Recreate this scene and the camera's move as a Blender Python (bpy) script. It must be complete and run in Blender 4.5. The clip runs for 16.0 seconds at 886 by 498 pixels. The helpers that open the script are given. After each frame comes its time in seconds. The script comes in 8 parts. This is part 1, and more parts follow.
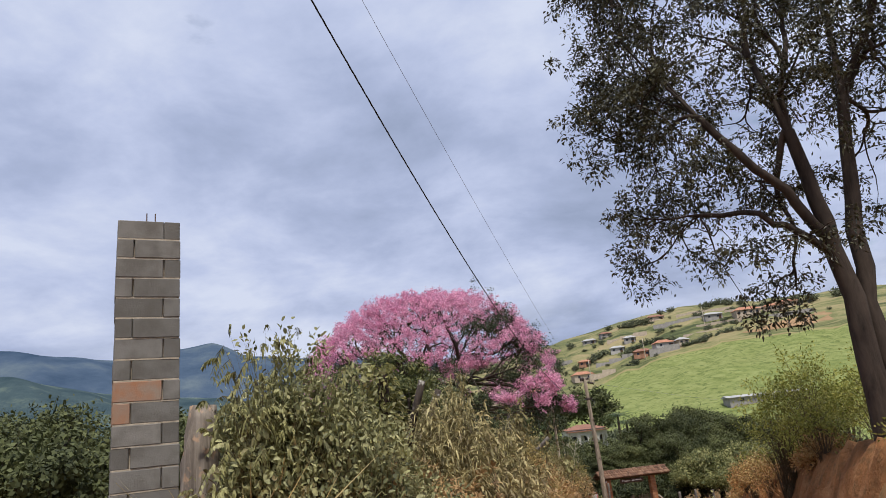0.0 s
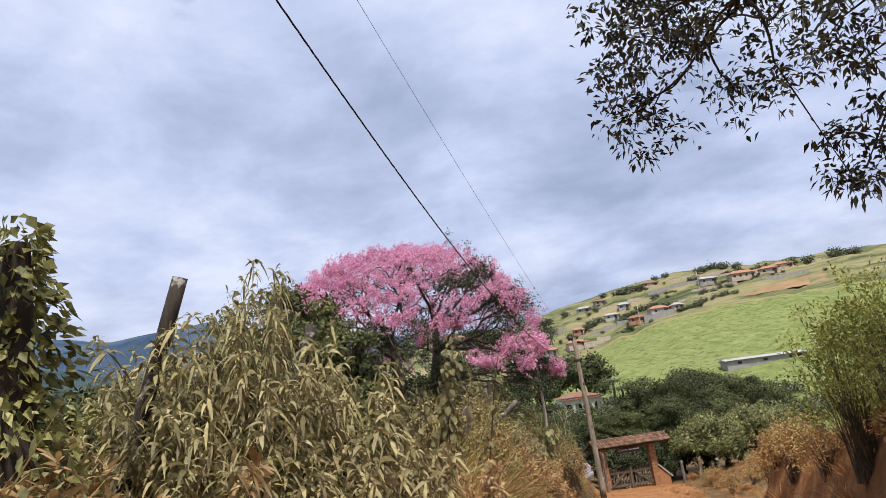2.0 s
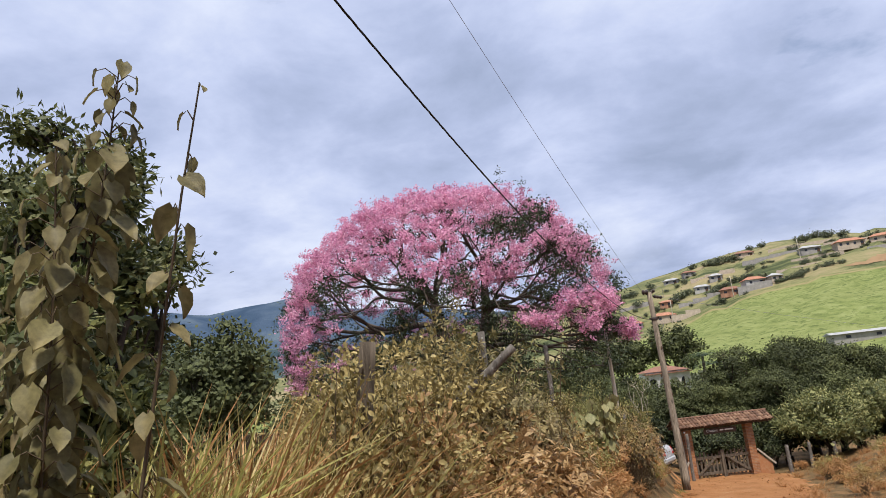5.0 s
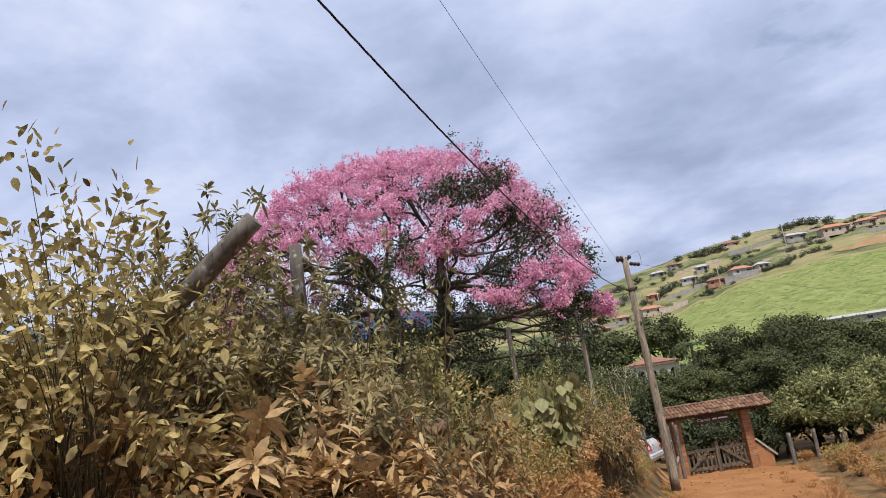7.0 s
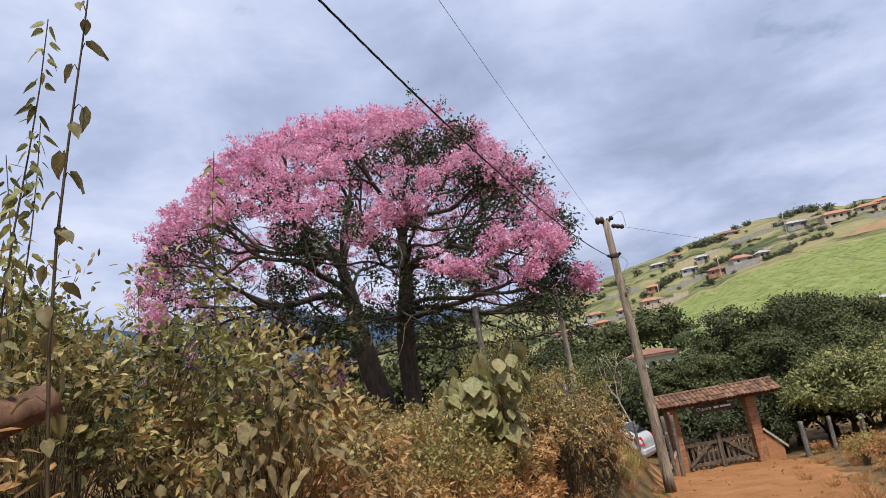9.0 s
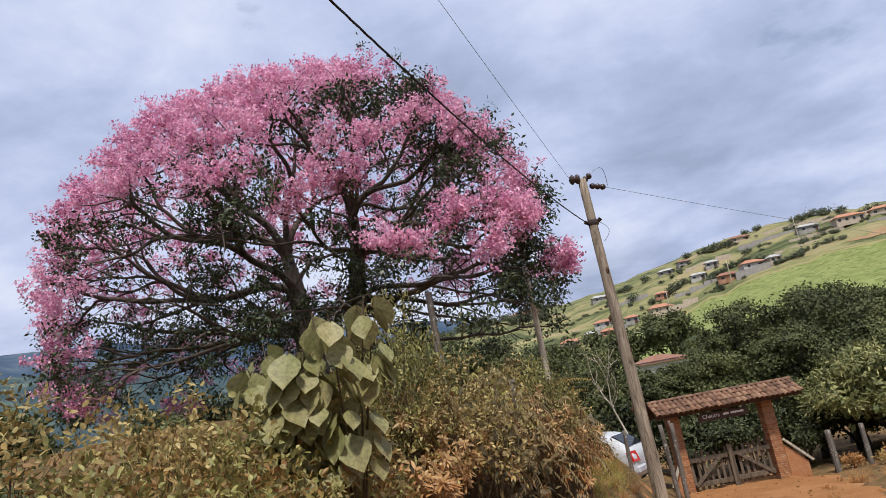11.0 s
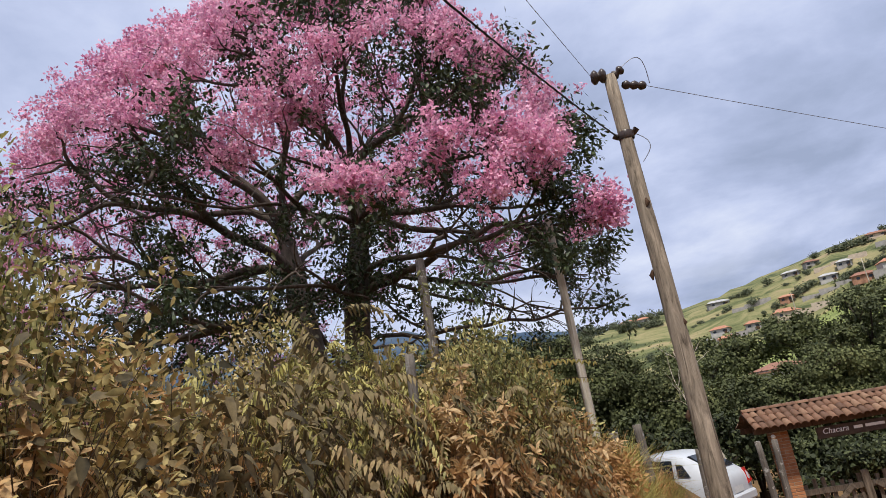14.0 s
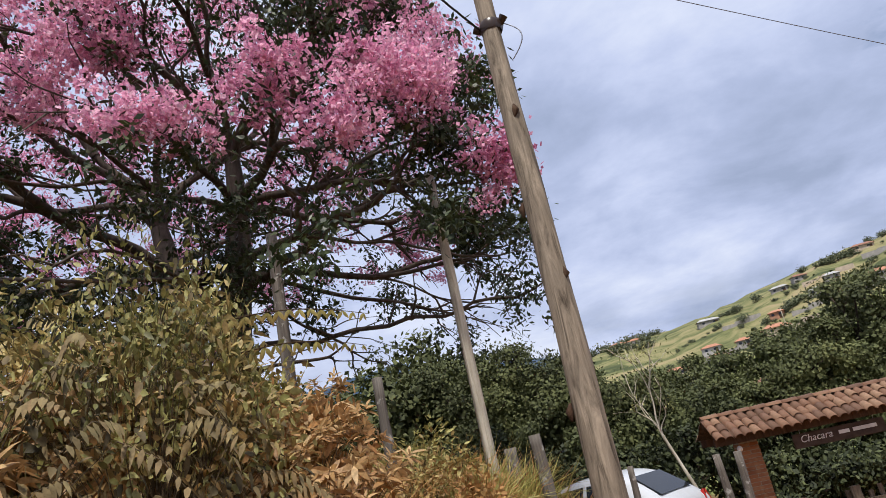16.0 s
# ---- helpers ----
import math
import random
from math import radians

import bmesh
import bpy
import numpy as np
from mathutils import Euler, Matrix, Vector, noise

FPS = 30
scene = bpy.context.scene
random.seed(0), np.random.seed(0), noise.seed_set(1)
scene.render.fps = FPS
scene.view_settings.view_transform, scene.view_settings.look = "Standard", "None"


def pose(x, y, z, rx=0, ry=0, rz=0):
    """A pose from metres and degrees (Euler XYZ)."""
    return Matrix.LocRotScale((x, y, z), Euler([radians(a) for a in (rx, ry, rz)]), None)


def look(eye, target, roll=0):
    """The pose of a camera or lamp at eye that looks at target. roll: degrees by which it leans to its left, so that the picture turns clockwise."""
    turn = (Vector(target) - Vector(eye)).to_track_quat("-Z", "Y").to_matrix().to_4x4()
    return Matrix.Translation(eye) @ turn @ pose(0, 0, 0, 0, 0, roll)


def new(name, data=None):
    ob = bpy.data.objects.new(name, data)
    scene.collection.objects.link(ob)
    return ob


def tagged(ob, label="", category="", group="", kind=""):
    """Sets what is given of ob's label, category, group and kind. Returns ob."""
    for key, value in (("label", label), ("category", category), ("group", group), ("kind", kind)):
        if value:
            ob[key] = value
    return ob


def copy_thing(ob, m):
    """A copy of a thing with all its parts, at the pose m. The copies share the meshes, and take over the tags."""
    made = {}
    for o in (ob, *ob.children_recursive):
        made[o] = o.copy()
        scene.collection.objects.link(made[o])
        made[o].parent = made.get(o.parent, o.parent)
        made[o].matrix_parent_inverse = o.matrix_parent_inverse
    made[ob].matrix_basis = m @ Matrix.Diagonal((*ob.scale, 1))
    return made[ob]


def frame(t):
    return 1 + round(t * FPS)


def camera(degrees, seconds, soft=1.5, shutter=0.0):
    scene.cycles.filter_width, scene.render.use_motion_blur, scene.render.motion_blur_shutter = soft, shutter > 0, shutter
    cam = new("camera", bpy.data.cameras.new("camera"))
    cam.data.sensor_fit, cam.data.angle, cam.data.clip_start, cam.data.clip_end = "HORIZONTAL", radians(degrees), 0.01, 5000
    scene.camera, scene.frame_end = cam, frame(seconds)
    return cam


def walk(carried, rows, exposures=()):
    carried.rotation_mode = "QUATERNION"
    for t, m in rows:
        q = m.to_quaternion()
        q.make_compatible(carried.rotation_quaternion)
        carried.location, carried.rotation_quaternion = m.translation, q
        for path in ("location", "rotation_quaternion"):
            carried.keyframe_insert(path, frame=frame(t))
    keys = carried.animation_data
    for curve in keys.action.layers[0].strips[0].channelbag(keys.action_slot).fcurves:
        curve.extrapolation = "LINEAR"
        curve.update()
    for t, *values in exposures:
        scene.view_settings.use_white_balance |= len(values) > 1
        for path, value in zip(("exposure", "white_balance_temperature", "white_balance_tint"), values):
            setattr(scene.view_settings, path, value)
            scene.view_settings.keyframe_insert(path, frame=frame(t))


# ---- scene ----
cam = camera(66.5, 16.0, soft=0.8)
PATH = [
    (0, (0.0, 0.0, 1.65), (-0.339, 1.895, 2.191), -6.0),
    (0.5, (0.037, 1.271, 1.609), (-0.289, 3.173, 2.134), -6.6),
    (1, (0.094, 2.523, 1.583), (-0.226, 4.431, 2.092), -7.1),
    (1.5, (0.144, 3.806, 1.548), (-0.179, 5.72, 2.031), -7.1),
    (2, (0.252, 4.919, 1.432), (-0.082, 6.836, 1.897), -7.5),
    (2.5, (0.262, 5.993, 1.332), (-0.1, 7.905, 1.793), -7.5),
    (3, (0.237, 7.085, 1.248), (-0.21, 8.979, 1.71), -6.9),
    (3.5, (0.251, 8.266, 1.207), (-0.388, 10.109, 1.65), -5.9),
    (4, (0.339, 9.201, 1.145), (-0.349, 11.029, 1.574), -6.0),
    (4.5, (0.47, 9.935, 1.074), (-0.164, 11.786, 1.487), -6.3),
    (5, (0.559, 10.849, 1.02), (-0.021, 12.716, 1.442), -6.4),
    (7.3, (0.756, 15.799, 0.426), (0.212, 17.676, 0.85), -8.6),
    (7.5, (0.81, 16.115, 0.386), (0.265, 17.992, 0.808), -8.6),
    (8, (0.843, 17.081, 0.27), (0.293, 18.957, 0.693), -9.2),
    (8.5, (0.88, 17.998, 0.171), (0.33, 19.875, 0.59), -9.6),
    (9, (0.919, 18.933, 0.055), (0.374, 20.81, 0.477), -9.8),
    (9.5, (0.946, 19.919, -0.078), (0.409, 21.798, 0.346), -10.0),
    (10, (1.02, 20.885, -0.185), (0.488, 22.764, 0.243), -10.1),
    (10.2, (1.051, 21.287, -0.239), (0.522, 23.167, 0.194), -10.2),
    (12.3, (1.392, 25.661, -0.443), (0.664, 27.451, 0.073), -9.5),
    (12.5, (1.428, 25.955, -0.484), (0.665, 27.727, 0.042), -9.2),
    (13, (1.501, 26.702, -0.581), (0.682, 28.446, -0.043), -8.9),
    (13.5, (1.543, 27.455, -0.696), (0.707, 29.189, -0.156), -9.3),
    (14, (1.581, 28.171, -0.791), (0.744, 29.904, -0.249), -9.7),
    (14.5, (1.638, 28.92, -0.891), (0.799, 30.649, -0.337), -10.1),
    (15, (1.723, 29.773, -1.014), (0.88, 31.489, -0.427), -10.8),
    (15.5, (1.787, 30.714, -1.12), (0.961, 32.433, -0.516), -11.3),
    (16, (1.833, 31.711, -1.232), (1.046, 33.441, -0.612), -12.1),
]
walk(cam, [(t, look(eye, target, roll)) for t, eye, target, roll in PATH], ((0.0, -0.17), (0.5, -0.06), (1.0, 0.02), (2.0, 0.05), (5.0, 0.03), (8.0, 0.0), (12.5, -0.06), (14.0, -0.04), (16.0, 0.0)))

# ---- world, sun, exposure ----
SUN_DIR = Vector((0.16, -0.42, 0.95)).normalized()
world = bpy.data.worlds.new("world")
scene.world = world
world.use_nodes = True
wt = world.node_tree
wt.nodes.clear()


def wnode(kind, **values):
    n = wt.nodes.new(kind)
    for k, v in values.items():
        n.inputs[k].default_value = v
    return n


w_out = wnode("ShaderNodeOutputWorld")
w_bg = wnode("ShaderNodeBackground", Strength=1.0)
w_sky = wnode("ShaderNodeTexSky")
w_sky.sky_type, w_sky.sun_disc = "NISHITA", False
w_sky.sun_elevation = math.asin(SUN_DIR.z)
w_sky.sun_rotation = math.atan2(SUN_DIR.x, SUN_DIR.y)
w_scale = wt.nodes.new("ShaderNodeVectorMath")
w_scale.operation = "SCALE"
w_scale.inputs["Scale"].default_value = 0.12
wt.links.new(w_sky.outputs["Color"], w_scale.inputs[0])
w_co = wt.nodes.new("ShaderNodeTexCoord")
w_sep = wt.nodes.new("ShaderNodeSeparateXYZ")
wt.links.new(w_co.outputs["Generated"], w_sep.inputs[0])


def wmath(op, a, b):
    n = wt.nodes.new("ShaderNodeMath")
    n.operation = op
    for i, v in enumerate((a, b)):
        if isinstance(v, (int, float)):
            n.inputs[i].default_value = v
        else:
            wt.links.new(v, n.inputs[i])
    return n.outputs[0]


w_up = wmath("ADD", wmath("MAXIMUM", w_sep.outputs["Z"], 0.0), 0.22)
w_u, w_v = wmath("DIVIDE", w_sep.outputs["X"], w_up), wmath("DIVIDE", w_sep.outputs["Y"], w_up)
w_uv = wt.nodes.new("ShaderNodeCombineXYZ")
wt.links.new(w_u, w_uv.inputs[0]), wt.links.new(w_v, w_uv.inputs[1])


def wnoise(scale, detail, rough, warp, shift):
    m = wt.nodes.new("ShaderNodeMapping")
    m.inputs["Location"].default_value = shift
    wt.links.new(w_uv.outputs[0], m.inputs["Vector"])
    n = wnode("ShaderNodeTexNoise", Scale=scale, Detail=detail, Roughness=rough, Distortion=warp)
    wt.links.new(m.outputs[0], n.inputs["Vector"])
    return n.outputs[0]


def wramp(fac, stops):
    r = wt.nodes.new("ShaderNodeValToRGB")
    while len(r.color_ramp.elements) < len(stops):
        r.color_ramp.elements.new(0.5)
    for e, (p, c) in zip(r.color_ramp.elements, stops):
        e.position, e.color = p, (*c, 1)
    wt.links.new(fac, r.inputs[0])
    return r.outputs[0]


def wmix(fac, a, b, mode="MIX"):
    n = wt.nodes.new("ShaderNodeMixRGB")
    n.blend_type = mode
    for i, v in enumerate((fac, a, b)):
        if isinstance(v, (int, float)):
            n.inputs[i].default_value = v
        elif isinstance(v, tuple):
            n.inputs[i].default_value = (*v, 1)
        else:
            wt.links.new(v, n.inputs[i])
    return n.outputs[0]


w_big = wnoise(0.75, 3.0, 0.5, 0.2, (3.1, 1.7, 0.0))
w_fine = wnoise(2.6, 9.0, 0.57, 0.15, (0.4, 5.2, 2.0))
w_mixn = wmath("ADD", wmath("MULTIPLY", w_big, 0.5), wmath("MULTIPLY", w_fine, 0.5))
w_cloud = wramp(w_mixn, ((0.36, (0.36, 0.43, 0.615)), (0.45, (0.465, 0.54, 0.765)), (0.52, (0.585, 0.66, 0.895)), (0.60, (0.735, 0.80, 0.985))))
w_gap = wramp(wnoise(1.7, 7.0, 0.55, 0.2, (7.7, 2.3, 1.0)), ((0.30, (1, 1, 1)), (0.35, (0, 0, 0))))
w_all = wmix(wmath("MULTIPLY", w_gap, 0.45), w_cloud, w_scale.outputs[0])
# brighter veil of cloud low over the hills
w_low = wramp(w_sep.outputs["Z"], ((0.0, (0.5, 0.5, 0.5)), (0.10, (0.42, 0.42, 0.42)), (0.24, (0.0, 0.0, 0.0))))
w_streak = wramp(wnoise(1.6, 8.0, 0.6, 0.3, (1.0, 9.0, 4.0)), ((0.42, (0, 0, 0)), (0.62, (1, 1, 1))))
w_lowf = wmath("MULTIPLY", w_low, w_streak)
w_all = wmix(w_lowf, w_all, (0.80, 0.84, 0.92))
wt.links.new(w_all, w_bg.inputs["Color"])
wt.links.new(w_bg.outputs[0], w_out.inputs["Surface"])

sun = new("sun", bpy.data.lights.new("sun", "SUN"))
sun.data.energy, sun.data.angle, sun.data.color = 5.0, radians(6), (1.0, 0.95, 0.87)
sun.matrix_world = look(SUN_DIR * 50, (0, 0, 0))


# ---- materials ----
class Mat:
    """A small builder of node materials."""

    def __init__(self, name, rough=0.7, metal=0.0, spec=0.3):
        self.m = bpy.data.materials.new(name)
        self.m.use_nodes = True
        self.t = self.m.node_tree
        self.b = self.t.nodes["Principled BSDF"]
        self.b.inputs["Roughness"].default_value = rough
        self.b.inputs["Metallic"].default_value = metal
        self.b.inputs["Specular IOR Level"].default_value = spec
        self.co = self.t.nodes.new("ShaderNodeTexCoord")
        self.geo = self.t.nodes.new("ShaderNodeNewGeometry")
        self.info = self.t.nodes.new("ShaderNodeObjectInfo")

    def put(self, value, socket):
        if isinstance(value, (int, float)):
            socket.default_value = value
        elif isinstance(value, tuple):
            socket.default_value = (*value, 1) if len(value) == 3 and socket.type == "RGBA" else value
        else:
            self.t.links.new(value, socket)

    def noise(self, scale, detail=5.0, rough=0.55, warp=0.0, space="Object", stretch=(1, 1, 1)):
        v = self.geo.outputs["Position"] if space == "World" else self.co.outputs["Object"]
        if stretch != (1, 1, 1):
            mp = self.t.nodes.new("ShaderNodeMapping")
            mp.inputs["Scale"].default_value = stretch
            self.t.links.new(v, mp.inputs["Vector"])
            v = mp.outputs[0]
        n = self.t.nodes.new("ShaderNodeTexNoise")
        self.t.links.new(v, n.inputs["Vector"])
        for k, x in (("Scale", scale), ("Detail", detail), ("Roughness", rough), ("Distortion", warp)):
            n.inputs[k].default_value = x
        return n.outputs[0]

    def ramp(self, fac, stops):
        r = self.t.nodes.new("ShaderNodeValToRGB")
        while len(r.color_ramp.elements) < len(stops):
            r.color_ramp.elements.new(0.5)
        for e, (p, c) in zip(r.color_ramp.elements, stops):
            e.position, e.color = p, ((c, c, c, 1) if isinstance(c, (int, float)) else (*c, 1))
        self.t.links.new(fac, r.inputs[0])
        return r.outputs[0]

    def mix(self, fac, a, b, mode="MIX"):
        n = self.t.nodes.new("ShaderNodeMixRGB")
        n.blend_type = mode
        for v, s in zip((fac, a, b), n.inputs):
            self.put(v, s)
        return n.outputs[0]

    def math(self, op, a, b=0.0):
        n = self.t.nodes.new("ShaderNodeMath")
        n.operation = op
        self.put(a, n.inputs[0]), self.put(b, n.inputs[1])
        return n.outputs[0]

    def axis(self, which, space="Object"):
        s = self.t.nodes.new("ShaderNodeSeparateXYZ")
        self.t.links.new(self.geo.outputs["Position"] if space == "World" else self.co.outputs["Object"], s.inputs[0])
        return s.outputs[which]

    def color(self, c):
        self.put(c, self.b.inputs["Base Color"])
        return self

    def bump(self, height, strength=0.4, distance=0.02):
        n = self.t.nodes.new("ShaderNodeBump")
        n.inputs["Strength"].default_value, n.inputs["Distance"].default_value = strength, distance
        self.t.links.new(height, n.inputs["Height"])
        self.t.links.new(n.outputs[0], self.b.inputs["Normal"])
        return self

    def thin(self, amount, color):
        """Lets some light pass, as leaves and petals do."""
        tr = self.t.nodes.new("ShaderNodeBsdfTranslucent")
        self.put(color, tr.inputs["Color"])
        mx = self.t.nodes.new("ShaderNodeMixShader")
        mx.inputs[0].default_value = amount
        out = self.t.nodes["Material Output"]
        self.t.links.new(self.b.outputs[0], mx.inputs[1])
        self.t.links.new(tr.outputs[0], mx.inputs[2])
        self.t.links.new(mx.outputs[0], out.inputs["Surface"])
        return self


def leaf_material(name, dark, mid, light, dust=None, dust_low=0.1, dust_high=1.6, dust_most=0.85, rough=0.55, thin=0.25, patch=1.3, own=0.65, speck=0.8):
    """Leaves that differ one by one, in drifts, with road dust on the lower ones."""
    k = Mat(name, rough=rough, spec=0.35)
    drift = k.noise(patch, 3.0, space="World")
    each = k.geo.outputs["Random Per Island"]
    f = k.math("ADD", k.math("MULTIPLY", each, own), k.math("MULTIPLY", k.math("SUBTRACT", drift, 0.32), 1.0))
    c = k.ramp(f, ((0.08, dark), (0.48, mid), (0.95, light)))
    if dust:
        z = k.axis("Z")
        jit = k.math("MULTIPLY", k.math("SUBTRACT", k.noise(2.2, 3.0, space="World"), 0.5), 1.6)
        leafwise = k.math("MULTIPLY", k.math("SUBTRACT", each, 0.5), 0.9)
        g = k.math("ADD", k.math("ADD", z, jit), leafwise)
        m = k.t.nodes.new("ShaderNodeMapRange")
        for s, v in (("From Min", dust_low), ("From Max", dust_high), ("To Min", dust_most), ("To Max", 0.0)):
            m.inputs[s].default_value = v
        k.t.links.new(g, m.inputs["Value"])
        c = k.mix(m.outputs[0], c, dust)
    c = k.mix(speck, c, k.ramp(k.noise(34.0, 4.0, 0.6, space="World"), ((0.32, 0.58), (0.5, 1.0), (0.68, 1.35))), "MULTIPLY")
    k.color(c)
    return k.thin(thin, c).m


def bark_material(name, dark, light, scale=9.0):
    k = Mat(name, rough=0.85, spec=0.2)
    n = k.noise(scale, 6.0, 0.65, 0.4, stretch=(1, 1, 0.25))
    k.color(k.mix(k.ramp(k.noise(1.7, 4.0), ((0.4, 0.0), (0.7, 0.6))), k.ramp(n, ((0.3, dark), (0.75, light))), light))
    return k.bump(n, 0.8, 0.02).m


def wood_material(name, dark, light, lichen=None):
    k = Mat(name, rough=0.82, spec=0.2)
    n = k.noise(14.0, 8.0, 0.7, 0.6, stretch=(1, 1, 0.06))
    c = k.ramp(n, ((0.34, dark), (0.5, tuple(0.5 * (a + b) for a, b in zip(dark, light))), (0.66, light)))
    c = k.mix(k.ramp(k.noise(2.4, 5.0), ((0.45, 0.0), (0.65, 0.55))), c, tuple(0.55 * a for a in light))
    if lichen:
        c = k.mix(k.ramp(k.noise(11.0, 5.0, 0.6), ((0.57, 0.0), (0.66, 0.8))), c, lichen)
    k.color(c)
    return k.bump(n, 0.9, 0.015).m


DUST = (0.46, 0.225, 0.080)
M_PETAL = leaf_material("pink_petals", (0.46, 0.155, 0.29), (0.74, 0.345, 0.505), (0.93, 0.62, 0.745), rough=0.6, thin=0.42, patch=0.8)
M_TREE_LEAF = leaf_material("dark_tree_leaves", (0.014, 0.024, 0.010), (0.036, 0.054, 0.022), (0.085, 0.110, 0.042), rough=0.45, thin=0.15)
M_OVER_LEAF = leaf_material("overhanging_leaves", (0.018, 0.019, 0.011), (0.047, 0.046, 0.024), (0.115, 0.108, 0.054), rough=0.45, thin=0.12)
M_FAR_LEAF = leaf_material("valley_leaves", (0.032, 0.040, 0.015), (0.108, 0.122, 0.043), (0.27, 0.272, 0.10), rough=0.75, thin=0.15, patch=0.55, own=0.28, speck=0.25)
# leaf colours darkened to stand for the shade under the valley trees
M_UNDER = leaf_material("shade_coloured_leaves", (0.010, 0.014, 0.006), (0.034, 0.044, 0.016), (0.10, 0.115, 0.042), rough=0.7, thin=0.12, patch=0.8)
# far bushes: leaf colours made paler and greyer to carry distance haze
M_HILL_BUSH = leaf_material("hazy_hill_bush_leaves", (0.07, 0.082, 0.048), (0.125, 0.14, 0.08), (0.20, 0.215, 0.125), rough=0.7, thin=0.15, patch=0.5, own=0.3, speck=0.3)
M_MANGO = leaf_material("mango_leaves", (0.042, 0.058, 0.018), (0.16, 0.172, 0.058), (0.39, 0.37, 0.15), thin=0.2)
M_YELLOW = leaf_material("yellow_green_leaves", (0.10, 0.115, 0.02), (0.28, 0.29, 0.058), (0.46, 0.43, 0.11), dust=DUST, dust_low=-0.3, dust_high=0.5, dust_most=0.35, thin=0.4)
M_OLIVE = leaf_material("olive_leaves", (0.057, 0.05, 0.016), (0.304, 0.236, 0.086), (0.583, 0.46, 0.195), dust=DUST, dust_high=1.35, thin=0.33)
M_GREEN = leaf_material("green_leaves", (0.046, 0.05, 0.015), (0.225, 0.215, 0.068), (0.455, 0.41, 0.153), dust=DUST, dust_low=0.0, dust_high=0.9, thin=0.3)
M_BROAD = leaf_material("broad_leaves", (0.034, 0.034, 0.013), (0.139, 0.116, 0.05), (0.301, 0.23, 0.107), dust=(0.36, 0.225, 0.105), dust_low=-0.1, dust_high=1.5, dust_most=0.8, rough=0.75, thin=0.25, patch=3.0)
M_OCHRE = leaf_material("ochre_leaves", (0.11, 0.068, 0.025), (0.375, 0.245, 0.11), (0.58, 0.40, 0.20), dust=DUST, thin=0.33)
M_ROSETTE = leaf_material("whorled_leaves", (0.042, 0.041, 0.016), (0.194, 0.169, 0.068), (0.402, 0.325, 0.156), dust=(0.34, 0.22, 0.11), dust_low=0.2, dust_high=1.9, dust_most=0.8, thin=0.33)
M_WILLOW = leaf_material("narrow_leaves", (0.055, 0.052, 0.020), (0.265, 0.232, 0.102), (0.53, 0.445, 0.215), dust=(0.32, 0.215, 0.11), dust_low=0.2, dust_high=1.9, dust_most=0.8, thin=0.3)
M_DRY = leaf_material("dry_leaves", (0.118, 0.064, 0.024), (0.405, 0.235, 0.094), (0.58, 0.395, 0.19), dust=DUST, dust_low=0.0, dust_high=1.6, thin=0.33)
M_GRASS = leaf_material("dry_grass", (0.19, 0.145, 0.052), (0.40, 0.31, 0.12), (0.60, 0.49, 0.24), dust=DUST, dust_low=0.0, dust_high=0.8, thin=0.25)
M_WEED = leaf_material("fresh_weeds", (0.12, 0.115, 0.03), (0.32, 0.295, 0.08), (0.52, 0.46, 0.17), dust=DUST, dust_low=-3.2, dust_high=-1.9, dust_most=0.45, thin=0.28)
M_FROND = leaf_material("yellow_fronds", (0.07, 0.066, 0.018), (0.30, 0.265, 0.075), (0.55, 0.48, 0.17), dust=DUST, dust_low=-1.6, dust_high=-0.2, dust_most=0.7, thin=0.3)
M_DUSTGRASS = leaf_material("dusty_grass", (0.28, 0.13, 0.045), (0.42, 0.21, 0.08), (0.52, 0.31, 0.14), thin=0.2)
M_DARKBUSH = leaf_material("dark_bush_leaves", (0.03, 0.042, 0.014), (0.10, 0.115, 0.036), (0.25, 0.24, 0.085), thin=0.25)
M_BIG = leaf_material("big_leaves", (0.10, 0.12, 0.04), (0.215, 0.235, 0.088), (0.36, 0.345, 0.165), dust=(0.40, 0.27, 0.14), dust_low=-0.1, dust_high=0.5, dust_most=0.3, thin=0.3, patch=2.5)
M_HEART = leaf_material("heart_leaves", (0.034, 0.042, 0.015), (0.108, 0.110, 0.040), (0.29, 0.26, 0.105), dust=(0.40, 0.25, 0.12), dust_low=-0.2, dust_high=1.0, dust_most=0.25, rough=0.6, thin=0.28, patch=4.0)
M_FEATHER = leaf_material("feathery_leaves", (0.05, 0.055, 0.02), (0.21, 0.20, 0.075), (0.44, 0.42, 0.19), dust=DUST, dust_low=-0.4, dust_high=0.9, dust_most=0.7, thin=0.3)
M_FRESH = leaf_material("fresh_green_leaves", (0.048, 0.057, 0.024), (0.235, 0.232, 0.102), (0.49, 0.47, 0.23), dust=DUST, dust_low=-0.5, dust_high=0.9, dust_most=0.6, thin=0.3)
M_BRAMBLE = leaf_material("bramble_leaves", (0.026, 0.023, 0.010), (0.105, 0.078, 0.034), (0.25, 0.18, 0.08), dust=(0.33, 0.19, 0.085), dust_low=-1.6, dust_high=0.2, dust_most=0.7, rough=0.7, thin=0.25, patch=3.0)
M_PALM = leaf_material("palm_leaves", (0.03, 0.05, 0.02), (0.06, 0.09, 0.035), (0.11, 0.14, 0.06))
M_BARK = bark_material("grey_bark", (0.028, 0.022, 0.017), (0.13, 0.105, 0.085))
M_BARK_DARK = bark_material("dark_bark", (0.014, 0.011, 0.009), (0.075, 0.055, 0.042))
M_TWIG = bark_material("twigs", (0.045, 0.032, 0.018), (0.14, 0.10, 0.06), 20.0)
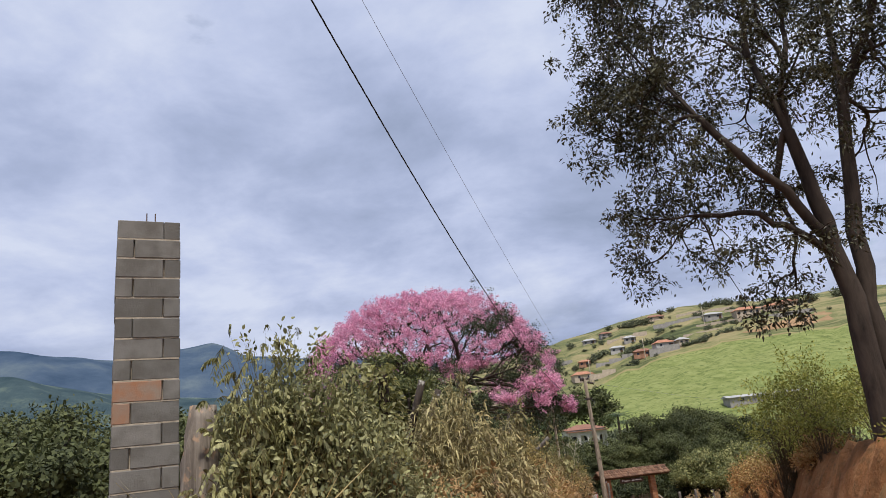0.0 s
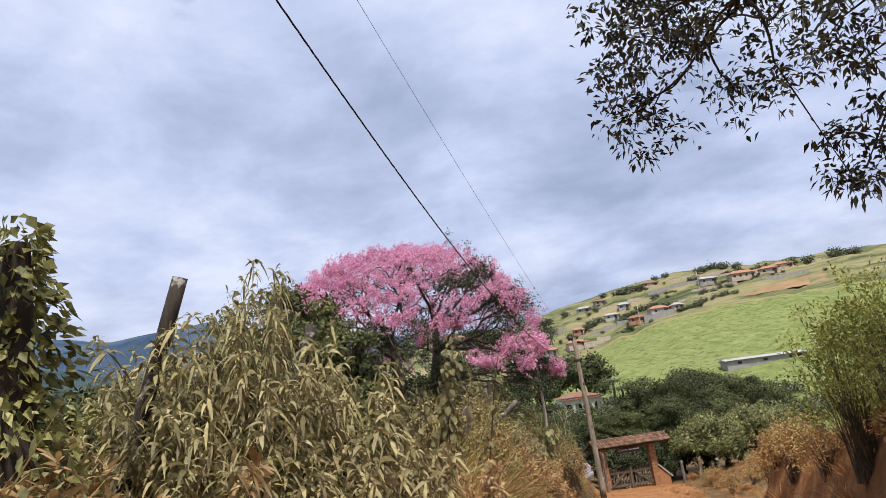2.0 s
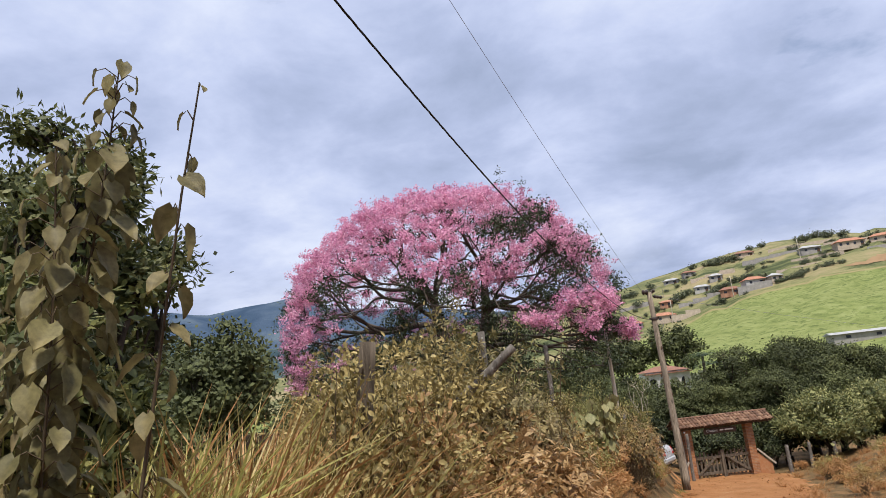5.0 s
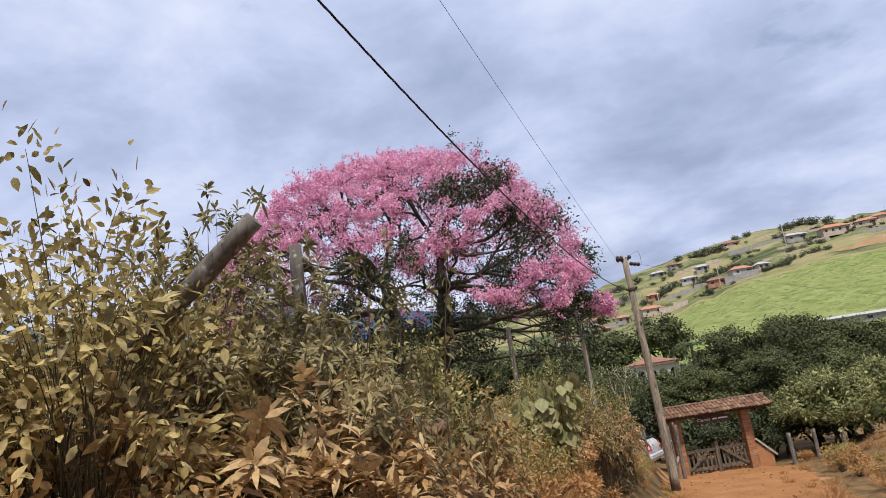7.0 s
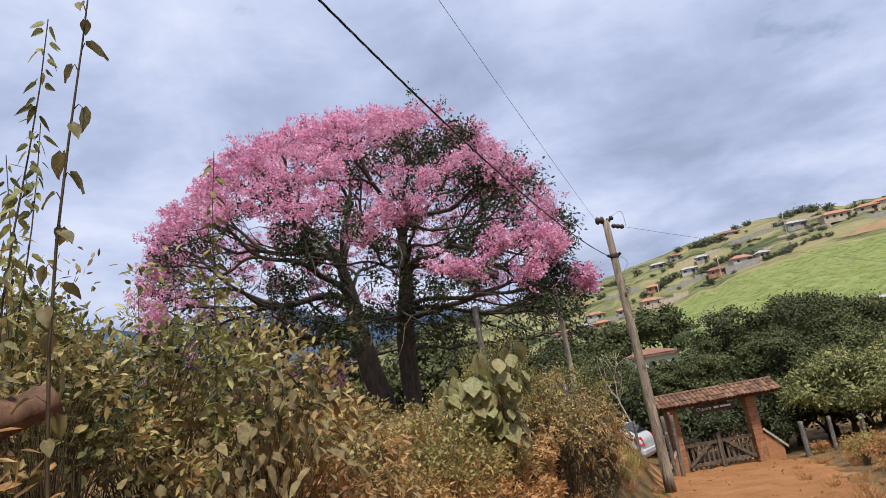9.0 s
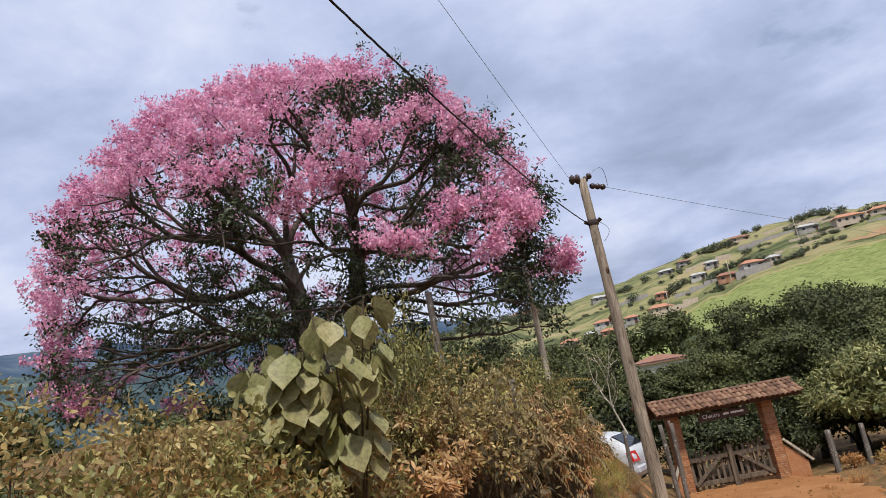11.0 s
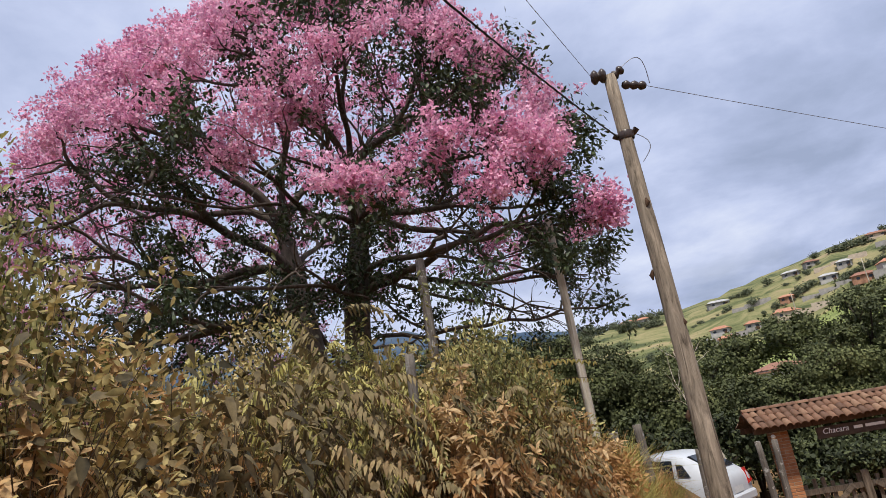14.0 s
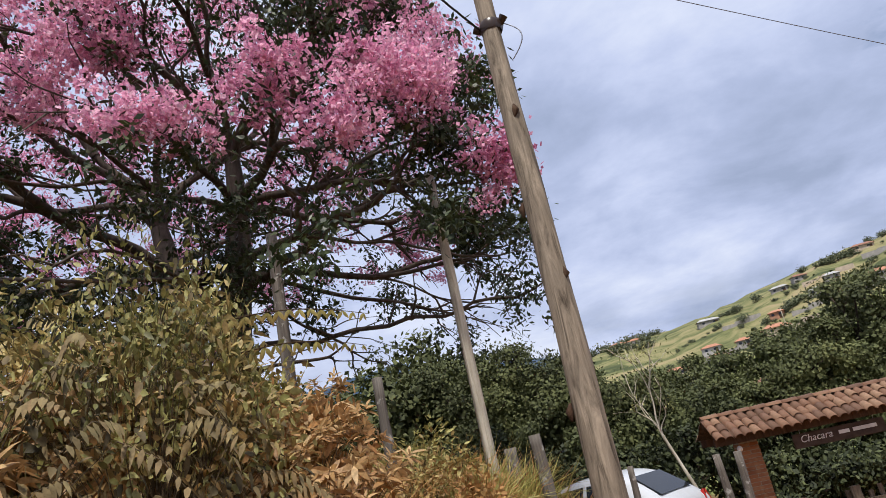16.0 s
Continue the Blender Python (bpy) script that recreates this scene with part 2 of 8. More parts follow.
M_POLE = wood_material("weathered_pole", (0.050, 0.037, 0.026), (0.37, 0.30, 0.225))
M_POLE2 = wood_material("pale_pole", (0.26, 0.22, 0.16), (0.62, 0.56, 0.46))
M_POST = wood_material("fence_wood", (0.055, 0.045, 0.038), (0.21, 0.185, 0.16), lichen=(0.40, 0.39, 0.36))
M_POSTDARK = wood_material("dark_fence_wood", (0.022, 0.017, 0.014), (0.085, 0.065, 0.052), lichen=(0.36, 0.34, 0.30))
M_STUMP = wood_material("split_log", (0.09, 0.07, 0.055), (0.34, 0.29, 0.24), lichen=(0.42, 0.27, 0.17))
M_GATE = wood_material("gate_wood", (0.05, 0.038, 0.027), (0.19, 0.15, 0.11))
M_BEAM = wood_material("beam_wood", (0.04, 0.022, 0.014), (0.13, 0.075, 0.045))
M_LOG = wood_material("reddish_log", (0.05, 0.028, 0.018), (0.22, 0.12, 0.075))

k = Mat("roof_tiles", rough=0.85)
k.color(k.mix(k.ramp(k.noise(6.0, 6.0), ((0.45, 0.0), (0.7, 0.75))), k.ramp(k.info.outputs["Random"], ((0.0, (0.10, 0.052, 0.034)), (0.6, (0.19, 0.095, 0.058)), (1.0, (0.29, 0.175, 0.11)))), (0.12, 0.08, 0.055)))
M_TILE = k.bump(k.noise(30.0, 5.0), 0.3, 0.01).m
k = Mat("clay_bricks", rough=0.9)
k.color(k.mix(k.ramp(k.noise(9.0, 6.0, space="World"), ((0.45, 0.0), (0.75, 0.6))), k.ramp(k.info.outputs["Random"], ((0.0, (0.24, 0.095, 0.042)), (1.0, (0.38, 0.165, 0.072)))), (0.42, 0.27, 0.15)))
M_BRICK = k.bump(k.noise(60.0, 4.0), 0.4, 0.006).m
k = Mat("mortar", rough=0.95)
k.color(k.ramp(k.noise(18.0, 6.0), ((0.3, (0.20, 0.165, 0.12)), (0.7, (0.40, 0.34, 0.26)))))
M_MORTAR = k.bump(k.noise(40.0, 5.0), 0.5, 0.01).m
k = Mat("concrete_blocks", rough=0.95)
c = k.ramp(k.info.outputs["Random"], ((0.0, (0.135, 0.126, 0.113)), (0.5, (0.175, 0.165, 0.149)), (1.0, (0.23, 0.215, 0.192))))
c = k.mix(k.ramp(k.noise(5.0, 6.0, space="World"), ((0.4, 0.0), (0.65, 0.65))), c, (0.10, 0.09, 0.075))
M_BLOCK = k.color(c).bump(k.noise(70.0, 6.0, 0.7), 0.7, 0.008).m
k = Mat("clay_blocks", rough=0.95)
k.color(k.ramp(k.noise(8.0, 6.0, space="World"), ((0.3, (0.34, 0.16, 0.085)), (0.7, (0.28, 0.22, 0.17)))))
M_CLAYBLOCK = k.bump(k.noise(70.0, 6.0, 0.7), 0.6, 0.008).m
k = Mat("pale_mortar", rough=0.95)
k.color(k.ramp(k.noise(14.0, 6.0), ((0.3, (0.28, 0.235, 0.18)), (0.7, (0.46, 0.39, 0.30)))))
M_PALEMORTAR = k.bump(k.noise(50.0, 5.0), 0.6, 0.01).m

# earth of the road
k = Mat("red_earth", rough=0.95, spec=0.1)
c = k.ramp(k.noise(0.9, 6.0, 0.6, space="World"), ((0.3, (0.26, 0.118, 0.046)), (0.55, (0.35, 0.165, 0.068)), (0.75, (0.40, 0.23, 0.115))))
M_ROAD = k.color(k.mix(k.ramp(k.noise(14.0, 6.0, 0.7, space="World"), ((0.5, 0.0), (0.7, 0.5))), c, (0.25, 0.13, 0.06))).bump(k.noise(16.0, 9.0, 0.75, space="World"), 0.9, 0.06).m

k = Mat("bank_earth", rough=0.95, spec=0.1)
c = k.ramp(k.noise(1.3, 7.0, 0.65, space="World"), ((0.3, (0.16, 0.075, 0.032)), (0.52, (0.30, 0.135, 0.055)), (0.72, (0.40, 0.21, 0.10))))
M_BANK = k.color(k.mix(k.ramp(k.noise(4.5, 6.0, 0.7, space="World"), ((0.5, 0.0), (0.68, 0.7))), c, (0.12, 0.08, 0.04))).bump(k.noise(7.0, 8.0, 0.7, space="World"), 0.9, 0.08).m

# ground: litter and earth near the road, pasture beyond, drier on the upper slopes
k = Mat("ground", rough=0.95, spec=0.1)
near = k.ramp(k.noise(1.6, 7.0, 0.65, space="World"), ((0.3, (0.055, 0.042, 0.020)), (0.5, (0.14, 0.090, 0.042)), (0.7, (0.25, 0.135, 0.060))))
tuft = k.noise(0.28, 8.0, 0.68, space="World")
past = k.ramp(tuft, ((0.34, (0.115, 0.142, 0.042)), (0.5, (0.17, 0.202, 0.064)), (0.66, (0.225, 0.25, 0.094))))
past = k.mix(k.ramp(k.noise(0.035, 4.0, space="World"), ((0.4, 0.0), (0.7, 0.5))), past, (0.21, 0.225, 0.085))
past = k.mix(k.ramp(k.noise(0.55, 4.0, 0.65, space="World"), ((0.54, 0.0), (0.62, 0.85))), past, (0.085, 0.11, 0.032))
dry = k.ramp(k.noise(0.085, 8.0, 0.72, 0.6, space="World", stretch=(0.45, 1, 2.2)), ((0.39, (0.055, 0.068, 0.032)), (0.46, (0.115, 0.125, 0.054)), (0.53, (0.19, 0.182, 0.085)), (0.61, (0.255, 0.215, 0.115)), (0.68, (0.28, 0.215, 0.13))))
xx, yo = k.axis("X", "World"), k.math("SUBTRACT", k.axis("Y", "World"), 10.0)
rr = k.math("SQRT", k.math("ADD", k.math("MULTIPLY", xx, xx), k.math("MULTIPLY", yo, yo)))
rr = k.math("ADD", rr, k.math("MULTIPLY", k.math("MAXIMUM", k.math("SUBTRACT", 12.0, xx), 0.0), 1.1))
rr = k.math("ADD", rr, k.math("MULTIPLY", k.math("SUBTRACT", k.noise(0.05, 3.0, space="World"), 0.5), 5.0))
rr = k.math("DIVIDE", rr, 400.0)
far = k.mix(k.ramp(rr, ((0.562, 0.0), (0.568, 1.0))), past, dry)
far = k.mix(k.ramp(rr, ((0.5585, 0.0), (0.5605, 0.75), (0.5640, 0.75), (0.5660, 0.0))), far, (0.30, 0.22, 0.125))
yy = k.math("ADD", k.axis("Y", "World"), k.math("MULTIPLY", k.noise(0.12, 4.0, space="World"), 14.0))
M_GROUND = k.color(k.mix(k.ramp(k.math("DIVIDE", yy, 100.0), ((0.86, 0.0), (0.98, 1.0))), near, far)).bump(k.noise(1.1, 8.0, 0.7, space="World"), 0.8, 0.15).m
k = Mat("bare_earth_field", rough=0.95, spec=0.1)
M_BARE = k.color(k.ramp(k.noise(0.2, 6.0, space="World"), ((0.3, (0.22, 0.14, 0.075)), (0.7, (0.30, 0.20, 0.115))))).m
# far mountains under forest, the blue haze of distance put into their colours
k = Mat("hazy_far_forest", rough=1.0, spec=0.0)
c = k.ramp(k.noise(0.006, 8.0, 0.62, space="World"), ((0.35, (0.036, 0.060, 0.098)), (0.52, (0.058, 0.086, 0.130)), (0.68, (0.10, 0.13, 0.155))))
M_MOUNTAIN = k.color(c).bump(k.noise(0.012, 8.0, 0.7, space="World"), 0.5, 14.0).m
# green slopes with pale fields, their colours tinted blue for the same haze
k = Mat("hazy_far_slopes", rough=1.0, spec=0.0)
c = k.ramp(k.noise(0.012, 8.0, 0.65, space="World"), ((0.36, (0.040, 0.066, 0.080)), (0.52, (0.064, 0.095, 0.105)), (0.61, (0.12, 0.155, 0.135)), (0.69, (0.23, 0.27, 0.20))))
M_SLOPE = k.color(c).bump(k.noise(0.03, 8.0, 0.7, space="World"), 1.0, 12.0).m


def plain(name, color, rough=0.6, metal=0.0, vary=0.15, scale=6.0):
    p = Mat(name, rough=rough, metal=metal)
    lo = tuple(max(0.0, a * (1 - vary)) for a in color)
    hi_ = tuple(min(1.0, a * (1 + vary)) for a in color)
    return p.color(p.ramp(p.noise(scale, 6.0, 0.6), ((0.3, lo), (0.7, hi_)))).m


M_CAR = plain("white_car_paint", (0.46, 0.48, 0.51), 0.25, 0.0, 0.05)
M_GLASSDARK = plain("tinted_glass", (0.015, 0.018, 0.022), 0.08, 0.0, 0.1)
M_RUBBER = plain("rubber", (0.02, 0.02, 0.02), 0.85)
M_METAL = plain("grey_metal", (0.35, 0.35, 0.36), 0.4, 0.9)
M_RUST = plain("rusty_steel", (0.12, 0.07, 0.05), 0.8, 0.3, 0.4, 40.0)
M_REDLIGHT = plain("red_lamp_glass", (0.42, 0.025, 0.02), 0.2)
M_PLATE = plain("plate_grey", (0.45, 0.45, 0.45), 0.5)
M_CABLE = plain("black_cable", (0.02, 0.02, 0.022), 0.6)
M_WIRE = plain("grey_wire", (0.22, 0.22, 0.24), 0.5, 0.5)
M_CERAMIC = plain("dark_insulator", (0.05, 0.035, 0.03), 0.3)
M_SIGN = plain("sign_board", (0.075, 0.05, 0.038), 0.8, 0.0, 0.4)
M_LETTER = plain("white_letters", (0.75, 0.74, 0.70), 0.7)
M_WHITEWALL = plain("white_wall", (0.42, 0.40, 0.37), 0.9, 0.0, 0.12, 1.0)
M_LIMEWALL = plain("limewashed_wall", (0.72, 0.71, 0.68), 0.9, 0.0, 0.12, 1.0)
M_BEIGEWALL = plain("beige_wall", (0.44, 0.36, 0.28), 0.9, 0.0, 0.2, 1.0)
M_GREYWALL = plain("grey_wall", (0.30, 0.28, 0.26), 0.9, 0.0, 0.2, 1.0)
M_BRICKWALL = plain("raw_brick_wall", (0.36, 0.19, 0.12), 0.9, 0.0, 0.25, 1.0)
M_FARTILE = plain("far_clay_roof", (0.36, 0.172, 0.108), 0.9, 0.0, 0.3, 2.0)
M_DULLTILE = plain("old_clay_roof", (0.23, 0.115, 0.08), 0.9, 0.0, 0.3, 2.0)
M_FIBRE = plain("fibre_cement_roof", (0.34, 0.34, 0.34), 0.9, 0.0, 0.25, 1.0)
M_WINDOW = plain("dark_window", (0.03, 0.035, 0.045), 0.15)
M_LAMP = plain("white_lamp_globe", (0.8, 0.8, 0.78), 0.3)

# ---- mesh helpers ----
def quick_mesh(name, verts, faces, smooth=False):
    """A mesh from arrays: verts (n, 3), faces (m, 3 or 4)."""
    verts, faces = np.asarray(verts, np.float32), np.asarray(faces, np.int32)
    me = bpy.data.meshes.new(name)
    me.vertices.add(len(verts))
    me.vertices.foreach_set("co", verts.ravel())
    me.loops.add(faces.size)
    me.loops.foreach_set("vertex_index", faces.ravel())
    me.polygons.add(len(faces))
    side = faces.shape[1]
    me.polygons.foreach_set("loop_start", np.arange(0, faces.size, side, dtype=np.int32))
    me.polygons.foreach_set("loop_total", np.full(len(faces), side, np.int32))
    if smooth:
        me.polygons.foreach_set("use_smooth", np.ones(len(faces), bool))
    me.update(calc_edges=True)
    return me


def part(name, shape, material, parent=None, label="", m=None, kind=""):
    """One mesh object under a thing or a part; shape is a bmesh or a mesh."""
    if isinstance(shape, bmesh.types.BMesh):
        me = bpy.data.meshes.new(name)
        bmesh.ops.recalc_face_normals(shape, faces=shape.faces)
        shape.to_mesh(me)
        shape.free()
    else:
        me = shape
    if material and not me.materials:
        me.materials.append(material)
    ob = new(name, me)
    ob.parent = parent
    if m is not None:
        ob.matrix_basis = m
    return tagged(ob, label, kind=kind)


def empty(name, m, label, category, group="", kind=""):
    ob = new(name)
    ob.empty_display_size = 0.2
    ob.matrix_basis = m
    return tagged(ob, label, category, group, kind)


def box_bm(x0, y0, z0, x1, y1, z1, bevel=0.0, bm=None):
    own = bm is None
    bm = bm or bmesh.new()
    vs = [bm.verts.new(p) for p in ((x0, y0, z0), (x1, y0, z0), (x1, y1, z0), (x0, y1, z0), (x0, y0, z1), (x1, y0, z1), (x1, y1, z1), (x0, y1, z1))]
    fs = [bm.faces.new([vs[i] for i in f]) for f in ((3, 2, 1, 0), (4, 5, 6, 7), (0, 1, 5, 4), (1, 2, 6, 5), (2, 3, 7, 6), (3, 0, 4, 7))]
    if bevel and own:
        bmesh.ops.bevel(bm, geom=list(bm.edges), offset=bevel, segments=1, affect="EDGES")
    return bm


def tube_arrays(points, radii, sides=7, cap=True):
    """A tapered tube along points."""
    p, r = np.asarray(points, float), np.asarray(radii, float)
    t = np.gradient(p, axis=0)
    t /= np.linalg.norm(t, axis=1, keepdims=True) + 1e-9
    ref = np.array((1.0, 0, 0)) if abs(t[:, 0]).mean() < 0.8 else np.array((0, 1.0, 0))
    a = np.cross(t, ref)
    a /= np.linalg.norm(a, axis=1, keepdims=True) + 1e-9
    b = np.cross(t, a)
    ang = np.linspace(0, 2 * np.pi, sides, endpoint=False)
    ring = p[:, None] + r[:, None, None] * (np.cos(ang)[None, :, None] * a[:, None] + np.sin(ang)[None, :, None] * b[:, None])
    v = ring.reshape(-1, 3)
    n = len(p)
    i, j = np.meshgrid(np.arange(n - 1), np.arange(sides), indexing="ij")
    k0, k1 = i * sides + j, i * sides + (j + 1) % sides
    f = np.stack([k0, k1, k1 + sides, k0 + sides], -1).reshape(-1, 4)
    return v, f


def join_arrays(chunks):
    vs, fs, base = [], [], 0
    for v, f in chunks:
        vs.append(v), fs.append(f + base)
        base += len(v)
    return np.concatenate(vs), np.concatenate(fs)


def unit(v):
    return v / (np.linalg.norm(v, axis=-1, keepdims=True) + 1e-9)


def leaf_arrays(p, d, n, length, width, fold=0.15, droop=0.1):
    """Pointed leaves folded along the midrib: two triangles each."""
    d, n = unit(d), unit(n - d * (n * d).sum(-1, keepdims=True))
    s = np.cross(d, n)
    L, W = np.asarray(length)[:, None], np.asarray(width)[:, None]
    down = np.array((0, 0, -1.0))
    lft = p + d * L * 0.45 + s * W * 0.5 + n * W * fold
    rgt = p + d * L * 0.45 - s * W * 0.5 + n * W * fold
    tip = p + d * L + down * L * droop
    v = np.stack([p, rgt, tip, lft], 1).reshape(-1, 3)
    b = np.arange(len(p))[:, None] * 4
    f = np.concatenate([b + np.array((0, 1, 2)), b + np.array((0, 2, 3))], 1).reshape(-1, 3)
    return v, f


def oval_arrays(p, d, n, length, width, fold=0.12, droop=0.12):
    """Oval leaves with pointed tips, folded along the midrib: four triangles each."""
    d, n = unit(d), unit(n - d * (n * d).sum(-1, keepdims=True))
    s = np.cross(d, n)
    L, W = np.asarray(length)[:, None], np.asarray(width)[:, None]
    down = np.array((0, 0, -1.0))

    def spot(u, w):
        return p + d * L * u + s * W * w * 0.5 + n * W * abs(w) * fold + down * L * droop * u * u

    v = np.stack([p, spot(0.25, -0.85), spot(0.62, -0.90), spot(1.0, 0.0), spot(0.62, 0.90), spot(0.25, 0.85)], 1).reshape(-1, 3)
    t = np.array([(0, 1, 3), (1, 2, 3), (0, 3, 5), (3, 4, 5)])
    f = (np.arange(len(p))[:, None, None] * 6 + t).reshape(-1, 3)
    return v, f


def strap_arrays(p, d, n, length, width, droop=0.5):
    """Long leaves that arch over: four triangles each."""
    d, n = unit(d), unit(n - d * (n * d).sum(-1, keepdims=True))
    s = np.cross(d, n)
    L, W = np.asarray(length)[:, None], np.asarray(width)[:, None]
    down = np.array((0, 0, -1.0))

    def spot(u, w, up=0.0):
        return p + d * L * u * (1 - 0.15 * droop * u) + s * W * w * 0.5 + n * W * up + down * L * droop * u * u

    v = np.stack([p, spot(0.35, -1.0, 0.1), spot(0.35, 1.0, 0.1), spot(0.70, -0.72, 0.05), spot(0.70, 0.72, 0.05), spot(1.0, 0.0)], 1).reshape(-1, 3)
    t = np.array([(0, 1, 2), (1, 3, 2), (2, 3, 4), (3, 5, 4)])
    f = (np.arange(len(p))[:, None, None] * 6 + t).reshape(-1, 3)
    return v, f


def fine_leaf_arrays(p, d, n, length, width, fold=0.12, droop=0.15, heart=0.0):
    """Leaves with a rounded outline and a raised midrib, in triangles."""
    d, n = unit(d), unit(n - d * (n * d).sum(-1, keepdims=True))
    s = np.cross(d, n)
    L, W = np.asarray(length)[:, None], np.asarray(width)[:, None]
    down = np.array((0, 0, -1.0))

    def spot(u, w, up):
        return p + d * L * u + s * W * w * 0.5 + n * W * up + down * L * droop * max(u, 0) ** 2

    v = np.stack([p, spot(0.02 - heart, 0.55, 0.03), spot(0.30, 1.0, fold), spot(0.68, 0.62, fold * 0.6), spot(1.0, 0.0, -0.05), spot(0.68, -0.62, fold * 0.6), spot(0.30, -1.0, fold), spot(0.02 - heart, -0.55, 0.03), spot(0.5, 0.0, -0.03)], 1).reshape(-1, 3)
    t = np.array([(0, 1, 8), (1, 2, 8), (2, 3, 8), (3, 4, 8), (4, 5, 8), (5, 6, 8), (6, 7, 8), (7, 0, 8)])
    f = (np.arange(len(p))[:, None, None] * 9 + t).reshape(-1, 3)
    return v, f


def flake_arrays(p, d, n, length, width):
    """Flat diamond leaflets: one quad each."""
    d, n = unit(d), unit(n - d * (n * d).sum(-1, keepdims=True))
    s = np.cross(d, n)
    L, W = np.asarray(length)[:, None], np.asarray(width)[:, None]
    v = np.stack([p, p + d * L * 0.5 - s * W * 0.5, p + d * L, p + d * L * 0.5 + s * W * 0.5], 1).reshape(-1, 3)
    f = np.arange(len(p))[:, None] * 4 + np.arange(4)
    return v, f


def blade_arrays(p, d, length, width, bend, rng):
    """Long bending blades of two pieces."""
    d = unit(d)
    side = unit(np.cross(d, rng.normal(size=d.shape)))
    L, W, B = (np.asarray(a)[:, None] for a in (length, width, bend))
    out = unit(d * np.array((1, 1, 0.0)) + 1e-6)
    rows = []
    for u, w in ((0, 1.0), (0.55, 0.85), (1.0, 0.08)):
        q = p + d * L * u + out * B * L * u * u * 0.5 + np.array((0, 0, -1.0)) * B * L * u * u * 0.75
        rows += [q - side * W * w * 0.5, q + side * W * w * 0.5]
    v = np.stack(rows, 1).reshape(-1, 3)
    b = np.arange(len(p))[:, None] * 6
    f = np.concatenate([b + np.array((0, 1, 3, 2)), b + np.array((2, 3, 5, 4))], 1).reshape(-1, 4)
    return v, f


def rough_tube(name, points, radii, material, parent=None, label="", sides=10, wobble=0.06, seed=0, m=None):
    """A closed, slightly uneven round timber."""
    rng = np.random.default_rng(seed)
    p, r = np.asarray(points, float), np.asarray(radii, float)
    t = np.linspace(0, 1, len(p))
    u = np.linspace(0, 1, max(6, 3 * len(p)))
    q = np.stack([np.interp(u, t, p[:, i]) for i in range(3)], 1)
    rr = np.interp(u, t, r)
    v, f = tube_arrays(q, rr, sides)
    ctr = np.repeat(q, sides, 0)
    flute = np.tile(1 + wobble * rng.normal(size=sides), len(q))
    v = ctr + (v - ctr) * (flute * (1 + wobble * 0.5 * rng.normal(size=len(v))))[:, None]
    bm = bmesh.new()
    vs = [bm.verts.new(x) for x in v]
    for a in f:
        bm.faces.new([vs[i] for i in a]).smooth = True
    bm.faces.new(vs[:sides][::-1])
    bm.faces.new(vs[-sides:])
    return part(name, bm, material, parent, label, m)


# ---- the ground ----
def smooth_step(u):
    u = np.clip(u, 0, 1)
    return u * u * (3 - 2 * u)


def road_x(y):
    return 0.35 + 0.05 * np.asarray(y, float)


def road_z(y):
    return np.interp(y, (-60, 0, 4, 8.3, 11, 16, 21, 26, 32, 37, 45, 60, 90), (1.6, 0, -0.1, -0.44, -0.63, -1.26, -1.86, -2.16, -2.9, -3.3, -3.95, -5.2, -7))


def near_z(x, y):
    x, y = np.asarray(x, float), np.asarray(y, float)
    z = road_z(y)
    d = np.maximum(road_x(y) - 1.9 - x, 0)
    a = np.interp(y, (0, 30, 36, 41, 43, 60), (0.9, 0.9, 1.2, 1.2, 0.3, 0.2))
    b = np.interp(y, (24, 30, 36, 40.5, 44, 60), (0.0, 0.1, 0.26, 0.26, 0.12, 0.12))
    e = np.maximum(x - road_x(y) - 1.9, 0)
    g = np.interp(y, (-10, 6, 22, 27, 34, 50, 60), (1.5, 1.5, 1.5, 0.7, 0.6, 0.7, 0.0))
    w = np.interp(y, (0, 22, 30), (1.1, 1.1, 2.5))
    return z + a * smooth_step(d / 1.5) + b * np.minimum(d, 9) + g * smooth_step((e - np.interp(y, (0, 22, 30), (0, 0, 1.5))) / w)


def far_z(x, y):
    x, y = np.asarray(x, float), np.asarray(y, float)
    az, r = np.degrees(np.arctan2(x, y - 10)), np.hypot(x, y - 10)
    ridge = np.interp(az, (-180, -90, -45, -30, -18, -7, -2, 4, 10, 16.5, 23, 40, 90, 180), (1, 1, 1.5, 3.0, 5.2, 6.0, 6.8, 7.95, 8.35, 7.85, 7.5, 6.4, 4, 1))
    step = np.interp(az, (-180, -60, -18, -8, -3.5, 3, 7, 12.7, 16, 25, 60, 180), (0.5, 0.3, 1.0, 1.4, 2.7, 3.7, 4.7, 5.4, 5.4, 5.2, 3, 1))
    zr, zs = 1 + 320 * np.tan(np.radians(ridge)), 1 + 225 * np.tan(np.radians(step))
    knots = (0, 60, 85, 110, 140)
    low = np.interp(r, knots, (-4, -5.5, -7.0, -3.4, 2.0))
    t1, t2, t3 = (r - 140) / 85, (r - 225) / 95, (r - 320) / 300
    z = np.where(r < 140, low, np.where(r < 225, 2 + (zs - 2) * np.clip(t1, 0, 1), np.where(r < 320, zs + (zr - zs) * np.sin(np.clip(t2, 0, 1) * np.pi / 2), zr + (-20 - zr) * smooth_step(t3))))
    return z


def ground_z(x, y):
    r = np.hypot(np.asarray(x, float), np.asarray(y, float) - 15)
    w = smooth_step((r - 42) / 25)
    return near_z(x, y) * (1 - w) + far_z(x, y) * w


def gz(x, y):
    return float(ground_z(x, y))


